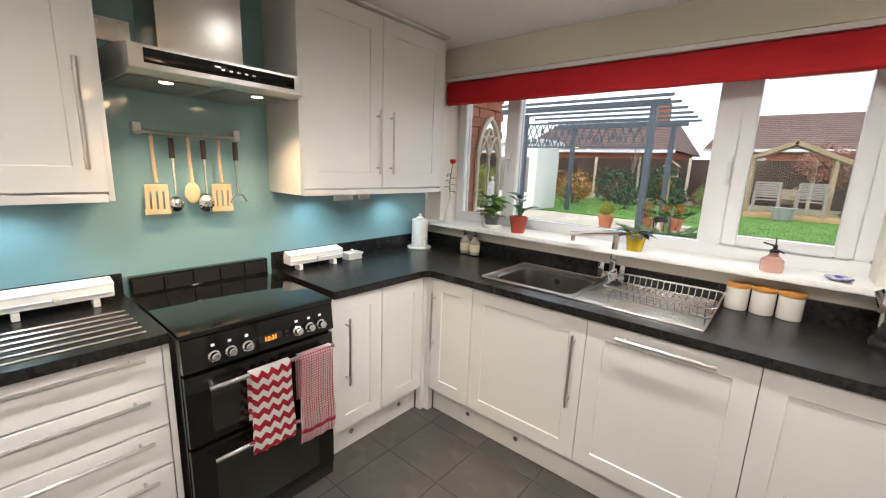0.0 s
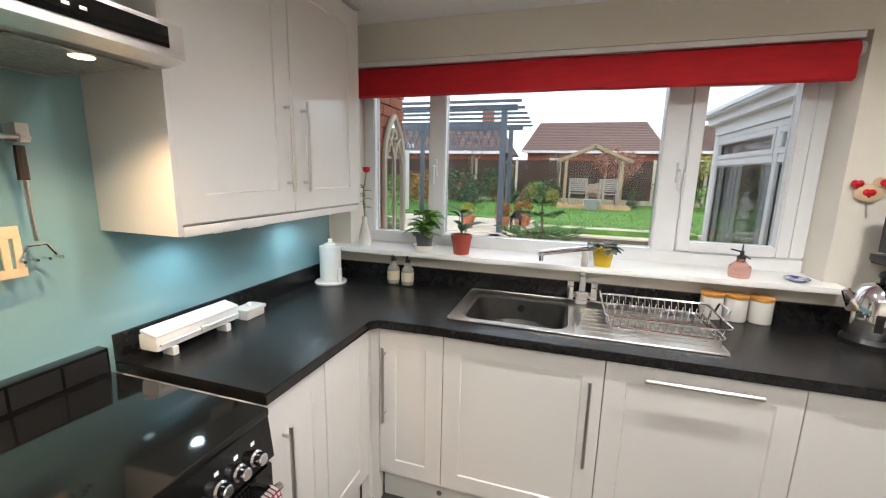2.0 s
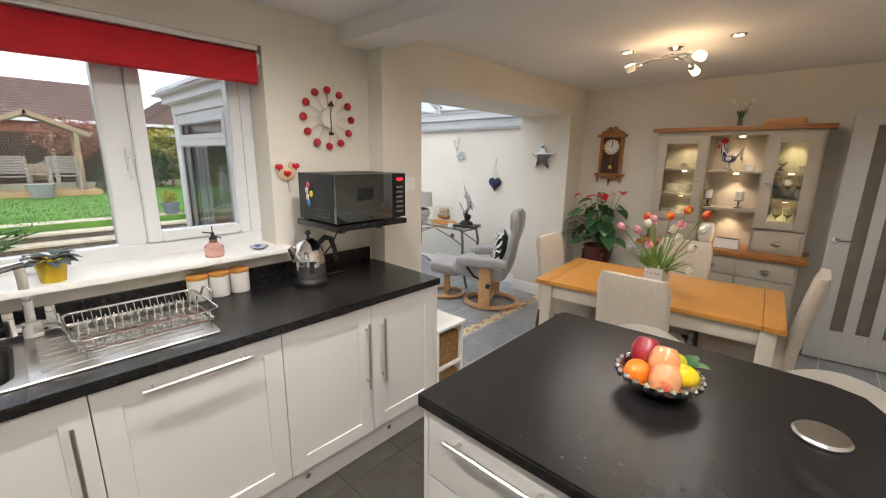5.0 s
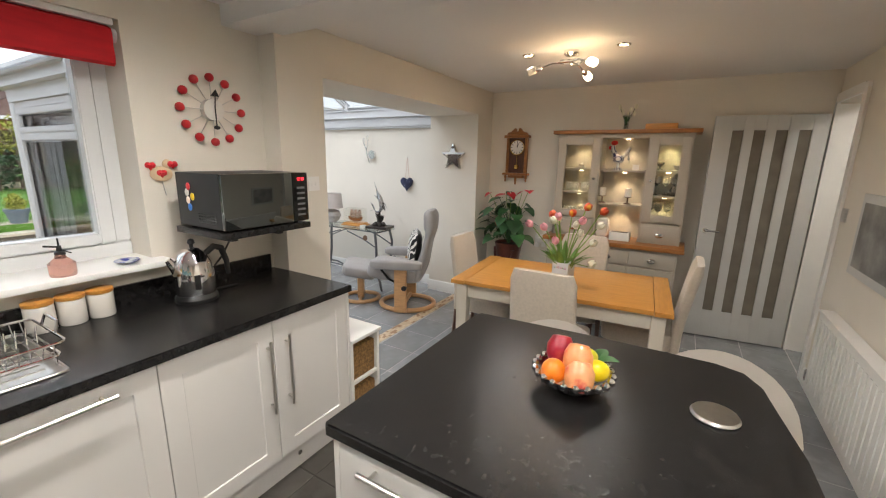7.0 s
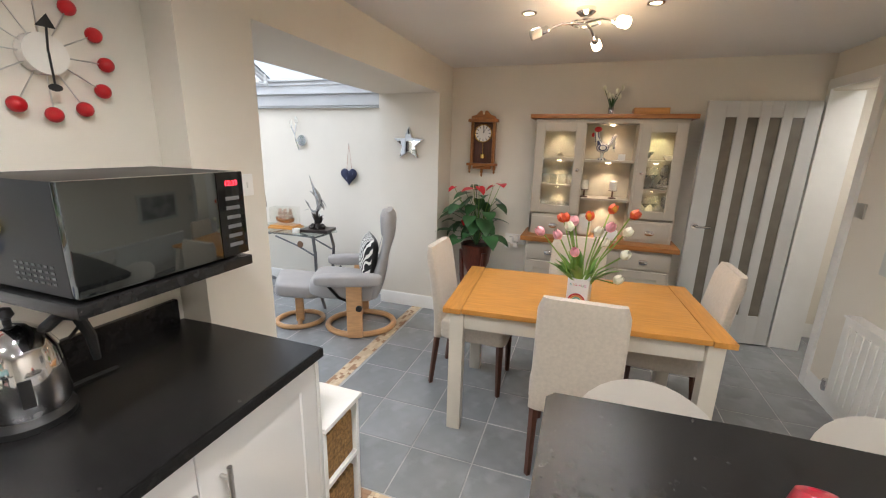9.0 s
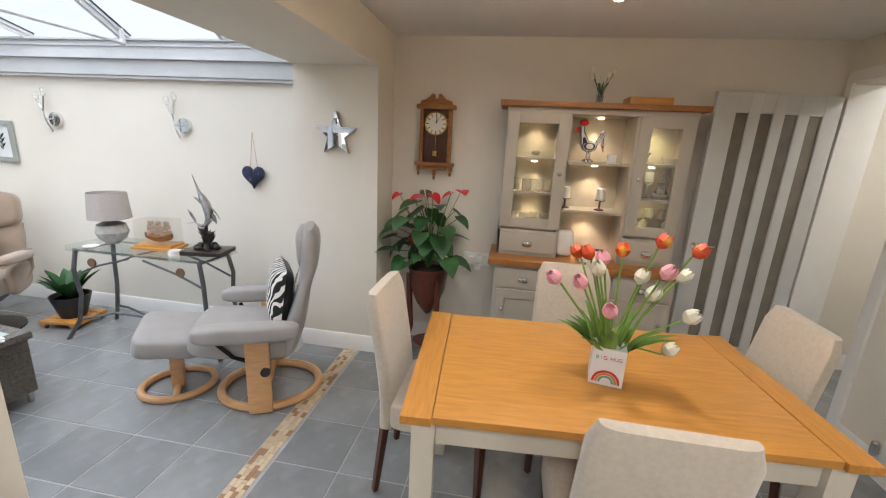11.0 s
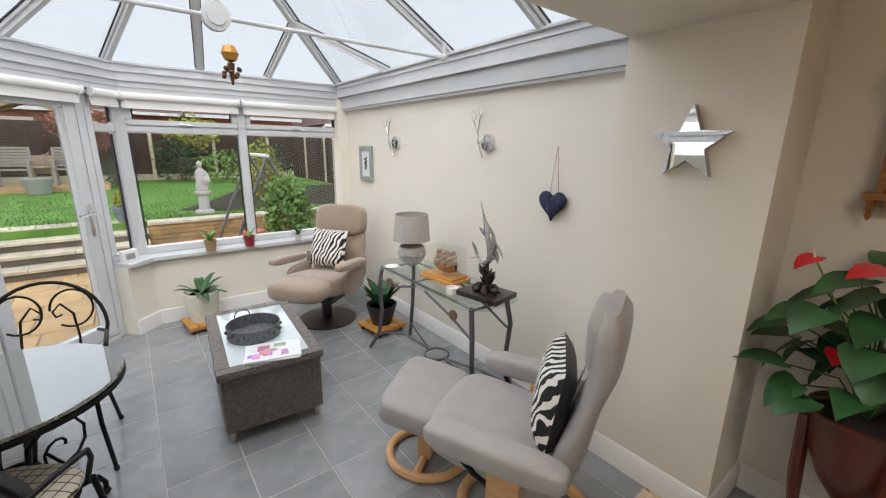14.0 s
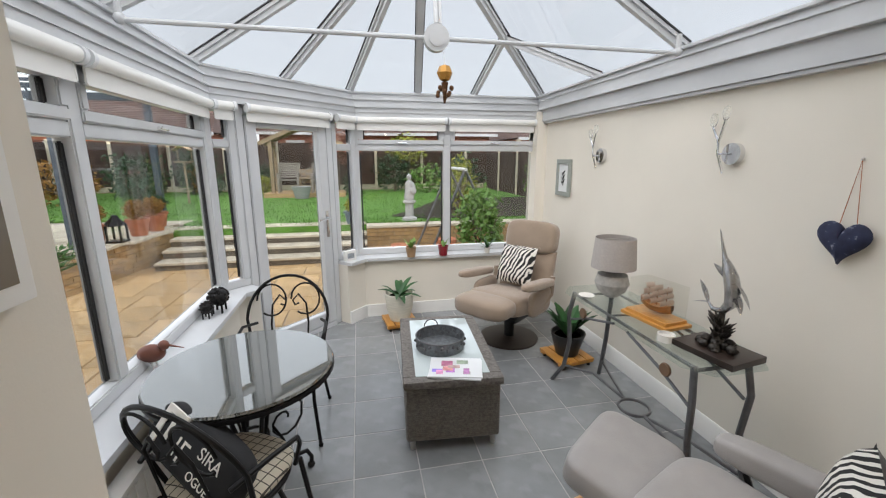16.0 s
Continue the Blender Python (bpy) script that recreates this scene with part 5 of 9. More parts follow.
turned("decanter", 5.22, -1.40, 1.288, ((0.0, 0), (0.05, 0.0), (0.055, 0.02), (0.02, 0.09), (0.014, 0.15), (0.02, 0.16), (0.012, 0.165), (0.02, 0.19), (0.0, 0.2)), GLASSW, "tall clear glass decanter with stopper", "decanter")
turned("ornament", 5.20, -0.70, 1.518, ((0.0, 0), (0.022, 0.0), (0.018, 0.05), (0.03, 0.1), (0.015, 0.15), (0.02, 0.17), (0.0, 0.19)), CERAM, "pale ceramic figure on the dresser shelf", "ornament")
solo("book", cbox(5.16, 5.30, -0.735, -0.725, 1.518, 1.72, 0.002), BLACKM, "dark book standing in the dresser", "book").matrix_basis = Matrix.Identity(4)
solo("ornament", merge(cbox(5.18, 5.22, -0.60, -0.50, 1.518, 1.528, 0.002), ball(B(), (5.2, -0.56, 1.55), 0.018, 1, 1.5, 1)), TAUPEIN, "small bird ornament on a base", "ornament")
solo("bowl", merge(lathe(B(), ((0.0, 0.0), (0.03, 0.0), (0.055, 0.04), (0.05, 0.04), (0.028, 0.006), (0.0, 0.006)), 18), B(), None), CERAM, "small pale patterned bowl on the shelf", "bowl").matrix_basis = pose(5.2, -1.42, 1.518)
turned("sundae_dish", 5.2, -1.26, 1.518, ((0.0, 0), (0.03, 0.0), (0.006, 0.02), (0.04, 0.07), (0.037, 0.07), (0.0, 0.025)), GLASSW, "clear glass footed dish on the shelf", "dish")
# cockerel
ck2 = thing("cockerel_ornament", 5.2, -0.90, 1.508, label="painted pottery cockerel with red comb and striped tail", category="ornament")
bm = ball(B(), (0, 0, 0.10), 0.042, 0.8, 1.25, 0.9)
tube(bm, [(0, 0.03, 0.12), (0, 0.055, 0.19), (0, 0.06, 0.225)], [0.03, 0.02, 0.02], 10)
lathe(bm, ((0.035, 0), (0.035, 0.012), (0.012, 0.02), (0.014, 0.07)), 14)
part("body", bm, stripes("cockerel_glaze", (0.7, 0.68, 0.62), (0.03, 0.035, 0.1), 30), ck2)
bm = B()
for k in range(5):
    tube(bm, [(0, -0.03, 0.10), (0, -0.07 - 0.006 * k, 0.15 + 0.014 * k), (0, -0.085 + 0.004 * k, 0.11 + 0.02 * k), (0, -0.095, 0.07 + 0.018 * k)], [0.012, 0.012, 0.011, 0.004], 8)
part("tail", bm, stripes("tail_glaze", (0.65, 0.64, 0.6), (0.02, 0.03, 0.09), 60), ck2)
bm = ball(B(), (0, 0.05, 0.25), 0.022, 0.5, 1.4, 1)
ball(bm, (0, 0.085, 0.205), 0.012, 0.6, 1, 1.5)
part("comb", bm, PETALR, ck2, "glossy red comb")
for y in (-0.79, -1.02):
    c = thing("candle_holder", 5.2, y, 1.188, label="cream pillar candle on a dark metal stand", category="candle", group="candles in dresser")
    part("stand", lathe(B(), ((0.0, 0), (0.035, 0.0), (0.03, 0.008), (0.007, 0.014), (0.007, 0.06), (0.036, 0.066), (0.036, 0.07), (0.0, 0.07)), 16), DARKW, c)
    part("candle", lathe(B(), ((0.03, 0.07), (0.03, 0.145), (0.025, 0.15), (0.0, 0.146)), 16), CERAM, c)
solo("smart_speaker", merge(B(), soft(0.11, 0.12, 0.19, 0.45), Matrix.Translation((5.2, -0.82, 0.945))), CERAM, "rounded pale grey fabric speaker on the dresser", "speaker")
rd = thing("clock_radio", 5.08, -1.0, 0.851, label="white clock radio on the dresser counter", category="radio")
part("body", cbox(-0.04, 0.04, -0.09, 0.09, 0, 0.08, 0.008), SATIN, rd)
part("top_panel", cbox(-0.03, 0.03, -0.075, 0.075, 0.0805, 0.083, 0.001), BLACKM, rd)
solo("card_holder", cbox(5.2, 5.22, -1.085, -1.03, 1.509, 1.56, 0.002), PVC, "small white card stand on the shelf", "card holder")
solo("wooden_tray", cbox(5.15, 5.33, -1.36, -1.10, 1.872, 1.925, 0.01), OAK, "small wooden box tray on top of the dresser", "box")
fv = thing("snowdrop_vase", 5.22, -0.93, 1.872, label="clear vase with white artificial flowers", category="vase")
part("vase", lathe(B(), ((0.0, 0), (0.018, 0.0), (0.022, 0.06), (0.02, 0.06), (0.016, 0.004), (0, 0.004)), 14), GLASSW, fv)
bm = B()
for i in range(7):
    a = i * 0.9
    e = (0.05 * math.cos(a), 0.07 * math.sin(a), 0.15 + 0.03 * (i % 3))
    tube(bm, [(0, 0, 0.02), (e[0] * 0.4, e[1] * 0.4, 0.11), e], 0.002, 5)
    leaf_blade(bm, (0, 0, 0.05), (math.cos(a + 0.5) * 0.4, math.sin(a + 0.5) * 0.4, 1), 0.11, 0.012, 0.1)
    part("bloom", ball(B(), e, 0.014, 1, 1, 1.7, 8), PETALW, fv)
part("stems", bm, LEAF, fv)

# pendulum clock
pc = thing("wall_clock", 5.35, 0.165, 1.38, label="carved oak pendulum wall clock with white dial", category="clock")
part("case", cbox(-0.03, 0.005, -0.095, 0.095, 0.06, 0.44, 0.003), DARKW, pc)
for y in (-0.1, 0.1):
    part("column", lathe(B(), ((0.013, 0.07), (0.009, 0.1), (0.012, 0.2), (0.009, 0.25), (0.012, 0.36), (0.009, 0.40), (0.014, 0.43)), 10, (-0.045, y, 0)), OAKMID, pc)
    part("side_rail", cbox(-0.06, 0.0, y - 0.016 if y < 0 else y - 0.006, y + 0.006 if y < 0 else y + 0.016, 0.06, 0.44, 0.002), OAKMID, pc)
part("cornice", cbox(-0.085, 0.0, -0.14, 0.14, 0.435, 0.465, 0.008), OAKMID, pc)
bm = B()
half = [(0.0, 0.0), (0.12, 0.0), (0.11, 0.025), (0.07, 0.035), (0.045, 0.06), (0.03, 0.075), (0.014, 0.07), (0.012, 0.045), (0.0, 0.035)]
out = [(-a, b) for a, b in half[::-1]] + half[1:-1]
f0 = [bm.verts.new((-0.06, a, 0.465 + b)) for a, b in out]
f1 = [bm.verts.new((-0.03, a, 0.465 + b)) for a, b in out]
bm.faces.new(f0)
bm.faces.new(f1[::-1])
for k in range(len(out)):
    bm.faces.new((f0[k], f0[(k + 1) % len(out)], f1[(k + 1) % len(out)], f1[k]))
part("pediment", bm, OAKMID, pc)
part("base_ledge", cbox(-0.085, 0.0, -0.145, 0.145, 0.035, 0.06, 0.008), OAKMID, pc)
part("under_bracket", cbox(-0.06, 0.0, -0.09, 0.09, 0.005, 0.035, 0.012), OAKMID, pc)
for y, z in ((-0.12, 0.0), (0.12, 0.0), (0, -0.03)):
    part("finial", lathe(B(), ((0.0, -0.04), (0.006, -0.035), (0.012, -0.02), (0.007, -0.008), (0.014, 0.0), (0.014, 0.035 - z * 0)), 10, (-0.045, y, z)), OAKMID, pc)
dial = part("dial", tube(B(), [(-0.032, 0, 0.335), (-0.04, 0, 0.335)], 0.082, 28), CERAM, pc, "cream dial")
part("dial_ring", tube(B(), arc((-0.043, 0, 0.335), 0.08, 0, 350, 30, "yz"), 0.006, 8, closed=True), mat("brass", (0.6, 0.4, 0.12), 0.25, 1.0), pc, "brass ring")
for k in range(12):
    a = math.tau * k / 12
    part("hour_mark", obox(B(), (-0.0415, 0.062 * math.sin(a), 0.335 + 0.062 * math.cos(a)), (0.002, 0.006, 0.02), -math.degrees(a)), BLACKM, dial)
for a, l2 in ((25, 0.045), (5, 0.06)):
    part("clock_hand", obox(B(), (-0.044, 0.5 * l2 * math.sin(radians(-a)), 0.335 + 0.5 * l2 * math.cos(radians(a))), (0.002, 0.005, l2), a), BLACKM, dial)
part("pendulum_rod", tube(B(), [(-0.036, 0, 0.26), (-0.036, 0, 0.14)], 0.003), MATS["brass"], pc)
part("pendulum_bob", lathe(B(), ((0.0, -0.025), (0.025, -0.02), (0.025, 0.02), (0.0, 0.025)), 16, (-0.038, 0, 0.125)), MATS["brass"], pc, "brass pendulum bob")

# planter with flamingo flowers
st = thing("plant_stand", 5.15, 0.14, 0, label="turned red mahogany tripod plant stand", category="plant stand")
part("bowl", lathe(B(), ((0.0, 0.29), (0.03, 0.32), (0.085, 0.40), (0.125, 0.50), (0.15, 0.66), (0.158, 0.68), (0.148, 0.685), (0.138, 0.66), (0.10, 0.5), (0.0, 0.45)), 24), MAHOG, st)
for k in range(3):
    a = radians(100 + k * 120)
    part("leg", tube(B(), [(0.15 * math.cos(a), 0.15 * math.sin(a), 0.62), (0.135 * math.cos(a), 0.135 * math.sin(a), 0.35), (0.12 * math.cos(a), 0.12 * math.sin(a), 0.2), (0.165 * math.cos(a), 0.165 * math.sin(a), 0.0)], [0.02, 0.024, 0.017, 0.02], 6), MAHOG, st)
part("lower_shelf", lathe(B(), ((0.0, 0.07), (0.10, 0.07), (0.105, 0.08), (0.0, 0.085)), 18), MAHOG, st)


def heart_leaf(bm, base, direction, length, width, droop):
    d = Vector(direction).normalized()
    s = d.cross(Vector((0, 0, 1)))
    s = s.normalized() if s.length > 0.05 else Vector((0, 1, 0))
    u = s.cross(d)
    p = Vector(base)
    prof = ((-0.16, 0.2, 0.0), (-0.12, 0.42, 0.02), (0.12, 0.5, 0.03), (0.4, 0.42, 0.02), (0.7, 0.24, -0.02), (1.0, 0.0, -0.08))
    mid = [bm.verts.new(p + d * (f if i else 0.02) * length + u * (h - droop * max(0, f) ** 2) * length) for i, (f, w, h) in enumerate(prof)]
    for sg in (-1, 1):
        side = [bm.verts.new(p + d * f * length + s * sg * w * width + u * (h + 0.06 - droop * max(0, f) ** 2) * length) for f, w, h in prof[:-1]]
        for i in range(len(prof) - 2):
            q = (mid[i], mid[i + 1], side[i + 1], side[i])
            bm.faces.new(q if sg > 0 else q[::-1])
        q = (mid[-2], mid[-1], side[-1])
        bm.faces.new(q if sg > 0 else q[::-1])
    return bm


fp = thing("flamingo_flower_plant", 5.15, 0.14, 0.66, label="bushy flamingo flower plant with red blooms in stand", category="plant")
rnd = random.Random(12)
part("soil", lathe(B(), ((0.0, 0.0), (0.13, 0.0), (0.0, 0.012)), 18), SOIL, fp)
for i in range(40):
    a = rnd.uniform(0, math.tau)
    r = rnd.uniform(0.05, 0.29)
    h = rnd.uniform(0.10, 0.54) if r < 0.2 else rnd.uniform(0.03, 0.44)
    e = Vector((r * math.cos(a) * 0.62 - 0.04, r * math.sin(a), h))
    bm = tube(B(), [(0, 0, 0), (e.x * 0.35, e.y * 0.35, h * 0.6 + 0.05), e], 0.003, 5)
    heart_leaf(bm, e, (math.cos(a) * 0.55 - 0.25, math.sin(a) * 0.6, rnd.uniform(-0.75, 0.15)), rnd.uniform(0.11, 0.18), rnd.uniform(0.11, 0.17), 0.12)
    part("leaf", bm, LEAF, fp)
for y, z, s in ((0.22, 0.56, 0.05), (0.03, 0.55, 0.09), (-0.15, 0.59, 0.055), (-0.22, 0.61, 0.055), (-0.02, 0.57, 0.06), (0.1, 0.25, 0.04)):
    bm = tube(B(), [(0, 0, 0), (-0.02, y * 0.5, z * 0.6), (-0.08, y, z)], 0.003, 5)
    fl = part("flower_stem", bm, STEM, fp)
    part("spathe", heart_leaf(B(), (-0.08, y, z), (-0.55 + 0.3 * math.sin(z * 90), 0.9 * math.sin(y * 31), 0.25 * math.sin(y * 55) - 0.2), s * 1.5, s * 1.9, 0.15), PETALR, fl, "glossy red flower")
    part("spadix", tube(B(), [(-0.08, y, z), (-0.10, y + 0.005, z + s * 0.6)], 0.004, 6), PETALW, fl)

# tulips in a card vase on the table
tv = thing("tulip_vase", 3.73, -0.82, 0.757, -10, "white card box vase of pink, cream and red tulips", "vase")
tv.scale = (1.14, 1.14, 1.14)
part("card_box", cbox(-0.05, 0.05, -0.05, 0.05, 0, 0.125, 0.002), PVC, tv, "white card box with coloured lettering")
for k, (colr) in enumerate(((0.5, 0.03, 0.04), (0.7, 0.25, 0.05), (0.15, 0.4, 0.35))):
    RB = mat("rainbow_band_%d" % k, colr, 0.7)
    part("rainbow_band", tube(B(), arc((-0.0515, 0, 0.012), 0.038 - 0.009 * k, 0, 180, 16, "yz"), 0.0038, 6), RB, tv)
cols = ((0.1, 0.35, 0.3), (0.6, 0.4, 0.05), (0.5, 0.05, 0.1), (0.6, 0.05, 0.2), (0.15, 0.4, 0.2), (0.5, 0.15, 0.4))
for k, ch in enumerate("BIGHUG"):
    cu = bpy.data.curves.new("lettering", "FONT")
    cu.body, cu.size, cu.extrude, cu.align_x = ch, 0.017, 0.0006, "CENTER"
    cu.materials.append(mat("letter_ink_%d" % k, cols[k], 0.7))
    tx = new("lettering", cu)
    tx.parent = tv
    tx.matrix_basis = pose(-0.0525, 0.033 - k * 0.0115 - (0.009 if k > 2 else 0), 0.09, 90, 0, -90)
rnd = random.Random(21)
part("glass_jar", lathe(B(), ((0.0, 0.01), (0.04, 0.01), (0.042, 0.122), (0.04, 0.122), (0.036, 0.014), (0, 0.014)), 18), GLASSW, tv)
tul = [(-0.10, 0.17, 0.23, 0), (-0.06, 0.10, 0.21, 0), (-0.08, 0.02, 0.14, 0), (0.0, 0.05, 0.27, 0), (-0.05, -0.10, 0.27, 0), (0.05, -0.16, 0.24, 1), (-0.06, -0.17, 0.16, 1), (0.0, -0.05, 0.23, 1), (-0.02, -0.08, 0.19, 1), (0.04, 0.07, 0.24, 1), (0.02, 0.09, 0.28, 2), (0.06, 0.0, 0.29, 2), (0.03, -0.09, 0.34, 2), (0.02, -0.18, 0.33, 2), (0.0, -0.15, 0.02, 1), (0.07, 0.12, 0.27, 2), (-0.04, 0.06, 0.25, 1)]
for x, y, z, kind in tul:
    s = tube(B(), [(x * 0.1, y * 0.1, 0.03), (x * 0.45, y * 0.45, 0.12 + z * 0.35), (x, y, 0.10 + z)], 0.0035, 6)
    stem = part("stem", s, STEM, tv)
    d = Vector((x, y, 0.16)).normalized()
    bm = B()
    c0 = Vector((x, y, 0.10 + z))
    q = d.to_track_quat("Z", "Y").to_matrix().to_4x4()
    for k in range(6):
        t = B()
        pts_ = ((0.0, 0, 0.0), (0.011, 0.013, 0.012), (0.0135, 0.019, 0.026), (0.010, 0.016, 0.041), (0.0, 0.009, 0.053))
        rows = []
        for w, o, h in pts_:
            rows.append([t.verts.new((-w, o * (0.9 + 0.1 * (k % 2)), h)), t.verts.new((0, o + (0.004 if h else 0.0), h)), t.verts.new((w, o * (0.9 + 0.1 * (k % 2)), h))])
        for a, b in zip(rows, rows[1:]):
            for m_ in (0, 1):
                t.faces.new((a[m_], a[m_ + 1], b[m_ + 1], b[m_]))
        merge(bm, t, Matrix.Translation(c0) @ q @ pose(0, 0, 0, 0, 0, k * 60))
    bmesh.ops.remove_doubles(bm, verts=bm.verts, dist=0.0004)
    part("bloom", bm, (PETALP, PETALW, PETALO)[kind], stem, ("pink tulip bloom", "cream tulip bloom", "red and yellow tulip bloom")[kind])
for i in range(26):
    a = rnd.uniform(0, math.tau)
    part("leaf", leaf_blade(B(), (0.02 * math.cos(a), 0.02 * math.sin(a), 0.07), (math.cos(a) * rnd.uniform(0.2, 0.7), math.sin(a) * rnd.uniform(0.3, 0.9), 1), rnd.uniform(0.14, 0.26), 0.036, 0.3), LEAFL, tv)

# open hall door with smoked glass strips
hd = thing("hall_door", 5.335, -2.385, 0, label="grey painted door with tall smoked glass strips, standing open", category="door")
hd.matrix_basis = pose(5.335, -2.385, 0, 0, 0, 97)
GREYD = mat("grey_door_paint", (0.55, 0.55, 0.53), 0.45, vary=0.03)
for a, b in ((0.0, 0.10), (0.18, 0.25), (0.33, 0.40), (0.48, 0.55), (0.63, 0.762)):
    part("stile", cbox(a, b, -0.02, 0.02, 0.01, 1.98, 0.004), GREYD, hd)
for a, b in ((0.10, 0.18), (0.25, 0.33), (0.40, 0.48), (0.55, 0.63)):
    part("glass_strip", cbox(a, b, -0.008, 0.008, 0.26, 1.86), DOORGL, hd, "smoked glass strip")
    part("rail", cbox(a, b, -0.019, 0.019, 0.01, 0.26), GREYD, hd)
    part("rail", cbox(a, b, -0.019, 0.019, 1.86, 1.98), GREYD, hd)
bm = tube(B(), [(0.715, 0.02, 1.0), (0.715, 0.06, 1.0), (0.61, 0.065, 1.0)], 0.009)
tube(bm, [(0.715, 0.02, 1.0), (0.715, 0.028, 1.0)], 0.026, 16)
part("handle", bm, CHROME, hd, "chrome lever handle")
# radiator, switch, picture on the side wall
ra = thing("radiator", 3.55, -2.415, 0.14, label="white ribbed panel radiator on the wall", category="radiator")
part("panel", cbox(-0.8, 0.8, 0.03, 0.075, 0, 0.52, 0.006), SATIN, ra)
for i in range(26):
    part("rib", cbox(-0.78 + i * 0.06, -0.78 + i * 0.06 + 0.03, 0.0755, 0.082, 0.03, 0.48, 0.003), SATIN, ra)
part("top_grille", cbox(-0.8, 0.8, 0.005, 0.085, 0.521, 0.535, 0.003), SATIN, ra)
part("valve", lathe(B(), ((0.015, -0.02), (0.02, 0.0), (0.02, 0.05), (0.012, 0.06)), 12, (0.86, 0.05, 0.02)), CHROME, ra)
solo("light_switch", cbox(4.59, 4.675, -2.419, -2.408, 1.22, 1.31, 0.003), STEEL, "brushed steel light switch plate", "switch")
pf = thing("framed_picture", 3.95, -2.417, 0.95, label="grey framed picture on the side wall", category="picture")
part("frame", cbox(-0.35, 0.35, 0, 0.02, 0, 0.48, 0.005), GREYD, pf)
part("print", cbox(-0.30, 0.30, 0.0205, 0.022, 0.05, 0.43), mat("abstract_print", (0.25, 0.25, 0.24), 0.5, vary=0.5, scale=5), pf)
# plug adaptors beside the dresser
pl = thing("plug_adaptors", 5.352, -0.16, 0.72, label="white multi-plug adaptors in a wall socket", category="plug")
for y, z in ((0.0, 0.0), (-0.06, 0.02), (0.03, -0.06), (-0.05, -0.05), (-0.11, 0.01)):
    part("plug", obox(B(), (-0.03, y, z), (0.055, 0.045, 0.05), bevel=0.008), SATIN, pl)
part("socket_plate", cbox(-0.012, 0.003, -0.14, 0.06, -0.05, 0.05, 0.003), SATIN, pl)
# island stools
for x, y, r in ((2.62, -1.05, 0), (2.66, -1.70, 5)):
    s = thing("bar_stool", x, y, 0, r, "white rounded shell stool at the island", "stool", "island stools")
    bm = B()
    rows = []
    for i in range(9):
        f = i / 8
        rows.append([bm.verts.new((0.0 + 0.235 * math.sin(radians(a)) * (0.85 + 0.15 * f) * 0.9, 0.25 * math.cos(radians(a)) * (0.85 + 0.15 * f), 0.50 + 0.33 * f * (0.35 + 0.65 * max(0, math.sin(radians(a))) ** 0.7))) for a in range(-5, 186, 10)])
    for a, b in zip(rows, rows[1:]):
        for k in range(len(a) - 1):
            bm.faces.new((a[k], a[k + 1], b[k + 1], b[k]))
    bmesh.ops.solidify(bm, geom=bm.faces[:], thickness=0.022)
    part("shell", bm, STOOLW, s)
    part("seat", merge(B(), soft(0.40, 0.42, 0.09, 0.5), Matrix.Translation((0, 0, 0.50))), STOOLW, s)
    part("column", tube(B(), [(0, 0, 0.02), (0, 0, 0.47)], 0.028, 14), CHROME, s)
    part("base", lathe(B(), ((0.0, 0.0), (0.19, 0.0), (0.19, 0.012), (0.03, 0.035), (0.0, 0.035)), 24), CHROME, s)
sw_ = thing("light_switch", 2.715, 0.499, 1.415, label="white double light switch on the pier wall", category="switch")
part("plate", cbox(-0.043, 0.043, -0.010, 0.0, -0.043, 0.043, 0.003), SATIN, sw_)
for x in (-0.02, 0.008):
    part("rocker", cbox(x, x + 0.012, -0.014, -0.0102, -0.012, 0.012, 0.002), SATIN, sw_)
# end-of-counter basket shelf
bs = thing("basket_shelf", 2.50, 0.02, 0, label="white open shelf unit holding woven baskets", category="shelf unit")
for x in (0.0, 0.225):
    part("side", cbox(x, x + 0.02, 0.0, 0.45, 0, 0.555, 0.002), SATIN, bs)
part("back", cbox(0.02, 0.225, 0.44, 0.45, 0, 0.555), SATIN, bs)
part("top", cbox(-0.0, 0.255, -0.012, 0.455, 0.555, 0.575, 0.004), SATIN, bs)
for z in (0.02, 0.29):
    part("shelf", cbox(0.02, 0.225, 0.0, 0.44, z, z + 0.018), SATIN, bs)
    k = thing("woven_basket", 2.5225, 0.035, z + 0.0185, label="tan woven seagrass basket on the shelf", category="basket", group="seagrass baskets")
    part("weave", cbox(0.0, 0.195, 0.0, 0.38, 0.0, 0.2, 0.012), mat("seagrass_%d" % int(z * 100), (0.30, 0.17, 0.06), 0.9, vary=0.5, scale=60, bump=0.9, bump_scale=90), k)

# ---- conservatory things ----


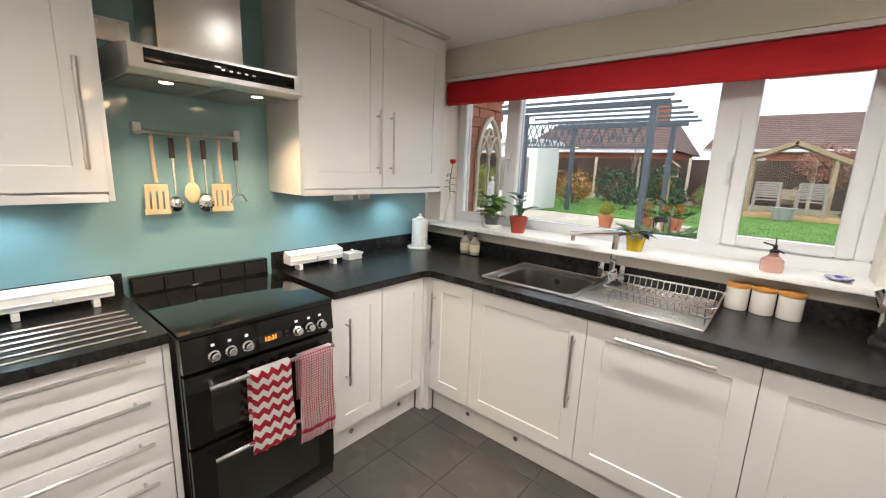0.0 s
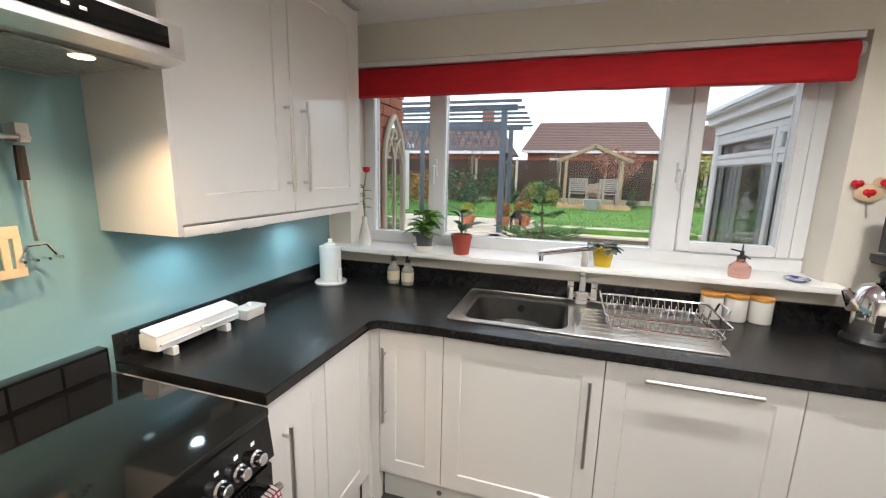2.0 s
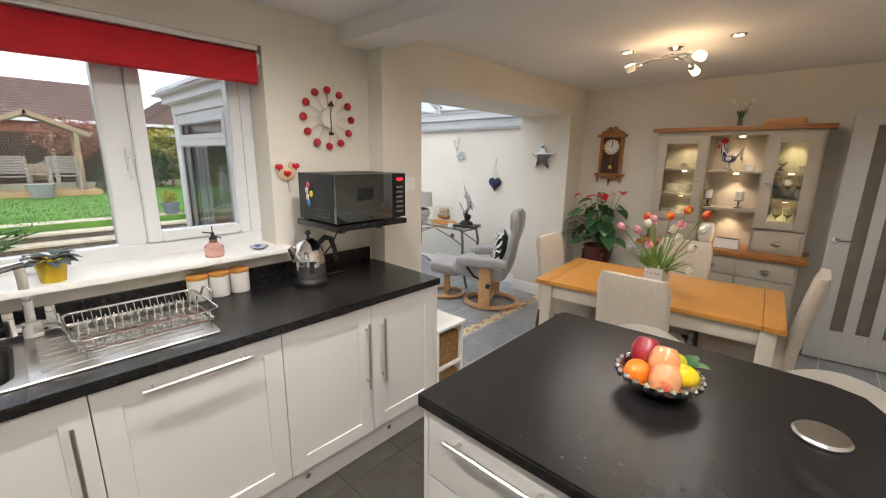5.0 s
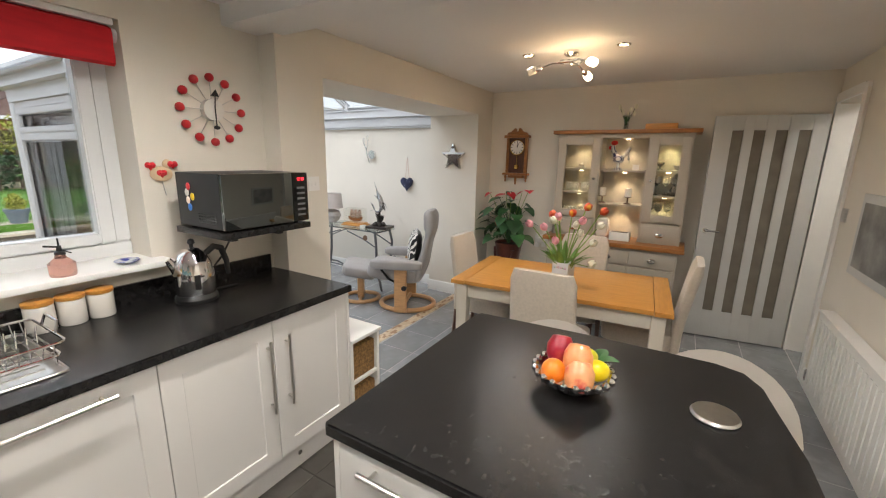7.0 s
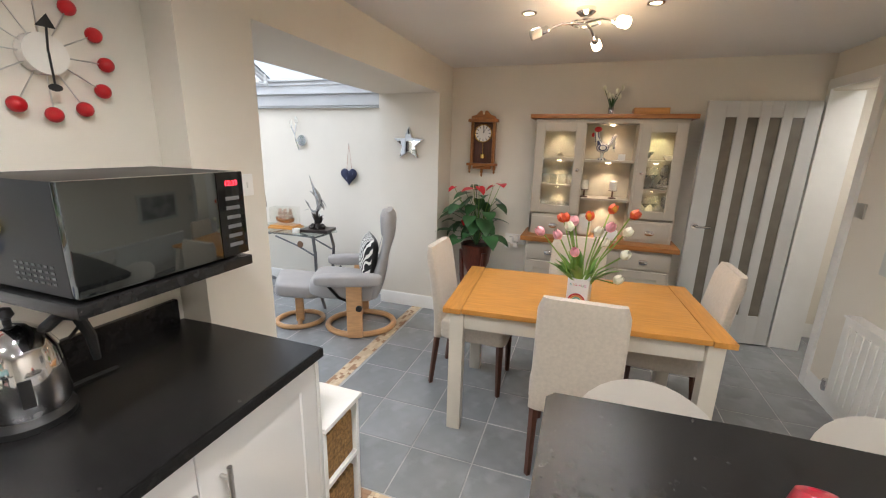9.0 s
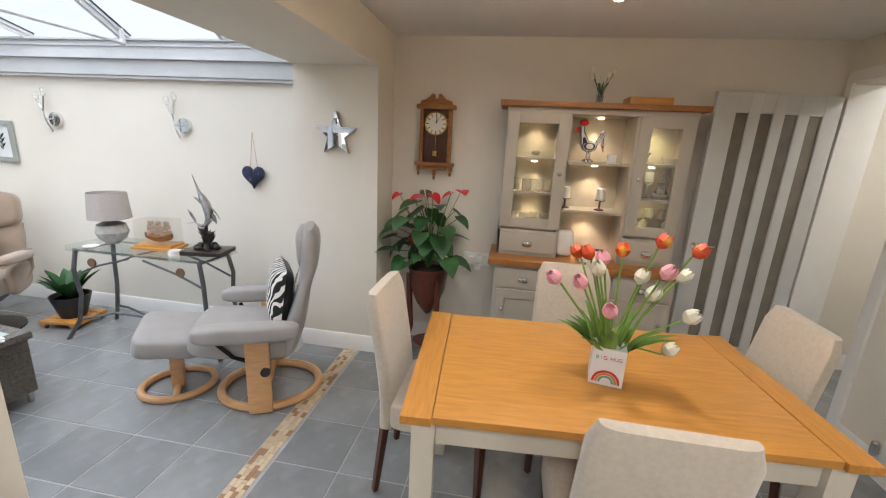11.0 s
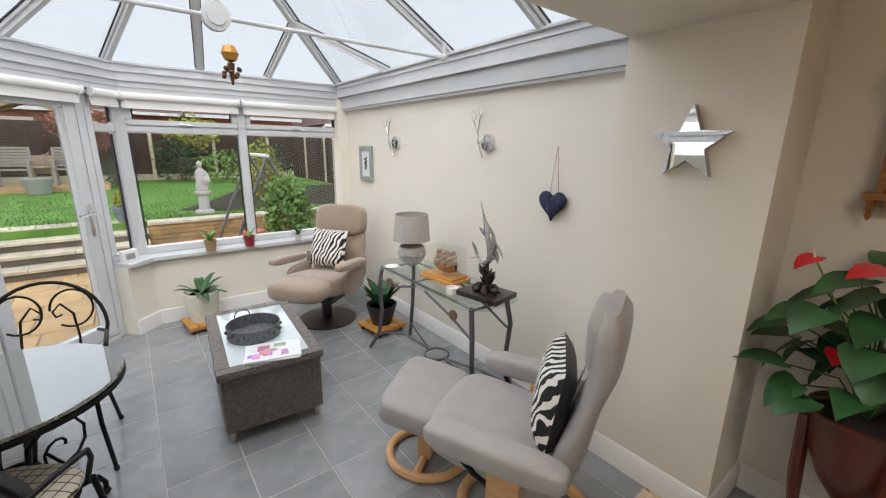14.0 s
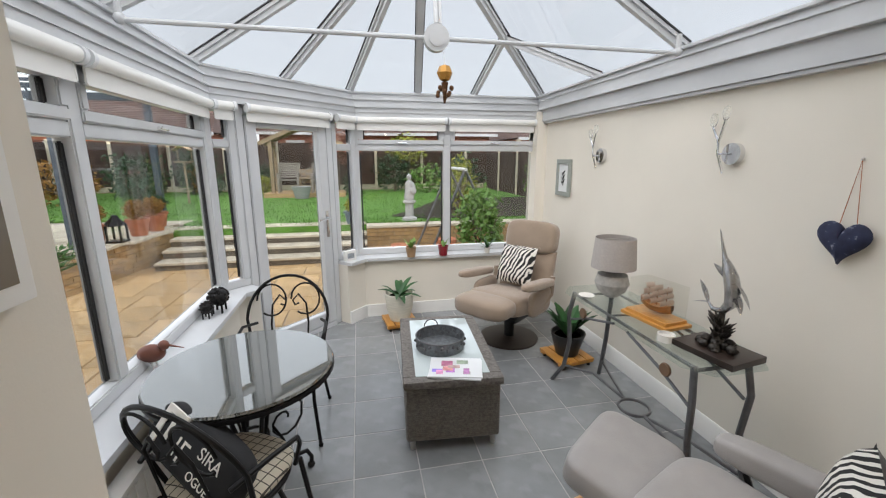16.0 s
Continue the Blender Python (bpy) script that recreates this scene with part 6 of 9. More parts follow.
def ring_base_recliner():
    c = thing("leather_recliner", 4.40, 0.99, 0, 24, "grey leather recliner on a beech ring base", "armchair")
    part("ring_base", tube(B(), [(0.25 * math.cos(a), 0.29 * math.sin(a), 0.024) for a in [math.tau * k / 32 for k in range(32)]], 0.026, 8, closed=True), BEECH, c)
    for s in (-1, 1):
        bm = obox(B(), (s * 0.27, 0.02, 0.25), (0.05, 0.13, 0.48), 0, 0, 0, 0.02)
        part("side_support", bm, BEECH, c)
        arm = merge(B(), soft(0.115, 0.54, 0.10, 0.5), Matrix.Translation((s * 0.305, 0.06, 0.53)))
        part("armrest", arm, LEATHER, c)
        part("arm_bracket", tube(B(), [(s * 0.29, 0.22, 0.47), (s * 0.25, 0.15, 0.36), (s * 0.24, -0.02, 0.28)], 0.012, 8), IRON, c)
        part("recline_knob", tube(B(), [(s * 0.25, -0.02, 0.28), (s * 0.31, -0.02, 0.28)], 0.026, 14), BLACKM, c)
    part("cross_beam", tube(B(), [(-0.27, 0.02, 0.04), (0.27, 0.02, 0.04)], 0.022, 8), BEECH, c)
    part("seat", merge(B(), soft(0.50, 0.58, 0.17, 0.42), pose(0, 0.12, 0.40, 6)), LEATHER, c)
    bm = B()
    n = 16
    rows = []
    for i in range(n + 1):
        f = i / n
        z = 0.33 + 0.73 * f
        y = -0.12 - 0.19 * f ** 0.9 + (0.05 * max(0, f - 0.7) / 0.3)
        w = 0.225 - 0.03 * f - (0.05 * max(0, (f - 0.9) / 0.1) ** 2)
        d = 0.05 + 0.010 * math.sin(f * 9) - 0.03 * max(0, (f - 0.9) / 0.1) ** 2
        sec = []
        for k in range(24):
            a = k * math.tau / 24
            cx, sy2 = math.cos(a), math.sin(a)
            sec.append(bm.verts.new((w * math.copysign(abs(cx) ** 0.45, cx), y + d * math.copysign(abs(sy2) ** 0.8, sy2), z)))
        rows.append(sec)
    for a, b in zip(rows, rows[1:]):
        for k in range(24):
            bm.faces.new((a[k], a[(k + 1) % 24], b[(k + 1) % 24], b[k]))
    bm.faces.new(rows[0][::-1])
    bm.faces.new(rows[-1])
    part("backrest", bm, LEATHER, c)
    part("headrest", merge(B(), soft(0.37, 0.095, 0.22, 0.5), pose(0, -0.235, 0.945, -2)), LEATHER, c)
    for sx_ in (-1, 1):
        part("seam", tube(B(), [(sx_ * 0.13, -0.075, 0.42), (sx_ * 0.13, -0.125, 0.55), (sx_ * 0.12, -0.19, 0.8)], 0.003, 5), LEATHER, c)
    o = thing("footstool", 4.26, 1.54, 0, 36, "grey leather footstool on a beech ring base", "footstool")
    part("ring_base", tube(B(), [(0.175 * math.cos(a), 0.20 * math.sin(a), 0.022) for a in [math.tau * k / 28 for k in range(28)]], 0.022, 8, closed=True), BEECH, o)
    part("post", obox(B(), (0, 0, 0.16), (0.11, 0.07, 0.28), 0, 0, 0, 0.018), BEECH, o)
    part("foot_bar", tube(B(), [(-0.175, 0, 0.03), (0.175, 0, 0.03)], 0.02, 8), BEECH, o)
    part("cushion", merge(B(), soft(0.49, 0.37, 0.13, 0.36), pose(0, 0, 0.365, 10)), LEATHER, o)


ring_base_recliner()


def zebra_cushion(x, y, z, rx, rz, size, back=None, label="zebra print cushion with black back"):
    c = thing("cushion", x, y, z, label=label, category="cushion", group="zebra cushions")
    c.matrix_basis = pose(x, y, z, rx, 0, rz)
    bm = B()
    n = 14
    for s in (1,):
        g = [[bm.verts.new(((i / n - 0.5) * size, (j / n - 0.5) * size, s * 0.075 * (max(0.0, (1 - (2 * i / n - 1) ** 4) * (1 - (2 * j / n - 1) ** 4)) ** 0.6))) for j in range(n + 1)] for i in range(n + 1)]
        for i in range(n):
            for j in range(n):
                bm.faces.new((g[i][j], g[i + 1][j], g[i + 1][j + 1], g[i][j + 1]))
    part("front", bm, ZEBRA, c)
    bm = B()
    g = [[bm.verts.new(((i / n - 0.5) * size, (j / n - 0.5) * size, -0.065 * (max(0.0, (1 - (2 * i / n - 1) ** 4) * (1 - (2 * j / n - 1) ** 4)) ** 0.6))) for j in range(n + 1)] for i in range(n + 1)]
    for i in range(n):
        for j in range(n):
            bm.faces.new((g[i][j], g[i][j + 1], g[i + 1][j + 1], g[i + 1][j]))
    part("back", bm, back or BLACKM, c)


zebra_cushion(4.43, 0.915, 0.655, 82, 36 + 180, 0.36)

# suede swivel recliner, facing the room
rc = thing("suede_recliner", 4.52, 3.52, 0, 128, "taupe suede swivel recliner on a dark disc base", "armchair")
part("disc_base", lathe(B(), ((0.0, 0.0), (0.26, 0.0), (0.26, 0.012), (0.06, 0.03), (0.0, 0.03)), 32), mat("dark_brown_metal", (0.035, 0.025, 0.02), 0.4, 0.3), rc)
part("column", tube(B(), [(0, 0, 0.02), (0, 0, 0.24)], 0.045, 14), BLACKM, rc)
part("mechanism", obox(B(), (0, 0, 0.24), (0.3, 0.3, 0.05), bevel=0.01), BLACKM, rc)
part("lever", tube(B(), [(0.2, -0.05, 0.25), (0.36, -0.08, 0.24)], [0.008, 0.014], 8), BLACKM, rc)
part("seat", merge(B(), soft(0.52, 0.62, 0.19, 0.45), pose(0, 0.06, 0.38, 8)), SUEDE, rc)
part("footrest_pad", merge(B(), soft(0.50, 0.30, 0.16, 0.55), pose(0, 0.40, 0.42, 0)), SUEDE, rc)
bm = B()
rows = []
for i in range(15):
    f = i / 14
    z, y = 0.36 + 0.40 * f, -0.24 - 0.12 * f
    w, d = 0.26 - 0.01 * f, 0.075 + 0.012 * math.sin(f * 12)
    rows.append([bm.verts.new((w * math.copysign(abs(math.cos(a)) ** 0.45, math.cos(a)), y + d * math.copysign(abs(math.sin(a)) ** 0.8, math.sin(a)), z)) for a in [k * math.tau / 24 for k in range(24)]])
for a, b in zip(rows, rows[1:]):
    for k in range(24):
        bm.faces.new((a[k], a[(k + 1) % 24], b[(k + 1) % 24], b[k]))
bm.faces.new(rows[0][::-1])
bm.faces.new(rows[-1])
part("backrest", bm, SUEDE, rc)
bm = merge(B(), soft(0.50, 0.19, 0.30, 0.5), pose(0, -0.36, 0.88, 10))
part("headrest", bm, SUEDE, rc)
for k in (-1, 0, 1):
    part("tuft_button", ball(B(), (0.13 * k, -0.255, 0.80), 0.012, 1, 0.5, 1), SUEDE, rc)
for s in (-1, 1):
    part("armrest", merge(B(), soft(0.10, 0.50, 0.07, 0.55), pose(s * 0.31, 0.08, 0.58, 6)), SUEDE, rc)
    part("arm_upright", tube(B(), [(s * 0.29, -0.22, 0.58), (s * 0.29, -0.2, 0.42), (s * 0.28, 0.0, 0.34)], 0.024, 8), SUEDE, rc)
    part("side_panel", merge(B(), soft(0.06, 0.36, 0.22, 0.5), Matrix.Translation((s * 0.275, -0.02, 0.40))), SUEDE, rc)
zebra_cushion(4.60, 3.60, 0.66, 68, 128 + 180, 0.34)

# wicker coffee table
cf = thing("wicker_coffee_table", 3.735, 2.64, 0, -4.5, "grey woven wicker coffee table with inset glass top", "coffee table")
cf.scale = (1.14, 1.0, 1.0)
part("body", cbox(-0.225, 0.225, -0.43, 0.43, 0.065, 0.40, 0.012), WICKER, cf)
bm = B()
for x0, x1, y0, y1 in ((-0.24, 0.24, 0.385, 0.45), (-0.24, 0.24, -0.45, -0.385), (-0.24, -0.175, -0.385, 0.385), (0.175, 0.24, -0.385, 0.385)):
    box(bm, x0, x1, y0, y1, 0.39, 0.435, 0.014)
part("rim", bm, WICKER, cf)
bm = B()
for j in range(26):
    z = 0.075 + j * 0.0122
    tube(bm, rr(-0.226, 0.226, -0.431, 0.431, 0.02, z, 3), 0.0046, 5, closed=True)
part("weave_band", bm, WICKER, cf)
part("glass_top", cbox(-0.18, 0.18, -0.39, 0.39, 0.428, 0.436, 0.001), mat("pale_table_glass", (0.5, 0.56, 0.56), 0.05, vary=0.02, coat=0.8), cf, "pale glass inset")
for x in (-0.2, 0.2):
    for y in (-0.40, 0.40):
        part("foot", tube(B(), [(x, y, 0), (x, y, 0.07)], [0.012, 0.017], 10), STEEL, cf)
ty = thing("metal_tray", 3.70, 2.60, 0.437, label="round dark pierced metal tray with ring handle", category="tray")
bm = lathe(B(), ((0.0, 0.0), (0.15, 0.0), (0.152, 0.075), (0.148, 0.075), (0.146, 0.006), (0.0, 0.006)), 36)
part("tray_body", bm, mat("dark_tin", (0.17, 0.18, 0.19), 0.45, 0.6, vary=0.3, scale=40), ty)
part("rim_wire", tube(B(), arc((0, 0, 0.076), 0.151, 0, 350, 36, "xy"), 0.004, 6, closed=True), GREYIRON, ty)
bm = B()
for k in range(26):
    a = math.tau * k / 26
    ball(bm, (0.152 * math.cos(a), 0.152 * math.sin(a), 0.035 + 0.018 * (k % 2)), 0.012, 1, 1, 1, 6)
part("embossed_flowers", bm, GREYIRON, ty)
part("handle", tube(B(), arc((-0.03, 0.15, 0.075), 0.045, 0, 180, 10, "xz"), 0.004, 6), GREYIRON, ty)
solo("magazine", cbox(-0.11, 0.11, -0.145, 0.145, 0, 0.008, 0.002), PVC, "glossy magazine with colourful cover on table", "magazine", "magazines").matrix_basis = pose(3.73, 2.30, 0.4365, 0, 0, 72)
mg = thing("magazine", 3.73, 2.30, 0.445, 76, "glossy magazine with pink and blue cover pictures", "magazine", "magazines")
part("page_block", cbox(-0.105, 0.105, -0.145, 0.145, 0, 0.006, 0.001), PVC, mg)
rnd = random.Random(8)
for k in range(9):
    a, b = rnd.uniform(-0.09, 0.05), rnd.uniform(-0.13, 0.08)
    part("cover_block", cbox(a, a + rnd.uniform(0.03, 0.06), b, b + rnd.uniform(0.03, 0.07), 0.0062 + k * 0.0002, 0.0065 + k * 0.0002), mat("cover_ink_%d" % k, (rnd.uniform(0.2, 0.7), rnd.uniform(0.1, 0.4), rnd.uniform(0.2, 0.6)), 0.3, vary=0.4, scale=30), mg)

# glass console table on iron legs
gt = thing("console_table", 4.77, 2.14, 0, label="glass-topped console table on curved grey iron legs", category="console table")
part("glass_top", prism(B(), ((-0.21, -0.50), (-0.13, -0.60), (0.13, -0.60), (0.21, -0.50), (0.21, 0.50), (0.13, 0.60), (-0.13, 0.60), (-0.21, 0.50)), 0.713, 0.725, 0.002), TABGLASS, gt, "clear greenish glass").visible_shadow = False
for sx_ in (-1, 1):
    for sy_ in (-1, 1):
        part("leg", tube(B(), [(sx_ * 0.14, sy_ * 0.50, 0.712), (sx_ * 0.155, sy_ * 0.53, 0.55), (sx_ * 0.14, sy_ * 0.52, 0.35), (sx_ * 0.15, sy_ * 0.56, 0.15), (sx_ * 0.19, sy_ * 0.64, 0.0)], 0.015, 8), GREYIRON, gt)
for sx_ in (-1, 1):
    part("top_rail", tube(B(), [(sx_ * 0.14, -0.50, 0.703), (sx_ * 0.14, 0.50, 0.703)], 0.009, 8), GREYIRON, gt)
    for sy_ in (-1, 1):
        part("brace", tube(B(), [(sx_ * 0.145, sy_ * 0.51, 0.52), (sx_ * 0.145, sy_ * 0.32, 0.60), (sx_ * 0.145, 0.06 * sy_, 0.675)], 0.008, 6), GREYIRON, gt)
for sy_ in (-1, 1):
    part("end_rail", tube(B(), [(-0.14, sy_ * 0.50, 0.69), (0.14, sy_ * 0.50, 0.69)], 0.009, 8), GREYIRON, gt)
    part("rosette", lathe(B(), ((0.0, -0.008), (0.03, -0.008), (0.034, 0.0), (0.03, 0.008), (0.0, 0.008)), 18), mat("brown_rosette_%d" % (sy_ + 1), (0.16, 0.09, 0.05), 0.6), gt).matrix_basis = pose(-0.155, sy_ * 0.36, 0.62, 0, 90, 0)
    part("stretcher", tube(B(), [(-0.15, sy_ * 0.56, 0.15), (-0.05, sy_ * 0.35, 0.19), (0.0, sy_ * 0.085, 0.16)], 0.009, 6), GREYIRON, gt)
    part("stretcher", tube(B(), [(0.15, sy_ * 0.56, 0.15), (0.06, sy_ * 0.35, 0.19), (0.0, sy_ * 0.085, 0.16)], 0.009, 6), GREYIRON, gt)
part("centre_ring", tube(B(), arc((0, 0, 0.16), 0.085, 0, 345, 24, "xy"), 0.009, 6, closed=True), GREYIRON, gt)
GT = 0.7255
tl = thing("table_lamp", 4.80, 2.50, GT, label="table lamp with grey stone ball base and drum shade", category="lamp")
part("base", lathe(B(), ((0.0, 0.0), (0.04, 0.0), (0.085, 0.04), (0.105, 0.09), (0.09, 0.145), (0.03, 0.175), (0.012, 0.18), (0.012, 0.21)), 28), mat("grey_stoneware", (0.46, 0.44, 0.41), 0.7, vary=0.2, scale=30, bump=0.3, bump_scale=80), tl)
part("shade", lathe(B(), ((0.135, 0.19), (0.12, 0.38), (0.118, 0.38), (0.133, 0.19)), 32), mat("grey_linen_shade", (0.44, 0.40, 0.37), 0.9, vary=0.06, scale=80, bump=0.2, bump_scale=400), tl)
part("shade_frame", tube(B(), [(-0.12, 0, 0.375), (0.12, 0, 0.375)], 0.002, 5), STEEL, tl)
sh = thing("ship_model_case", 4.80, 2.10, GT, 8, "model galleon in a clear case on a wooden base", "model ship")
part("plinth", cbox(-0.09, 0.09, -0.155, 0.155, 0, 0.018, 0.004), OAK, sh)
part("inner_plinth", cbox(-0.075, 0.075, -0.135, 0.135, 0.018, 0.036, 0.004), OAKX, sh)
part("case", cbox(-0.07, 0.07, -0.13, 0.13, 0.037, 0.215, 0.001), CABGLASS, sh, smooth=False).visible_shadow = False
bm = B()
rows = []
for i in range(9):
    f = i / 8
    w = 0.036 * math.sin(math.pi * min(0.97, 0.12 + f * 0.8))
    rows.append([bm.verts.new((s * w * k_, -0.10 + 0.20 * f, 0.045 + h * 1.4 + 0.025 * (2 * f - 1) ** 2)) for s, k_, h in ((-1, 1, 0.03), (-1, 0.8, 0.01), (0, 0, 0.0), (1, 0.8, 0.01), (1, 1, 0.03))])
for a, b in zip(rows, rows[1:]):
    for k in range(4):
        bm.faces.new((a[k], a[k + 1], b[k + 1], b[k]))
    bm.faces.new((a[0], b[0], b[4], a[4]))
part("hull", bm, OAKMID, sh)
for k, y in enumerate((-0.06, 0.0, 0.055)):
    mast = part("mast", tube(B(), [(0, y, 0.07), (0, y, 0.205 - 0.015 * k)], 0.0028, 5), OAKMID, sh)
    for z, w in ((0.098, 0.05), (0.135, 0.042), (0.168, 0.03)):
        bm = B()
        q = [[bm.verts.new((w * (i / 4 - 0.5) * 2, y - 0.008 * math.sin(math.pi * j / 3), z + j * 0.010)) for j in range(4)] for i in range(5)]
        for a, b in zip(q, q[1:]):
            for j in range(3):
                bm.faces.new((a[j], a[j + 1], b[j + 1], b[j]))
        part("sail", bm, mat("sail_%d_%d" % (k, int(z * 1000)), (0.6, 0.47, 0.38), 0.9), mast)
mr = thing("marlin_sculpture", 4.80, 1.70, GT, 10, "silver leaping marlin sculpture on a dark wooden base", "sculpture")
mr.scale = (0.84, 0.84, 0.84)
part("plinth", cbox(-0.13, 0.13, -0.17, 0.17, 0, 0.035, 0.006), mat("ebonised_wood", (0.02, 0.012, 0.009), 0.3, vary=0.3, scale=12), mr)
BRONZE = mat("dark_bronze_coral", (0.07, 0.062, 0.055), 0.3, 0.9, vary=0.4, scale=40, bump=0.5, bump_scale=80)
bm = B()
rnd = random.Random(4)
for _ in range(46):
    a, r = rnd.uniform(0, math.tau), rnd.uniform(0.0, 0.085)
    ball(bm, (r * math.cos(a) * 0.8, r * math.sin(a) * 1.15, 0.035 + rnd.uniform(0, 0.10) * (1 - r / 0.1)), rnd.uniform(0.014, 0.026), 1, 1.2, rnd.uniform(0.5, 1.2), 7)
for _ in range(24):
    a = rnd.uniform(0, math.tau)
    z = rnd.uniform(0.09, 0.19)
    tube(bm, [(0.01 * math.cos(a), 0.012 * math.sin(a), z), (0.035 * math.cos(a), 0.045 * math.sin(a), z + 0.02), (0.05 * math.cos(a), 0.07 * math.sin(a), z + 0.045)], [0.010, 0.008, 0.002], 6)
tube(bm, [(0, 0, 0.06), (0, 0.01, 0.16), (0, 0.0, 0.25)], [0.03, 0.024, 0.012], 8)
part("coral_base", bm, BRONZE, mr, "dark bronze coral and shells")
bm = B()
tube(bm, [(0.0, 0.085, 0.265), (0.0, 0.055, 0.235), (0.0, 0.005, 0.24), (0.0, -0.03, 0.29), (0.0, -0.032, 0.36), (0.0, -0.012, 0.43), (0.0, 0.012, 0.48), (0.0, 0.035, 0.525), (0.0, 0.058, 0.60), (0.0, 0.078, 0.665)], [0.006, 0.012, 0.02, 0.03, 0.037, 0.035, 0.026, 0.012, 0.006, 0.002], 12)
part("fish_body", bm, PEWTER, mr, "polished silver marlin")
for p, d, l, w in (((0, -0.045, 0.40), (0.15, -0.55, -0.85), 0.13, 0.045), ((0, -0.05, 0.35), (-0.25, -0.5, -0.8), 0.10, 0.04), ((0, 0.025, 0.42), (0, 0.5, 0.55), 0.09, 0.05), ((0, 0.085, 0.26), (0.1, 0.5, 0.85), 0.14, 0.035), ((0, 0.085, 0.262), (-0.1, 0.9, -0.15), 0.08, 0.03)):
    part("fin", leaf_blade(B(), p, d, l, w, 0.08), PEWTER, mr)
turned("candle_tin", 4.67, 1.86, GT, ((0.0, 0), (0.04, 0.0), (0.04, 0.035), (0.037, 0.035), (0.036, 0.02), (0.0, 0.02)), CERAM, "small round white candle tin on glass table", "candle")
turned("shell_dish", 4.63, 2.50, GT, ((0.0, 0), (0.02, 0.0), (0.05, 0.018), (0.048, 0.02), (0.0, 0.006)), CERAM, "small pale shell dish on glass table", "dish")

# pot plants on trolleys
for x, y, prof, pm, label, seed in ((3.58, 4.0, ((0.0, 0.0), (0.095, 0.0), (0.128, 0.13), (0.138, 0.265), (0.13, 0.27), (0.126, 0.23), (0.0, 0.23)), mat("ribbed_cream_pot", (0.68, 0.65, 0.55), 0.55, vary=0.08, scale=14, stretch=(1, 1, 6), bump=0.4, bump_scale=20), "cream ribbed pot with strappy green plant", 1), (4.82, 3.02, ((0.0, 0.0), (0.085, 0.0), (0.13, 0.16), (0.135, 0.18), (0.125, 0.18), (0.115, 0.15), (0.0, 0.15)), BLACKM, "black plastic pot with broad-leaved green plant", 2)):
    tr = thing("plant_trolley", x, y, 0, 8, "square slatted wooden plant trolley on castors", "plant trolley", "plant trolleys")
    for k in range(4):
        part("slat", cbox(-0.15 + k * 0.077, -0.15 + k * 0.077 + 0.068, -0.15, 0.15, 0.045, 0.065, 0.003), OAK, tr)
    for a in (-0.12, 0.12):
        part("batten", cbox(-0.15, 0.15, a - 0.02, a + 0.02, 0.028, 0.045), OAKX, tr)
        for b in (-0.12, 0.12):
            part("castor", lathe(B(), ((0.014, 0.0), (0.016, 0.014), (0.014, 0.028)), 10, (b, a, 0)), BLACKM, tr)
    pp_ = thing("house_plant", x, y, 0.0655, label=label, category="plant")
    part("pot", lathe(B(), prof, 28), pm, pp_)
    part("soil", lathe(B(), ((0.0, prof[-1][1] + 0.004), (0.10, prof[-1][1] + 0.004)), 18), SOIL, pp_)
    rnd = random.Random(seed)
    for k in range(13 if seed == 1 else 26):
        a = rnd.uniform(0, math.tau)
        up = rnd.uniform(0.5, 1.5) if seed == 1 else rnd.uniform(0.8, 3.0)
        part("leaf", leaf_blade(B(), (0.02 * math.cos(a), 0.02 * math.sin(a), prof[-1][1]), (math.cos(a), math.sin(a), up), rnd.uniform(0.24, 0.36) if seed == 1 else rnd.uniform(0.2, 0.34), 0.055 if seed == 1 else 0.085, 0.38 if seed == 1 else 0.2, 5), LEAF, pp_)

# bistro set
bt = thing("bistro_table", 2.73, 2.03, 0, label="round grey granite bistro table on black iron legs", category="table")
GRAN = mat("grey_granite", (0.075, 0.08, 0.075), 0.05, vary=0.5, scale=110, second=(0.22, 0.215, 0.19), second_at=0.58, second_scale=150, coat=1.0)
GRAN.node_tree.nodes["Principled BSDF"].inputs["Coat Roughness"].default_value = 0.015
GRAN.node_tree.nodes["Principled BSDF"].inputs["Coat IOR"].default_value = 2.4
part("granite_top", lathe(B(), ((0.0, 0.70), (0.362, 0.70), (0.368, 0.71), (0.364, 0.72), (0.0, 0.72)), 56), GRAN, bt)
part("iron_rim", lathe(B(), ((0.36, 0.682), (0.372, 0.685), (0.372, 0.70), (0.36, 0.70)), 48), IRON, bt)
for k in range(4):
    a = radians(45 + 90 * k)
    ca, sa = math.cos(a), math.sin(a)
    part("leg", tube(B(), [(r * ca, r * sa, z) for r, z in ((0.30, 0.685), (0.20, 0.62), (0.09, 0.50), (0.06, 0.36), (0.10, 0.22), (0.20, 0.13), (0.27, 0.11), (0.295, 0.06), (0.29, 0.0))], 0.011, 8), IRON, bt)
    part("foot", ball(B(), (0.29 * ca, 0.29 * sa, 0.016), 0.02, 1, 1, 0.8, 8), IRON, bt)
    part("scroll", tube(B(), [(ca * (0.16 + r * math.cos(t)), sa * (0.16 + r * math.cos(t)), 0.36 + r * math.sin(t)) for r, t in [(0.02 + 0.008 * i, i * 0.6) for i in range(14)]], 0.006, 6), IRON, bt)
part("collar", tube(B(), arc((0, 0, 0.37), 0.065, 0, 345, 18, "xy"), 0.008, 6, closed=True), IRON, bt)


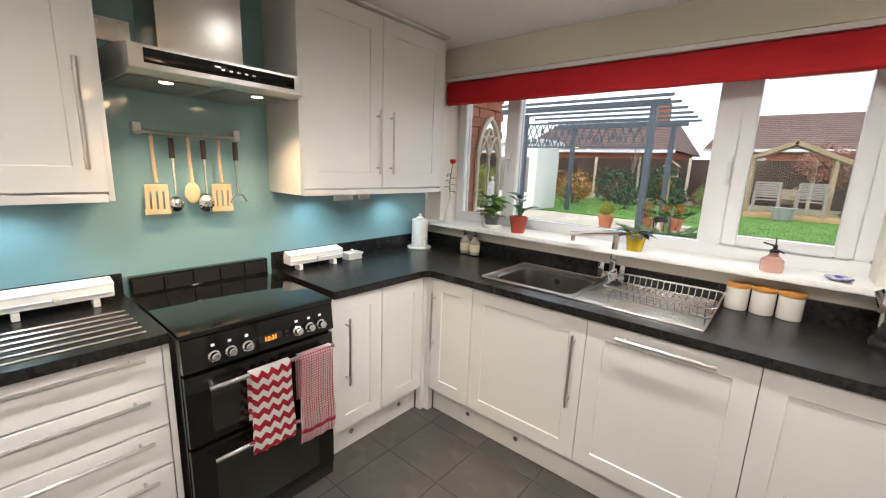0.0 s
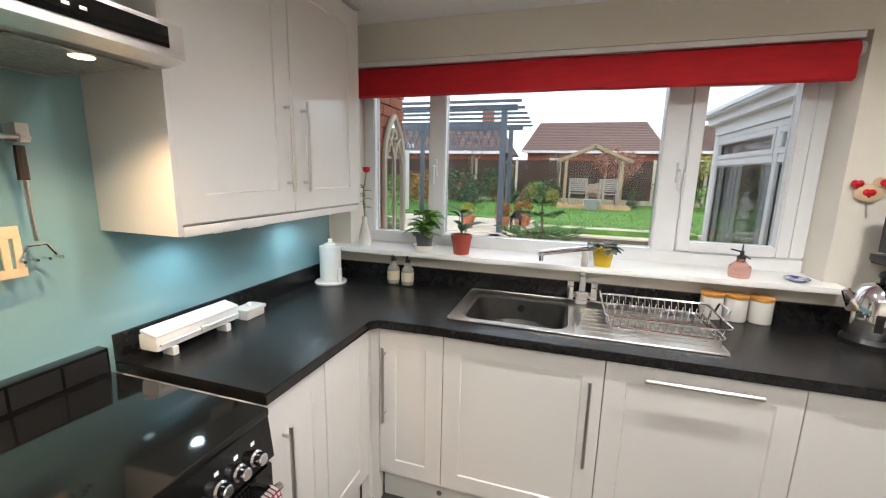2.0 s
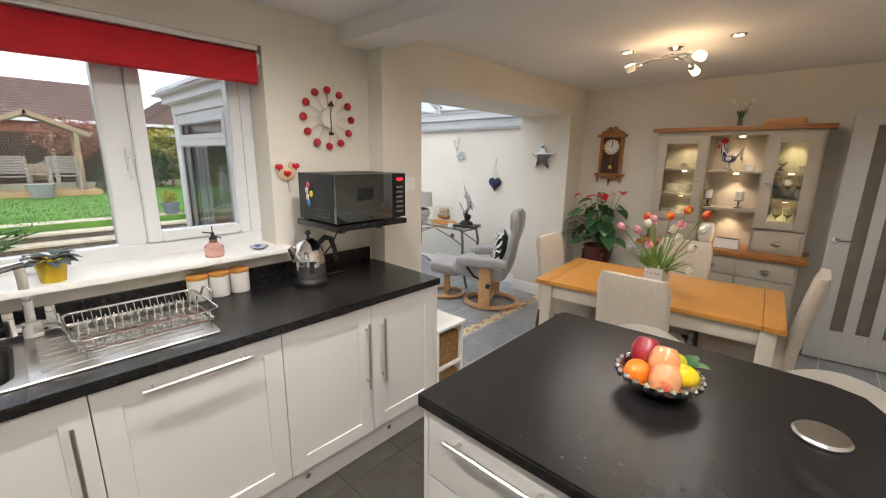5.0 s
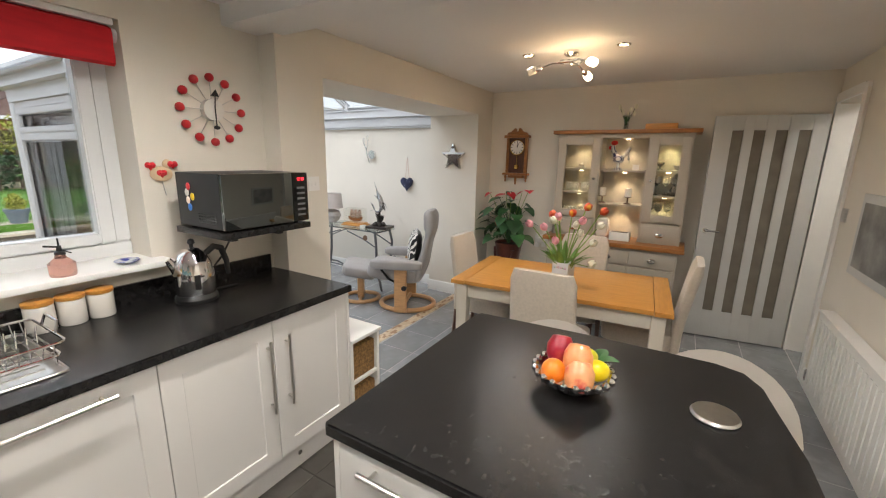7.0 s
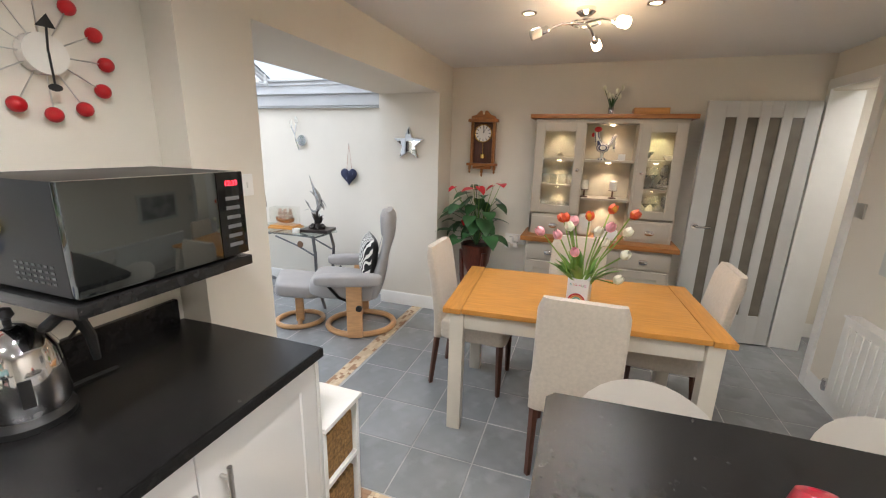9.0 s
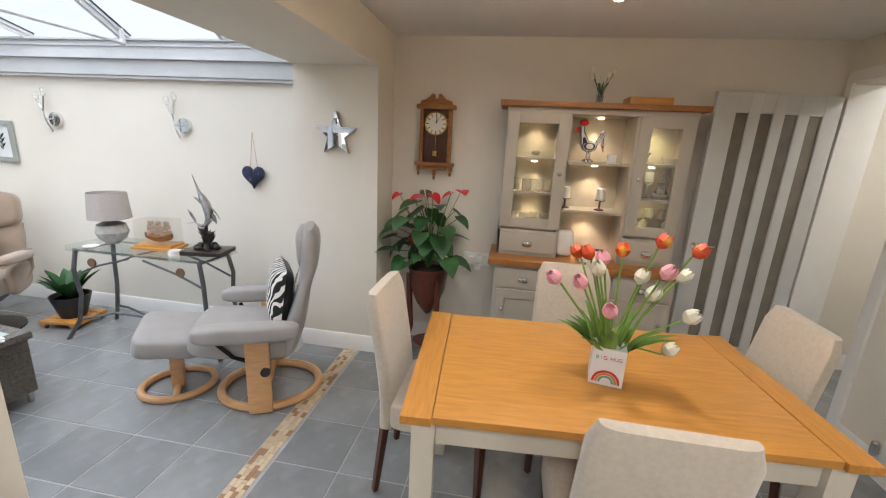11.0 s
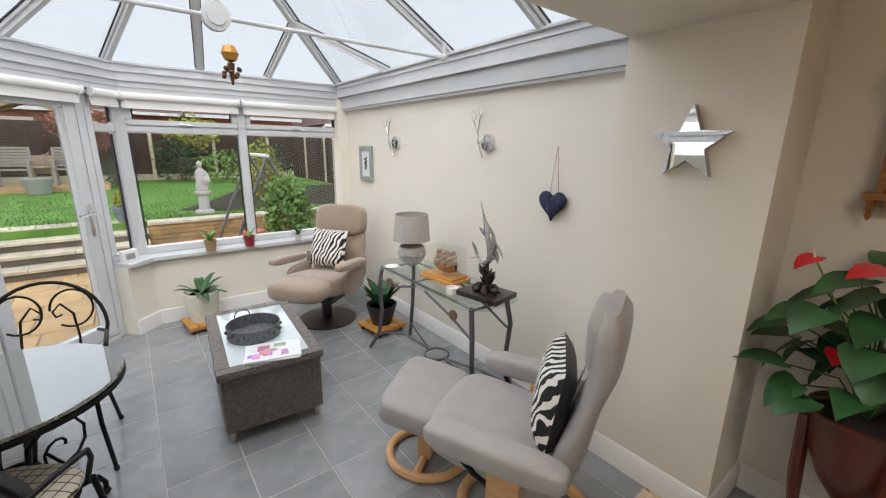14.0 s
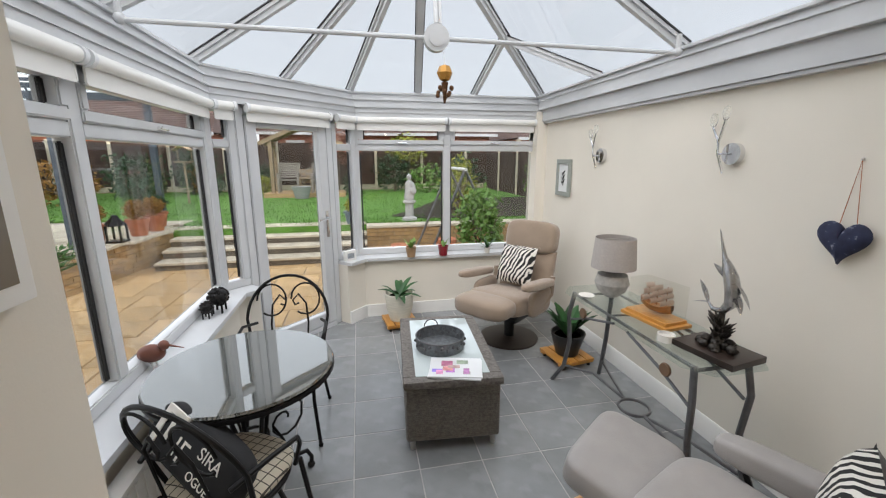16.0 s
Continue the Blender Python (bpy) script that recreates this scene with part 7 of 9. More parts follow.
PADM = mat("checked_pad_cloth", (0.55, 0.5, 0.39), 0.9, bump=0.2, bump_scale=400)
n_, l_ = PADM.node_tree.nodes, PADM.node_tree.links
tc, sx = n_.new("ShaderNodeTexCoord"), n_.new("ShaderNodeSeparateXYZ")
l_.new(tc.outputs["Object"], sx.inputs[0])
gl_ = [math_node(n_, l_, "LESS_THAN", math_node(n_, l_, "MODULO", math_node(n_, l_, "ADD", sx.outputs[k], 10.0), 0.036), 0.0042) for k in (0, 1)]
mx = n_.new("ShaderNodeMixRGB")
mx.inputs[1].default_value, mx.inputs[2].default_value = (0.58, 0.53, 0.42, 1), (0.07, 0.06, 0.05, 1)
l_.new(math_node(n_, l_, "MAXIMUM", *gl_), mx.inputs[0])
l_.new(mx.outputs[0], n_["Principled BSDF"].inputs["Base Color"])


def iron_chair(x, y, rz, label):
    """Seat in front of a scrolled hoop back; faces local +y."""
    c = thing("iron_chair", x, y, 0, rz, label, "chair", "bistro chairs")
    hoop = [(-0.20, -0.10, 0.45)] + [(-0.235 * math.cos(a), -0.15 - 0.09 * math.sin(a), 0.64 + 0.24 * math.sin(a)) for a in [math.pi * i / 16 for i in range(17)]] + [(0.20, -0.10, 0.45)]
    part("back_hoop", tube(B(), hoop, 0.009, 8), IRON, c)
    for s in (-1, 1):
        pts_ = [(s * 0.10, -0.17, 0.45), (s * 0.11, -0.19, 0.58), (s * 0.10, -0.215, 0.70), (s * 0.055, -0.225, 0.76), (s * 0.02, -0.225, 0.72), (s * 0.03, -0.225, 0.69), (s * 0.055, -0.225, 0.70)]
        part("back_scroll", tube(B(), pts_, 0.006, 6), IRON, c)
        part("back_ring", tube(B(), [(s * 0.10 + 0.085 * math.cos(a), -0.205 - 0.02 * math.sin(a), 0.735 + 0.095 * math.sin(a)) for a in [math.tau * k / 20 for k in range(18)]], 0.006, 6), IRON, c)
        part("leg", tube(B(), [(s * 0.17, 0.16, 0.44), (s * 0.175, 0.19, 0.25), (s * 0.20, 0.23, 0.0)], 0.010, 8), IRON, c)
        part("leg", tube(B(), [(s * 0.17, -0.15, 0.44), (s * 0.175, -0.18, 0.25), (s * 0.20, -0.24, 0.0)], 0.010, 8), IRON, c)
        for y2 in (0.23, -0.24):
            part("foot", ball(B(), (s * 0.2, y2, 0.012), 0.014, 1, 1, 0.8, 8), IRON, c)
        part("arm_scroll", tube(B(), [(s * 0.19, -0.18, 0.60), (s * 0.235, -0.05, 0.63), (s * 0.235, 0.08, 0.61), (s * 0.21, 0.12, 0.55), (s * 0.18, 0.12, 0.45)], 0.009, 8), IRON, c)
    part("seat_ring", tube(B(), [(0.195 * math.cos(a), 0.195 * math.sin(a), 0.445) for a in [math.tau * k / 28 for k in range(28)]], 0.010, 8, closed=True), IRON, c)
    part("seat_pad", merge(B(), soft(0.39, 0.39, 0.06, 0.75), Matrix.Translation((0, 0, 0.47))), PADM, c)
    return c


iron_chair(2.745, 1.70, -30, "black scrolled iron chair with checked seat pad")
iron_chair(2.78, 2.62, 178, "black scrolled iron chair with hooped back")
lc = thing("bolster_cushion", 2.66, 1.33, 0.60, label="black cushion printed with bold cream lettering", category="cushion")
lc.matrix_basis = pose(2.675, 1.655, 0.60, 0, 0, -30) @ pose(0, 0, 0, 58) @ pose(0, 0, 0, 0, 0, -20)
part("cover", soft(0.45, 0.19, 0.14, 0.55), mat("black_canvas", (0.012, 0.012, 0.013), 0.9, bump=0.2, bump_scale=300), lc)
for txt, x, y, s in (("IF", -0.025, -0.04, 0.10), ("SIRA", 0.10, 0.015, 0.055), ("OGUE", 0.10, -0.055, 0.04)):
    cu = bpy.data.curves.new("lettering", "FONT")
    cu.body, cu.size, cu.extrude, cu.align_x = txt, s, 0.001, "CENTER"
    cu.materials.append(CERAM)
    tx = new("lettering", cu)
    tx.parent = lc
    tx.matrix_basis = pose(x, y, 0.069)
for x, y, w, h in ((-0.17, 0.02, 0.025, 0.13), (-0.12, 0.03, 0.02, 0.10), (-0.15, 0.075, 0.09, 0.022)):
    part("print_bar", cbox(x, x + w, y - h / 2, y + h / 2, 0.062, 0.0705, 0.002), CERAM, lc)

# radiator under the side sill
r2 = thing("radiator", 2.345, 1.75, 0.1, 90, "white ribbed radiator under the side window sill", "radiator")
part("panel", cbox(-0.6, 0.6, -0.075, -0.03, 0, 0.38, 0.006), SATIN, r2)
for i in range(20):
    part("rib", cbox(-0.58 + i * 0.06, -0.58 + i * 0.06 + 0.03, -0.082, -0.0755, 0.02, 0.36, 0.003), SATIN, r2)
part("top_grille", cbox(-0.6, 0.6, -0.085, -0.015, 0.381, 0.392, 0.002), SATIN, r2)

# sill ornaments
for x, y, s in ((2.33, 3.0, 0.075), (2.29, 2.90, 0.05)):
    u = thing("sheep_ornament", x, y, 0.622, label="black curly iron sheep ornament on the sill", category="ornament", group="sheep ornaments")
    bm = ball(B(), (0, 0, s * 1.35), s * 0.75, 1, 1.2, 0.95, 12)
    rnd = random.Random(int(s * 1000))
    for _ in range(70):
        v = Vector((rnd.gauss(0, 1), rnd.gauss(0, 1), rnd.gauss(0, 1))).normalized()
        ball(bm, (v.x * s * 0.75, v.y * s * 0.9, s * 1.35 + v.z * s * 0.72), s * 0.13, 1, 1, 1, 6)
    part("fleece", bm, IRON, u)
    part("head", ball(B(), (0.01, s * 0.95, s * 1.5), s * 0.3, 0.8, 1.3, 0.9, 10), IRON, u)
    for a in (-1, 1):
        for b in (-1, 1):
            part("leg", tube(B(), [(a * s * 0.35, b * s * 0.5, 0), (a * s * 0.35, b * s * 0.5, s * 0.9)], s * 0.09, 6), IRON, u)
kb = thing("wooden_kiwi", 2.26, 2.28, 0.622, label="carved reddish wooden kiwi bird on the sill", category="ornament")
KW_ = mat("carved_red_wood", (0.16, 0.055, 0.035), 0.35, vary=0.2, scale=20)
part("body", merge(ball(B(), (0, 0, 0.075), 0.045, 1.35, 0.9, 0.95), ball(B(), (0.055, 0, 0.11), 0.024)), KW_, kb)
part("beak", tube(B(), [(0.07, 0, 0.11), (0.14, 0, 0.09)], [0.006, 0.002], 6), KW_, kb)
for s in (-1, 1):
    part("leg", tube(B(), [(0.0, s * 0.018, 0.04), (0.01, s * 0.02, 0.0), (0.035, s * 0.02, 0.003)], 0.005, 6), PVC, kb)
ph = thing("photo_block", 3.13, 4.20, 0.622, 30, "small grey framed photo block on the sill", "photo frame")
part("frame", cbox(-0.06, 0.06, -0.02, 0.02, 0, 0.10, 0.004), SATIN, ph)
part("photo", cbox(-0.035, 0.035, -0.0225, -0.0205, 0.025, 0.075), mat("grey_photo", (0.3, 0.32, 0.34), 0.4, vary=0.4, scale=30), ph)
for x, pm, label, seed in ((3.73, mat("tan_pot", (0.35, 0.22, 0.12), 0.7), "small tan pot with leafy orchid plant", 3), (4.06, mat("dark_red_pot", (0.25, 0.02, 0.03), 0.3), "small dark red pot with thin plant", 4), (4.53, CERAM, "small white pot with green plant", 5)):
    u = thing("sill_plant", x, 4.24, 0.622, label=label, category="plant", group="plants on end sill")
    k = 0.6 if seed == 5 else 1
    part("pot", lathe(B(), ((0.0, 0), (0.04 * k, 0.0), (0.053 * k, 0.095 * k), (0.056 * k, 0.1 * k), (0.049 * k, 0.1 * k), (0.045 * k, 0.08 * k), (0.0, 0.08 * k)), 20), pm, u)
    rnd = random.Random(seed)
    for i in range(12 if seed != 4 else 6):
        a = rnd.uniform(0, math.tau)
        part("leaf", leaf_blade(B(), (0, 0, 0.08 * k), (math.cos(a), math.sin(a), rnd.uniform(0.6, 2.5)), rnd.uniform(0.09, 0.2), 0.03, 0.3), LEAFL if seed != 5 else LEAF, u)
# roller blinds
for p_, q_, nm in (((AX, 0.97), (AX, 2.07), 0), ((AX, 2.12), (AX, AY - 0.03), 1), ((AX + 0.05, AY + 0.05), (DL[0] - 0.02, DL[1] - 0.02), 2), ((DL[0] + 0.05, DL[1] + 0.05), (DR[0] - 0.04, DR[1] - 0.04), 3), ((DR[0] + 0.02, DR[1] + 0.02), (BX - 0.03, BY - 0.03), 4), ((BX + 0.05, BY), (4.11, BY), 5), ((4.15, BY), (5.05, BY), 6)):
    u = thing("roller_blind", label="white roller blind rolled up above the window", category="blind", group="conservatory blinds")
    p_, q_ = Vector(p_), Vector(q_)
    d = (q_ - p_).normalized()
    n = Vector((d.y, -d.x)) * 0.10
    a, b = p_ + n, q_ + n
    part("roll", tube(B(), [(a.x, a.y, 1.945), (b.x, b.y, 1.945)], 0.028, 14), SATIN, u)
    part("drop", bar2(B(), p_ + n * 0.85, q_ + n * 0.85, -0.002, 0.002, 1.85, 1.94), SATIN, u)
    for e in (p_, q_):
        c = e + n
        part("bracket", tube(B(), [(c.x - d.x * 0.012, c.y - d.y * 0.012, 1.945), (c.x + d.x * 0.012, c.y + d.y * 0.012, 1.945)], 0.034, 14), PVC, u)
# wind chime
wc = thing("hanging_ornament", 3.74, 2.65, 2.0, label="hanging amber glass and bronze ornament on a cord", category="ornament")
part("amber_globe", lathe(B(), ((0.0, 0.0), (0.03, 0.015), (0.045, 0.05), (0.03, 0.085), (0.0, 0.095)), 8), mat("amber_glass", (0.4, 0.2, 0.04), 0.25, 0.5), wc)
bm = B()
for k in range(10):
    a = k * 0.63
    ball(bm, (0.04 * math.cos(a), 0.04 * math.sin(a), -0.03 - 0.02 * (k % 3)), 0.013, seg=6)
tube(bm, [(0, 0, 0.0), (0, 0, -0.11)], [0.02, 0.006], 8)
part("bronze_cluster", bm, mat("bronze", (0.12, 0.06, 0.03), 0.4, 0.8), wc)
part("cord", tube(B(), [(0, 0, 0.09), (-0.05, 0.1, 0.9)], 0.0015, 5), PVC, wc)

# wall things: sconces, heart, star, print
for y in (2.10, 3.28):
    u = thing("wall_light", 5.165, y, 1.61, label="chrome twig wall light with glass buds", category="wall light", group="twig wall lights")
    part("backplate", tube(B(), [(0, 0, 0), (-0.03, 0, 0)], 0.055, 24), CHROME, u)
    part("stem", tube(B(), [(-0.035, 0.03, -0.10), (-0.06, 0.05, 0.0), (-0.06, 0.055, 0.06), (-0.06, 0.10, 0.14)], 0.006, 8), CHROME, u)
    part("stem", tube(B(), [(-0.06, 0.055, 0.06), (-0.06, 0.03, 0.17)], 0.006, 8), CHROME, u)
    part("arm", tube(B(), [(-0.03, 0, 0), (-0.06, 0.05, 0.0)], 0.006, 8), CHROME, u)
    for a, b in ((0.10, 0.14), (0.03, 0.17)):
        part("glass_bud", lathe(B(), ((0.008, 0), (0.014, 0.01), (0.02, 0.035), (0.012, 0.065), (0.0, 0.07)), 12, (-0.06, a, b)), GLASSW, u)
he = thing("hanging_heart", 5.15, 1.535, 1.255, label="navy stitched fabric heart hanging on the wall", category="wall hanging")
bm = B()
rows = []
N = 36
for lay in range(7):
    h = -0.04 + 0.08 * lay / 6
    sc = math.sqrt(max(0.02, 1 - ((lay - 3) / 3.2) ** 2))
    row = []
    for k in range(N):
        t = math.tau * k / N
        hx = 16 * math.sin(t) ** 3
        hz = 13 * math.cos(t) - 5 * math.cos(2 * t) - 2 * math.cos(3 * t) - math.cos(4 * t)
        row.append(bm.verts.new((h * 0.7 - 0.012, hx * 0.0060 * sc, (hz + 2) * 0.0060 * sc)))
    rows.append(row)
for a, b in zip(rows, rows[1:]):
    for k in range(N):
        bm.faces.new((a[k], a[(k + 1) % N], b[(k + 1) % N], b[k]))
bm.faces.new(rows[0])
bm.faces.new(rows[-1][::-1])
part("heart_body", bm, mat("navy_print_cotton", (0.02, 0.025, 0.06), 0.85, vary=0.3, scale=30, second=(0.35, 0.36, 0.42), second_at=0.6, second_scale=28), he)
part("cord", tube(B(), [(0, 0.03, 0.07), (0.008, 0.005, 0.33), (0, -0.03, 0.07)], 0.0018, 5), TERRA, he)
part("hook", ball(B(), (0.008, 0.005, 0.33), 0.006), STEEL, he)
sr = thing("star_mirror", 4.998, 0.785, 1.60, label="faceted silver mirror star on the wall", category="mirror")
pts_ = [((0.150 if k % 2 == 0 else 0.062) * math.sin(math.tau * k / 10), (0.150 if k % 2 == 0 else 0.062) * math.cos(math.tau * k / 10)) for k in range(10)]
bm = B()
f0 = [bm.verts.new((0, a, b)) for a, b in pts_]
f1 = [bm.verts.new((-0.035, a, b)) for a, b in pts_]
bm.faces.new(f0[::-1])
for k in range(10):
    bm.faces.new((f0[k], f0[(k + 1) % 10], f1[(k + 1) % 10], f1[k]))
part("frame", bm, STEEL, sr, smooth=False)
for k in range(0, 10, 2):
    bm = B()
    q = [bm.verts.new((-0.036, *pts_[k])), bm.verts.new((-0.036, *pts_[(k + 1) % 10])), bm.verts.new((-0.036, 0, 0)), bm.verts.new((-0.036, *pts_[k - 1]))]
    bm.faces.new((q[0], q[1], q[2]))
    bm.faces.new((q[0], q[2], q[3]))
    part("facet", bm, MIRROR, sr, smooth=False)
pr = thing("framed_print", 5.16, 3.87, 1.24, label="small grey framed botanical print on the wall", category="picture")
bm = B()
for a, b, c_, d_ in ((-0.13, 0.13, 0.0, 0.04), (-0.13, 0.13, 0.30, 0.34), (-0.13, -0.09, 0.04, 0.30), (0.09, 0.13, 0.04, 0.30)):
    box(bm, -0.022, 0, a, b, c_, d_, 0.004)
part("frame", bm, mat("sage_grey_frame", (0.3, 0.32, 0.29), 0.6), pr)
part("mount", cbox(-0.010, -0.004, -0.09, 0.09, 0.04, 0.30), PVC, pr)
bm = B()
for k in range(6):
    leaf_blade(bm, (-0.0125, 0.0, 0.10 + 0.02 * k), (0, 0.6 * (-1) ** k, 0.8), 0.05, 0.02, 0.0)
part("drawing", bm, BLACKM, pr)
jp = thing("framed_picture", 2.832, 0.71, 1.42, label="dark framed picture on the opening jamb", category="picture")
part("frame", cbox(0, 0.022, -0.16, 0.16, 0, 0.42, 0.005), SATIN, jp)
part("print", cbox(0.0225, 0.024, -0.135, 0.135, 0.025, 0.395), DOORGL, jp)

# ---- small things in the kitchen ----
ur = thing("utensil_rail", -0.592, -1.0, 1.595, label="steel utensil rail on the splashback", category="utensil rail")
part("rail", tube(B(), [(0.045, -0.215, 0), (0.045, 0.21, 0)], 0.007, 10), STEEL, ur)
for y in (-0.2, 0.195):
    part("bracket", cbox(0, 0.05, y - 0.014, y + 0.014, -0.012, 0.035, 0.003), STEEL, ur)
UTW = mat("pale_beech_utensil", (0.62, 0.46, 0.29), 0.6, vary=0.1, scale=20, stretch=(1, 1, 0.2))
for y, kind in ((-1.155, "turner"), (-1.083, "spoon"), (-1.016, "slot_spoon"), (-0.957, "ladle"), (-0.89, "turner"), (-0.815, "masher")):
    wood = kind in ("turner", "slot_spoon")
    u = thing({"turner": "wooden_turner", "spoon": "serving_spoon", "slot_spoon": "wooden_spoon", "ladle": "ladle", "masher": "masher"}[kind], -0.547, y, 1.575, label={"turner": "slotted wooden turner hanging on the rail", "spoon": "steel serving spoon with dark handle", "slot_spoon": "slotted wooden spoon hanging on the rail", "ladle": "steel ladle with dark handle", "masher": "steel masher with dark handle"}[kind], category="utensil", group="hanging utensils")
    part("hook", tube(B(), arc((0, 0, 0.018), 0.012, -60, 200, 10, "xz"), 0.0022, 5), STEEL, u)
    if wood:
        part("handle", tube(B(), [(0, 0, 0.005), (0.0, 0, -0.09), (0.003, 0.003, -0.19)], [0.008, 0.007, 0.008], 8), UTW, u)
        if kind == "turner":
            bm = B()
            for k in range(4):
                obox(bm, (0.006, (k - 1.5) * 0.024, -0.265), (0.006, 0.015, 0.085))
            obox(bm, (0.006, 0, -0.315), (0.006, 0.096, 0.022), bevel=0.002)
            obox(bm, (0.006, 0, -0.212), (0.006, 0.086, 0.03), bevel=0.002)
        else:
            bm = ball(B(), (0.006, 0, -0.235), 0.032, 0.18, 1, 1.45, 14)
        part("blade", bm, UTW, u)
    else:
        part("grip", tube(B(), [(0, 0, 0.0), (0, 0, -0.085)], [0.011, 0.012], 10), mat("dark_grip_%d" % int(-y * 1000), (0.03, 0.018, 0.012), 0.5), u, "dark brown grip")
        part("shaft", tube(B(), [(0, 0, -0.085), (0.002, 0, -0.14), (0.008, 0, -0.24)], [0.008, 0.005, 0.005], 8), CHROME, u)
        if kind == "masher":
            bm = tube(B(), [(0.008, -0.04, -0.285), (0.008, -0.02, -0.25), (0.008, 0.02, -0.25), (0.008, 0.04, -0.285)], 0.004, 6)
            for k in range(4):
                tube(bm, [(0.0, -0.04 + 0.026 * k, -0.287), (0.03, -0.04 + 0.026 * k, -0.287)], 0.004, 6)
        else:
            r = 0.04 if kind == "ladle" else 0.032
            bm = B()
            rows = []
            for i in range(7):
                a = math.pi * 0.5 * i / 6
                rows.append([bm.verts.new((0.022 + r * 0.7 * math.cos(a) - r * 0.7, r * math.sin(a) * math.cos(b), -0.285 + r * 1.15 * math.sin(a) * math.sin(b))) for b in [math.tau * k / 16 for k in range(16)]])
            for a, b in zip(rows, rows[1:]):
                for k in range(16):
                    bm.faces.new((a[k], a[(k + 1) % 16], b[(k + 1) % 16], b[k]))
            bmesh.ops.remove_doubles(bm, verts=bm.verts, dist=0.0004)
        part("head", bm, CHROME, u)
for y, lab in ((-0.16, "white double wall socket on the splashback"), (0.0, "white wall socket on the splashback"), (-1.25, "white wall socket beside the hood")):
    u = thing("wall_socket", -0.592, y, 1.27 if y > -1 else 1.93, label=lab, category="socket", group="kitchen sockets")
    part("plate", cbox(0, 0.01, -0.07 if y < -0.1 else -0.05, 0.07 if y < -0.1 else 0.05, 0, 0.085, 0.004), STEEL if y < -1 else SATIN, u)
    for k in (-0.035, 0.035):
        part("switch", cbox(0.0105, 0.014, k - 0.008, k + 0.008, 0.055, 0.07, 0.002), SATIN, u)


def roll_dispenser(y, rz=0):
    u = thing("foil_dispenser", -0.49, y, 0.911, rz, "white plastic foil and film dispenser", "dispenser", "kitchen dispensers")
    part("body", cbox(-0.045, 0.035, -0.17, 0.17, 0.03, 0.085, 0.014), SATIN, u)
    part("lid", obox(B(), (0.0, 0, 0.088), (0.07, 0.34, 0.012), 0, 12, 0, 0.004), SATIN, u)
    part("cutter", cbox(0.0355, 0.043, -0.16, 0.16, 0.05, 0.056, 0.001), PVC, u)
    part("slider", cbox(0.038, 0.05, -0.012, 0.012, 0.045, 0.065, 0.003), CERAM, u)
    for k in (-0.11, 0.11):
        part("foot", obox(B(), (0.015, k, 0.015), (0.05, 0.022, 0.03), bevel=0.004), SATIN, u)


roll_dispenser(-0.43)
roll_dispenser(-1.52)
bd = thing("butter_dish", -0.50, -0.16, 0.911, label="small white lidded butter dish", category="dish")
part("dish", cbox(-0.035, 0.035, -0.05, 0.05, 0, 0.03, 0.006), CERAM, bd)
part("lid", cbox(-0.04, 0.04, -0.056, 0.056, 0.0305, 0.045, 0.006), CERAM, bd)
part("knob", ball(B(), (0, 0, 0.053), 0.01), CERAM, bd)
tr = thing("worktop_trivet", -0.17, -1.62, 0.9105, label="row of steel worktop protector rods", category="trivet")
for k in range(6):
    part("rod", tube(B(), [(-0.16 + 0.055 * k, -0.28, 0.003), (-0.16 + 0.055 * k, 0.27, 0.003)], 0.003, 8), STEEL, tr)
kt_ = thing("kitchen_roll_holder", -0.48, 0.43, 0.911, label="white ceramic kitchen roll holder with paper roll", category="kitchen roll holder")
part("base", lathe(B(), ((0.0, 0), (0.085, 0.0), (0.088, 0.01), (0.08, 0.016), (0.0, 0.016)), 28), CERAM, kt_)
part("paper_roll", lathe(B(), ((0.058, 0.017), (0.058, 0.21), (0.02, 0.211), (0.0, 0.211)), 28), mat("paper", (0.72, 0.7, 0.66), 0.95, bump=0.3, bump_scale=200, second=(0.42, 0.42, 0.3), second_at=0.62, second_scale=14), kt_)
part("knob", lathe(B(), ((0.03, 0.212), (0.032, 0.222), (0.01, 0.232), (0.012, 0.245), (0.0, 0.255)), 18), CERAM, kt_)
part("tear_arm", lathe(B(), ((0.012, 0.016), (0.012, 0.09), (0.0, 0.1)), 12, (0.07, -0.02, 0)), CERAM, kt_)
for x, y, m_ in ((-0.15, 0.55, 0.5), (-0.06, 0.54, 0.45)):
    u = thing("soap_bottle", x, y, 0.916, label="clear glass pump soap bottle with black top", category="soap bottle", group="soap bottles")
    part("bottle", lathe(B(), ((0.0, 0), (0.032, 0.0), (0.034, 0.01), (0.034, 0.085), (0.015, 0.11), (0.013, 0.125), (0.0, 0.125)), 18), mat("soap_glass_%d" % int(x * 100), (0.62, 0.58, 0.5), 0.1, trans=0.5), u)
    part("label_band", lathe(B(), ((0.0346, 0.02), (0.0348, 0.021), (0.0348, 0.07), (0.0346, 0.071)), 18), mat("soap_label_%d" % int(x * 100), (0.6, 0.53, 0.36), 0.8), u)
    bm = lathe(B(), ((0.014, 0.125), (0.014, 0.14), (0.004, 0.142), (0.004, 0.16)), 12)
    tube(bm, [(0, 0, 0.158), (0.0, -0.03, 0.152)], 0.004, 6)
    part("pump", bm, BLACKM, u)
solo("soap_tray", cbox(-0.2, -0.01, 0.5, 0.59, 0.911, 0.9155, 0.002), CABGLASS, "clear glass tray under soap bottles", "tray")
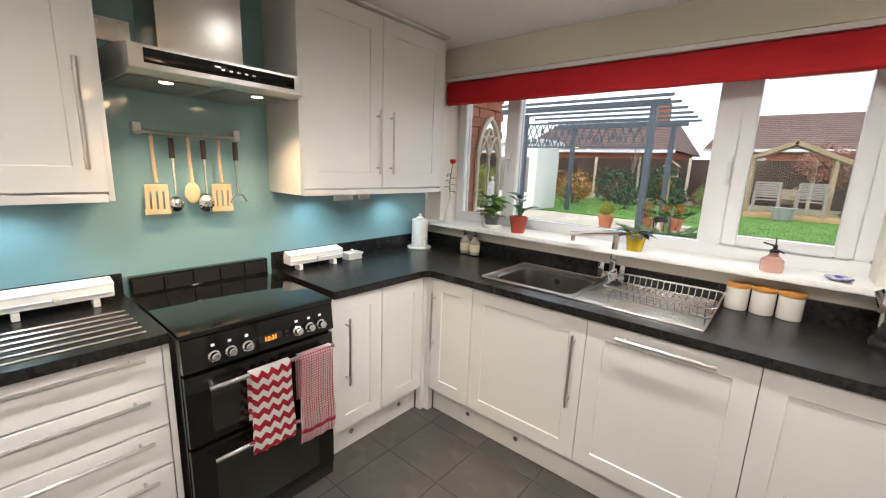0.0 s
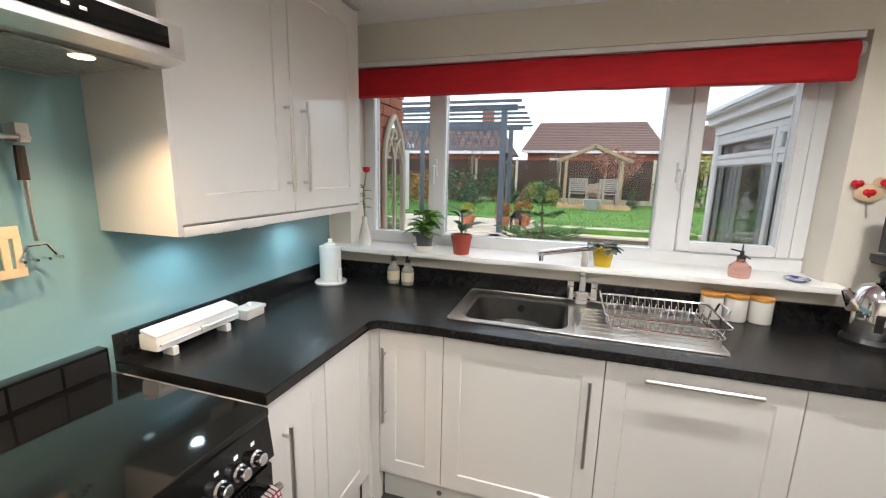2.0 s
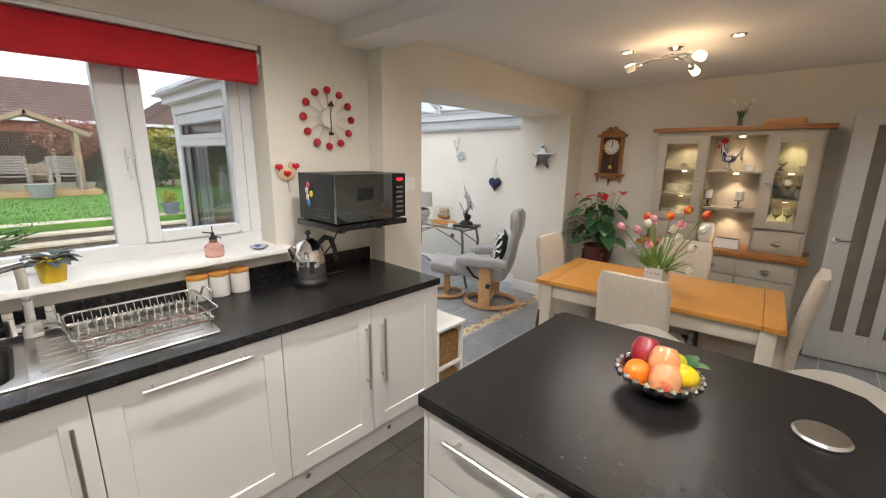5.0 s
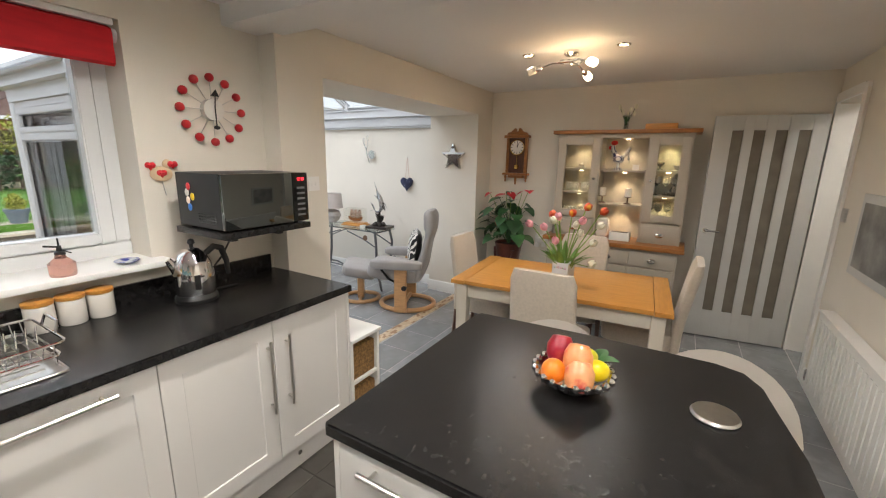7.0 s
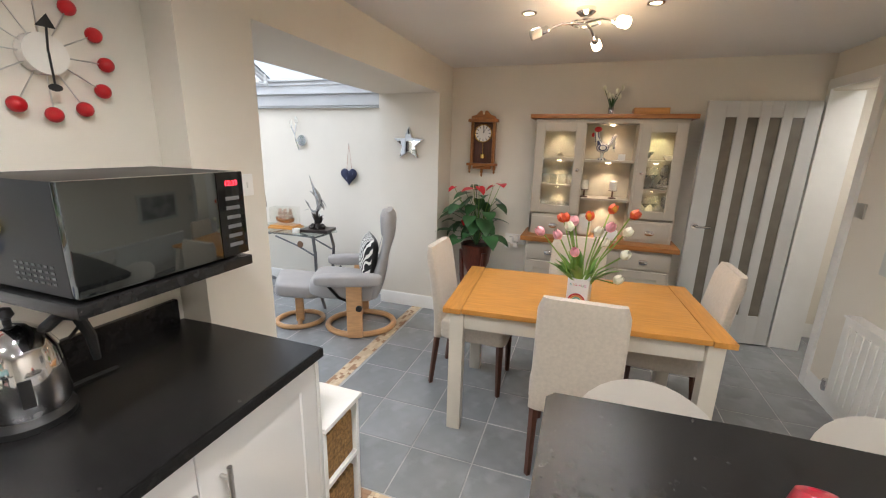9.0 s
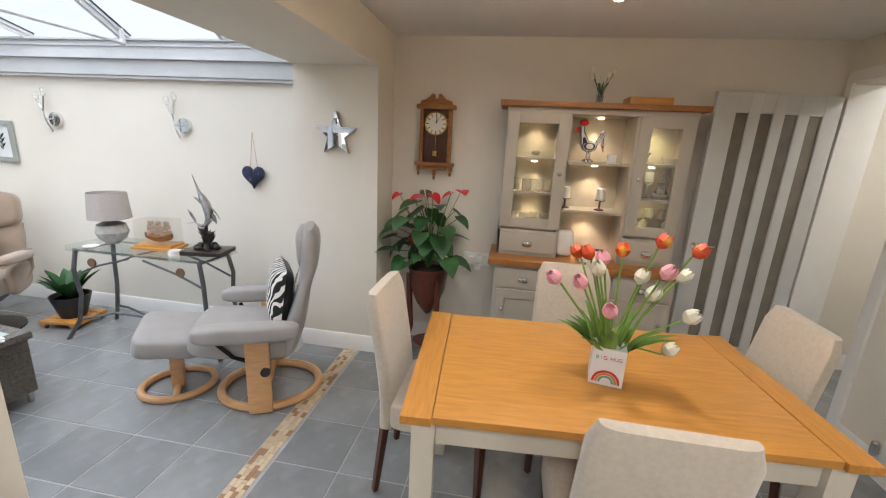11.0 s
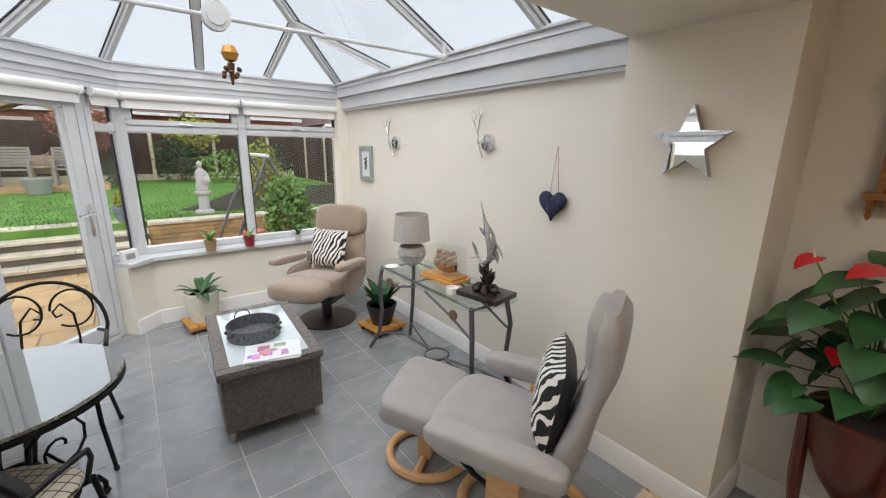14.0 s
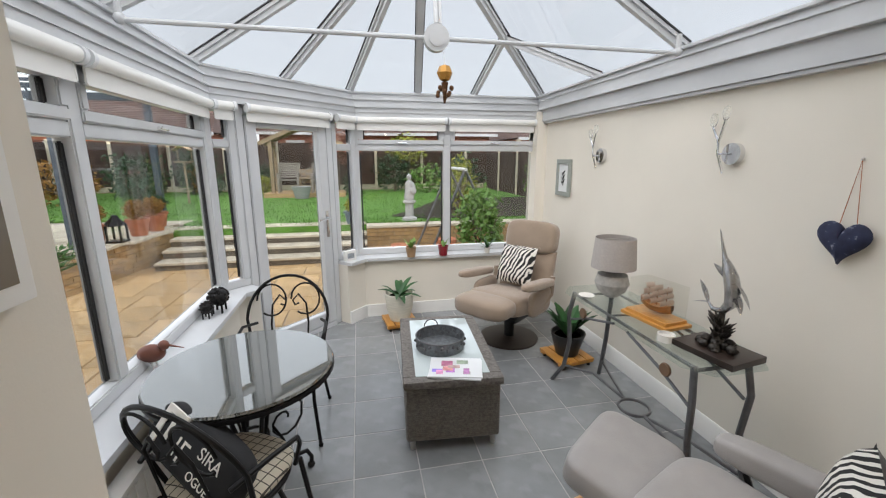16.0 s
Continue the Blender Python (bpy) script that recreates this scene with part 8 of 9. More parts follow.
for x in (1.42, 1.515, 1.61):
    u = thing("storage_jar", x, 0.565, 0.911, label="white ceramic storage jar with wooden lid", category="jar", group="storage jars")
    part("jar", lathe(B(), ((0.0, 0), (0.042, 0.0), (0.045, 0.005), (0.045, 0.10), (0.04, 0.103), (0.0, 0.103)), 24), CERAM, u)
    part("lid", lathe(B(), ((0.046, 0.1035), (0.047, 0.106), (0.047, 0.117), (0.044, 0.119), (0.0, 0.119)), 24), OAK, u, "golden wooden lid")
kk = thing("electric_kettle", 1.93, 0.44, 0.911, -20, "polished chrome dome kettle on a black base", "kettle")
part("base", lathe(B(), ((0.0, 0), (0.088, 0.0), (0.09, 0.015), (0.08, 0.03), (0.0, 0.03)), 28), BLACKM, kk)
part("vessel", lathe(B(), ((0.08, 0.031), (0.086, 0.05), (0.086, 0.11), (0.078, 0.16), (0.06, 0.195), (0.03, 0.215), (0.0, 0.22)), 32), CHROME, kk)
part("lid_knob", lathe(B(), ((0.008, 0.22), (0.008, 0.23), (0.016, 0.238), (0.012, 0.252), (0.0, 0.256)), 14), BLACKM, kk)
part("spout", tube(B(), [(-0.066, 0, 0.13), (-0.086, 0, 0.162), (-0.096, 0, 0.178)], [0.024, 0.018, 0.014], 10), CHROME, kk)
part("handle", tube(B(), [(0.055, 0, 0.19), (0.09, 0, 0.215), (0.12, 0, 0.205), (0.138, 0, 0.15), (0.142, 0, 0.09)], [0.013, 0.014, 0.015, 0.013, 0.009], 10), BLACKM, kk)
kk.scale = (1.0, 1.0, 1.14)
part("gauge", cbox(-0.012, 0.012, -0.0885, -0.083, 0.06, 0.12, 0.003), BLACKM, kk, "dark water gauge")
part("flex", tube(B(), [(0.05, 0.06, 0.012), (0.12, 0.1, 0.006), (0.2, 0.12, 0.006)], 0.004, 6), BLACKM, kk)

# microwave on a wall shelf
ms = thing("microwave_shelf", 1.915, 0.125, 1.232, label="thick black wall shelf under the microwave", category="shelf")
part("board", cbox(-0.008, 0.44, 0.0, 0.375, 0, 0.028, 0.004), TOP, ms)
part("bracket", cbox(0.08, 0.11, 0.1, 0.513, -0.03, -0.001), BLACKM, ms)
part("bracket", cbox(0.32, 0.35, 0.1, 0.513, -0.03, -0.001), BLACKM, ms)
mw = thing("microwave_oven", 1.92, 0.135, 1.2605, label="black microwave oven with mirrored door", category="microwave")
part("body", cbox(0, 0.435, 0.022, 0.35, 0.008, 0.242, 0.004), mat("black_painted_steel", (0.01, 0.01, 0.01), 0.45, vary=0.1), mw)
part("door", cbox(0.0, 0.345, 0.0, 0.0215, 0.008, 0.242, 0.004), mat("mirror_black_glass", (0.13, 0.14, 0.138), 0.04, 0.95, vary=0.02), mw)
part("control_panel", cbox(0.347, 0.435, 0.0, 0.0215, 0.008, 0.242, 0.004), BLACKG, mw)
cu = bpy.data.curves.new("clock_digits", "FONT")
cu.body, cu.size, cu.extrude, cu.align_x = "12:33", 0.02, 0.0004, "CENTER"
cu.materials.append(DISPR)
tx = new("clock_digits", cu)
tx.parent = mw
tx.matrix_basis = pose(0.392, -0.001, 0.205, 90, 0, 0)
for k in range(6):
    part("button", cbox(0.37, 0.415, -0.0015, 0.0005, 0.035 + k * 0.026, 0.045 + k * 0.026), mat("grey_button_%d" % k, (0.12, 0.12, 0.12), 0.5), mw)
for x in (0.04, 0.4):
    part("foot", lathe(B(), ((0.012, 0), (0.012, 0.008)), 10, (x, 0.06, 0)), BLACKM, mw)
    part("foot", lathe(B(), ((0.012, 0), (0.012, 0.008)), 10, (x, 0.31, 0)), BLACKM, mw)
for z in range(4):
    for k in range(7):
        part("vent_slot", cbox(-0.001, 0.0005, 0.06 + k * 0.02, 0.072 + k * 0.02, 0.03 + z * 0.012, 0.036 + z * 0.012), BLACKG, mw)
solo("power_flex", tube(B(), [(2.19, 0.60, 1.23), (2.21, 0.59, 1.14), (2.16, 0.59, 1.06), (2.12, 0.61, 1.005)], 0.005, 6), BLACKM, "black mains flex hanging below the shelf", "cable")
fm = thing("fridge_magnet", 1.919, 0.38, 1.40, label="colourful cluster of small magnets on microwave side", category="magnet")
for y, z, colr in ((0.0, 0.05, (0.6, 0.05, 0.06)), (0.015, 0.02, (0.7, 0.68, 0.62)), (-0.03, 0.0, (0.75, 0.55, 0.03)), (0.01, -0.02, (0.7, 0.6, 0.5)), (0.0, -0.055, (0.05, 0.2, 0.6))):
    part("charm", ball(B(), (-0.004, y * 0.9, z * 0.85), 0.0135, 0.4, 1, 1.25, 8), mat("charm_%d" % int((z + 1) * 1000), colr, 0.5), fm)

# ball clock and heart on the kitchen wall
bc = thing("ball_clock", 2.20, 0.638, 1.797, label="retro wall clock with red balls on steel spokes", category="clock")
part("face", tube(B(), [(0, 0, 0), (0, -0.035, 0)], 0.052, 28), CERAM, bc)
for k in range(12):
    a = math.tau * k / 12
    part("spoke", tube(B(), [(0.05 * math.sin(a), -0.018, 0.05 * math.cos(a)), (0.15 * math.sin(a), -0.018, 0.15 * math.cos(a))], 0.002, 5), STEEL, bc)
    part("ball", ball(B(), (0.155 * math.sin(a), -0.018, 0.155 * math.cos(a)), 0.021, seg=14), mat("red_ball_%d" % k, (0.45, 0.01, 0.015), 0.35), bc, "glossy red ball")
bm = obox(B(), (0.004, -0.042, 0.038), (0.005, 0.002, 0.07), 0, 6)
q = [bm.verts.new((x, -0.042, z)) for x, z in ((-0.018, 0.065), (0.028, 0.065), (0.012, 0.1))]
bm.faces.new(q)
part("hour_hand", bm, BLACKM, bc)
bm = obox(B(), (0.0, -0.045, -0.045), (0.005, 0.002, 0.1), 0, 0)
ball(bm, (0.0, -0.045, -0.085), 0.018, 1, 0.1, 0.55, 10)
part("minute_hand", bm, BLACKM, bc)
bh = thing("love_birds_plaque", 1.932, 0.636, 1.497, label="wooden bird plaque with red hearts on wall", category="wall hanging")
part("bird", merge(ball(B(), (0, -0.008, -0.01), 0.05, 1, 0.15, 0.7, 14), ball(B(), (0.03, -0.008, 0.035), 0.022, 1, 0.3, 1)), UTW, bh)
for x, z in ((-0.045, 0.03), (0.05, 0.035), (0.0, -0.005)):
    part("red_heart", merge(merge(ball(B(), (x - 0.009, -0.016, z), 0.014, 1, 0.4, 1, 8), ball(B(), (x + 0.009, -0.016, z), 0.014, 1, 0.4, 1, 8)), tube(B(), [(x, -0.016, z), (x, -0.016, z - 0.024)], [0.016, 0.001], 8)), PETALR, bh)
part("tail_cord", tube(B(), [(0.0, -0.008, -0.04), (0.01, -0.008, -0.11)], 0.003, 5), STEEL, bh)

# sill things
def pot_plant(name, x, y, z, prof, pm, label, leaves, lm, size, up, seed, stem_h=0.0, width=0.5):
    u = thing(name, x, y, z, label=label, category="plant", group="plants on kitchen sill")
    part("pot", lathe(B(), prof, 22), pm, u)
    rnd = random.Random(seed)
    top = prof[-1][1]
    for i in range(leaves):
        a = rnd.uniform(0, math.tau)
        h = top + rnd.uniform(0, stem_h)
        r = rnd.uniform(0.0, 0.05)
        bm = tube(B(), [(0, 0, top), (r * math.cos(a), r * math.sin(a), h)], 0.002, 4) if stem_h else B()
        leaf_blade(bm, (r * math.cos(a), r * math.sin(a), h), (math.cos(a), math.sin(a), rnd.uniform(*up)), size * rnd.uniform(0.7, 1.2), size * width, 0.3)
        part("leaf", bm, lm, u)
    return u


POT = ((0.0, 0), (0.038, 0.0), (0.05, 0.075), (0.054, 0.076), (0.054, 0.095), (0.048, 0.095), (0.045, 0.08), (0.0, 0.08))
SZ = 1.1005
pot_plant("basil_plant", 0.0, 0.64, SZ, POT, mat("grey_plastic_pot", (0.12, 0.12, 0.125), 0.5), "bushy green basil in a grey pot", 60, LEAFL, 0.075, (-0.1, 0.9), 3, 0.13, 0.65)
turned("saucer", 0.0, 0.64, SZ - 0.0, ((0.055, 0.0), (0.07, 0.03), (0.068, 0.03), (0.054, 0.004), (0.0, 0.004)), CERAM, "white saucer bowl under basil pot", "saucer")
pot_plant("young_plant", 0.225, 0.61, SZ, tuple((r * 1.08, h * 1.12) for r, h in POT), mat("brick_red_pot", (0.33, 0.05, 0.03), 0.5), "few broad leaves in a brick-red pot", 8, LEAF, 0.11, (0.2, 1.0), 9, 0.15, 0.55)
pot_plant("violet_plant", 0.945, 0.60, SZ, tuple((r * 0.98, h) for r, h in POT), mat("yellow_glazed_pot", (0.72, 0.5, 0.03), 0.25, second=(0.7, 0.66, 0.5), second_at=0.7, second_scale=4), "dark-leaved plant in a yellow glazed pot", 22, mat("grey_green_leaf", (0.05, 0.07, 0.06), 0.6), 0.075, (0.1, 0.5), 5, 0.02, 0.6)
bv = thing("bud_vase", -0.37, 0.63, SZ, label="tall white bud vase with a red rose", category="vase")
part("vase", lathe(B(), ((0.0, 0), (0.036, 0.0), (0.038, 0.03), (0.03, 0.08), (0.014, 0.14), (0.016, 0.17), (0.012, 0.17), (0.0, 0.16)), 22), CERAM, bv)
part("stem", tube(B(), [(0, 0, 0.15), (-0.01, 0.0, 0.3), (0.02, -0.01, 0.43)], 0.003, 6), STEM, bv)
bm = B()
for k in range(9):
    leaf_blade(bm, (-0.005, 0, 0.22 + 0.016 * k), (math.cos(k * 2.2), math.sin(k * 2.2), 0.4), 0.055, 0.03, 0.4)
part("leaves", bm, LEAF, bv)
bm = ball(B(), (0.02, -0.01, 0.44), 0.022, 1, 1, 0.8, 10)
for k in range(7):
    leaf_blade(bm, (0.02, -0.01, 0.43), (math.cos(k * 0.9), math.sin(k * 0.9), 0.9), 0.04, 0.035, 0.1)
part("rose", bm, PETALR, bv)
sp = thing("plant_mister", 1.52, 0.60, SZ, label="pink glass plant mister with metal pump", category="spray bottle")
part("bottle", lathe(B(), ((0.0, 0), (0.04, 0.0), (0.043, 0.012), (0.043, 0.05), (0.018, 0.075), (0.016, 0.085), (0.0, 0.085)), 18), mat("pink_glass", (0.85, 0.5, 0.42), 0.05, trans=0.85), sp)
bm = lathe(B(), ((0.018, 0.085), (0.018, 0.095), (0.009, 0.1), (0.008, 0.12)), 12)
tube(bm, [(0, 0, 0.115), (-0.045, 0, 0.125)], 0.004, 6)
tube(bm, [(0, 0, 0.12), (0, 0, 0.15)], 0.003, 6)
tube(bm, [(0.01, 0, 0.10), (0.035, 0, 0.085)], 0.003, 6)
part("pump", bm, BLACKM, sp)
turned("trinket_dish", 1.74, 0.61, SZ, ((0.0, 0), (0.025, 0.0), (0.048, 0.014), (0.046, 0.017), (0.0, 0.006)), mat("blue_white_glaze", (0.5, 0.52, 0.6), 0.2, second=(0.02, 0.03, 0.25), second_at=0.5, second_scale=40), "small blue and white trinket dish", "dish")

# fruit bowl and disc on the island
fb = thing("fruit_bowl", 2.12, -1.255, 0.911, label="pierced silver metal fruit bowl", category="bowl")
for k in range(22):
    a = math.tau * k / 22
    part("rim_bead", ball(B(), (0.112 * math.cos(a), 0.112 * math.sin(a), 0.058), 0.011, 1, 1, 1.2, 6), CHROME, fb)
bm = B()
lathe(bm, ((0.04, 0.0), (0.06, 0.004), (0.092, 0.03), (0.11, 0.06), (0.107, 0.06), (0.088, 0.033), (0.055, 0.008), (0.0, 0.006)), 30)
part("bowl_body", bm, CHROME, fb)
AP = ((0.0, 0.045), (0.012, 0.055), (0.028, 0.052), (0.042, 0.025), (0.042, -0.005), (0.03, -0.03), (0.012, -0.038), (0.0, -0.033))
for nm, cat, x, y, z, s, colr, c2, lab in (
    ("apple", "apple", 0.035, 0.05, 0.085, 1.0, (0.3, 0.01, 0.025), (0.4, 0.05, 0.04), "shiny dark red apple in the bowl"),
    ("orange", "orange", -0.05, 0.045, 0.065, 0.92, (0.8, 0.2, 0.01), None, "bright orange in the bowl"),
    ("peach_apple", "apple", -0.02, -0.015, 0.095, 1.0, (0.75, 0.3, 0.12), (0.6, 0.08, 0.04), "pink and yellow apple in the bowl"),
    ("peach_apple", "apple", -0.055, -0.03, 0.06, 1.0, (0.7, 0.32, 0.14), (0.55, 0.07, 0.05), "pink and yellow apple in the bowl"),
    ("lemon", "lemon", 0.01, -0.065, 0.07, 0.8, (0.8, 0.6, 0.01), None, "bright yellow lemon in the bowl"),
    ("lemon", "lemon", 0.06, -0.025, 0.08, 0.75, (0.65, 0.6, 0.03), None, "greenish yellow lemon in the bowl")):
    m_ = mat("skin_%d" % len(MATS), colr, 0.28, vary=0.15, scale=30, second=c2, second_at=0.5, second_scale=14, coat=0.3)
    ob = solo(nm, lathe(B(), AP, 20) if cat == "apple" else ball(B(), (0, 0, 0), 0.04, 1, 1.25 if cat == "lemon" else 1, 1, 18), m_, lab, cat, "fruit in bowl")
    ob.matrix_basis = pose(2.12 + x, -1.255 + y, 0.911 + z, 12, 20, 40) @ Matrix.Scale(s, 4)
bm = B()
for k in range(4):
    leaf_blade(bm, (0, 0, 0), (math.cos(k * 1.3 - 1.6), math.sin(k * 1.3 - 1.6), 0.7), 0.08, 0.045, 0.3)
solo("citrus_leaves", bm, LEAF, "glossy green citrus leaves among fruit", "leaves").matrix_basis = pose(2.17, -1.31, 0.985)
ps = thing("pop_up_socket", 2.185, -1.625, 0.911, label="round brushed steel pop-up socket in worktop", category="socket")
part("cap", lathe(B(), ((0.058, 0.0), (0.06, 0.004), (0.055, 0.011), (0.0, 0.013)), 32), STEEL, ps)

# ---- outside ----
LZ, PZ = 0.38, -0.12
rnd = random.Random(77)
solo("ground", cbox(-200, 200, 0.95, 400, -1.2, PZ - 0.04), mat("garden_earth", (0.12, 0.1, 0.06), 1.0, vary=0.3, scale=0.5), "earth and far ground of the gardens", "ground", kind="structure")
lawn = solo("lawn", prism(B(), ((0.05, 8.0), (3.35, 8.0), (3.35, 7.95), (9.0, 7.95), (9.0, 17), (-7, 17), (-7, 9.6), (-1.9, 9.6), (-0.2, 8.9), (0.05, 8.6)), PZ - 0.03, LZ - 0.01), GRASS, "bright green mown lawn", "lawn", kind="structure")
bm = B()
for _ in range(14000):
    x, y = rnd.uniform(-5, 7.5), 8.05 + 8.6 * rnd.random() ** 1.6
    if x < 0.05 and y < 9.7:
        continue
    h, a = rnd.uniform(0.02, 0.045), rnd.uniform(0, math.tau)
    w = 0.012
    c_, s_ = math.cos(a) * w, math.sin(a) * w
    z = LZ - 0.012
    bm.faces.new((bm.verts.new((x - c_, y - s_, z)), bm.verts.new((x + c_, y + s_, z)), bm.verts.new((x + rnd.uniform(-0.02, 0.02), y + rnd.uniform(-0.02, 0.02), z + h))))
solo("grass", bm, GRASS, "short mown grass blades", "grass", kind="stuff", smooth=False)

# low patio of sandstone flags
patio = solo("patio", cbox(-4.5, 9.0, 0.95, 8.2, PZ - 0.1, PZ - 0.012), MORTAR, "sand-coloured joints under patio flags", "patio", kind="structure")


def flag(parent, x, y, w, d, z, material, t=0.04):
    bm = box(B(), 0.006, w - 0.006, 0.006, d - 0.006, -t, rnd.uniform(0, 0.004))
    bmesh.ops.bevel(bm, geom=[e for e in bm.edges if all(v.co.z > -0.01 for v in e.verts)], offset=0.006, segments=1, affect="EDGES")
    ob = part("paving_slab", bm, material, parent, smooth=False)
    ob.location = (x, y, z)


y = 1.2
while y < 7.0:
    d = rnd.choice((0.45, 0.6))
    x = -0.35 + rnd.uniform(-0.3, 0)
    while x < 5.3:
        w = rnd.choice((0.45, 0.6, 0.9))
        inside = x + w > AX - 0.15 and y < BY + 0.15 and not (x + w < BX and y - x > BY - BX + 0.75) and y - (x + w) < BY - BX + 0.25
        if not (x + w > AX - 0.1 and y < 3.2) and not (inside and x + w > AX - 0.1):
            flag(patio, x, y, w, d, PZ, SANDST)
        x += w
    y += d

# steps
for k in range(4):
    st_ = thing("garden_step", 0, 0, 0, label="pale stone garden step, riser coloured dark as shade", category="step", group="garden steps")
    y0, z1 = 7.05 + 0.32 * k, PZ + 0.125 * (k + 1)
    # Riser stone is coloured dark in place of shade below the tread
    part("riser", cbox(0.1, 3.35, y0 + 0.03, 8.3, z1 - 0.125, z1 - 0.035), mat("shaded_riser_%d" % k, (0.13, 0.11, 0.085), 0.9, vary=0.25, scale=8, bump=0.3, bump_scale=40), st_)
    x = 0.1
    while x < 3.3:
        w = min(rnd.choice((0.45, 0.6, 0.75)), 3.35 - x)
        bm = box(B(), x + 0.004, x + w - 0.004, y0, y0 + 0.36, z1 - 0.035, z1 + rnd.uniform(0, 0.003))
        part("tread_slab", bm, PALEST, st_, smooth=False)
        x += w


def stone_wall(name, p, q, z0, z1, label, cap=True):
    """A low coursed stone wall facing the house, with slab coping."""
    u = thing(name, label=label, category="wall", kind="structure")
    p, q = Vector(p), Vector(q)
    L = (q - p).length
    ang = math.degrees(math.atan2(q.y - p.y, q.x - p.x))
    m = pose(p.x, p.y, 0, 0, 0, ang)
    ob = part("core", cbox(0, L, 0.015, 0.2, z0, z1 - 0.04), MORTAR, u)
    ob.matrix_basis = m
    z = z0
    while z < z1 - 0.06:
        h = min(0.075, z1 - 0.045 - z)
        x = -rnd.uniform(0, 0.1)
        while x < L:
            w = rnd.uniform(0.16, 0.3)
            a, b = max(0, x), min(L, x + w)
            if b - a > 0.03:
                s = part("stone", box(B(), a + 0.004, b - 0.004, -rnd.uniform(0, 0.01), 0.05, z + 0.004, z + h - 0.004), WALLST, u, smooth=False)
                s.matrix_basis = m
            x += w
        z += h
    x = 0
    while cap and x < L:
        w = min(rnd.choice((0.45, 0.6)), L - x)
        s = part("coping_slab", box(B(), x + 0.003, x + w - 0.003, -0.035, 0.3, z1 - 0.04, z1), PALEST, u, smooth=False)
        s.matrix_basis = m
        x += w


stone_wall("wall_garden_end", (3.35, 7.75), (8.5, 7.75), PZ, LZ, "low buff stone retaining wall with slab coping")
stone_wall("wall_upper_patio", (-0.42, 5.95), (0.1, 8.3), PZ, LZ, "low buff stone wall of the raised patio")
stone_wall("wall_upper_patio_front", (-4.5, 6.15), (-0.42, 5.95), PZ, LZ, "low buff stone wall in front of the raised patio")
up = solo("raised_patio", prism(B(), ((-4.6, 6.3), (-0.40, 6.1), (0.05, 8.25), (-0.2, 8.9), (-1.9, 9.6), (-4.6, 9.6)), PZ, LZ - 0.045), MORTAR, "joints under the raised patio flags", "patio", kind="structure")
y = 6.45
while y < 9.0:
    x = -4.4
    while x < -0.6 + (y - 6.4) * 0.2:
        w = rnd.choice((0.45, 0.6))
        flag(up, x, y, w, 0.55, LZ - 0.005, PALEST)
        x += w
    y += 0.55

# brick wing with an arched mirror
bw = thing("wall_brick_wing", label="red brick house wall seen through the window", category="wall", kind="structure")
part("core", cbox(-0.85, -0.478, 0.95, 1.42, PZ, 3.2), MORTAR, bw)
cnt = 0
for j in range(44):
    z = PZ + 0.075 * j
    if z < 0.7 or z > 2.45:
        continue
    yy = 0.96 - (0.11 if j % 2 else 0)
    while yy < 1.42:
        a, b = max(0.955, yy), min(1.425, yy + 0.215)
        if b - a > 0.03:
            part("brick", box(B(), -0.49, -0.462, a, b, z, z + 0.065), BRICK, bw, smooth=False)
        yy += 0.225
    part("brick", box(B(), -0.70, -0.485, 1.41, 1.432, z, z + 0.065), BRICK, bw, smooth=False)
gm_ = thing("arched_garden_mirror", -0.455, 1.215, 1.05, label="weathered white gothic arch mirror on brick", category="mirror")
pts_ = [(-0.16, 0.0), (-0.16, 0.55)] + [(-0.16 + 0.32 * (1 - math.cos(a)), 0.55 + 0.36 * math.sin(a)) for a in [radians(k * 10) for k in range(1, 7)]]
pts_ = pts_ + [(-x, z) for x, z in pts_[::-1][1:]]
part("frame", tube(B(), [(0.01, a, b) for a, b in pts_], 0.02, 6, closed=True), PALEST, gm_)
bm = B()
bm.faces.new([bm.verts.new((0.006, a, b)) for a, b in pts_])
part("mirror_glass", bm, MIRROR, gm_, smooth=False)
part("mullion", tube(B(), [(0.012, 0, 0.02), (0.012, 0, 0.62)], 0.009, 6), PALEST, gm_)
for s in (-1, 1):
    part("tracery", tube(B(), [(0.012, 0, 0.55), (0.012, s * 0.05, 0.68), (0.012, s * 0.11, 0.72)], 0.008, 6), PALEST, gm_)
    part("tracery", tube(B(), [(0.012, s * 0.14, 0.55), (0.012, s * 0.08, 0.66), (0.012, 0, 0.78)], 0.008, 6), PALEST, gm_)
part("quatrefoil", tube(B(), arc((0.012, 0, 0.74), 0.035, 0, 345, 14, "yz"), 0.007, 5, closed=True), PALEST, gm_)

# pergola
pg = thing("pergola", -0.55, 6.55, LZ, label="slate-blue painted timber pergola with laser-cut panel", category="pergola")
for x, y in ((0.0, 0.0), (-2.7, 0.2), (-0.35, 3.4), (-3.0, 3.6)):
    part("post", cbox(x - 0.055, x + 0.055, y - 0.055, y + 0.055, -0.01, 2.35, 0.006), PERG, pg)
for y, x0, x1 in ((0.0, -3.3, 0.25), (3.5, -3.6, -0.05)):
    part("beam", cbox(x0, x1, y - 0.025, y + 0.025, 2.35, 2.46, 0.004), PERG, pg)
for k in range(6):
    y = -0.25 + k * 0.78
    part("rafter", cbox(-3.5, 0.35 - 0.03 * k, y - 0.016, y + 0.016, 2.46, 2.512, 0.003), PERG, pg)
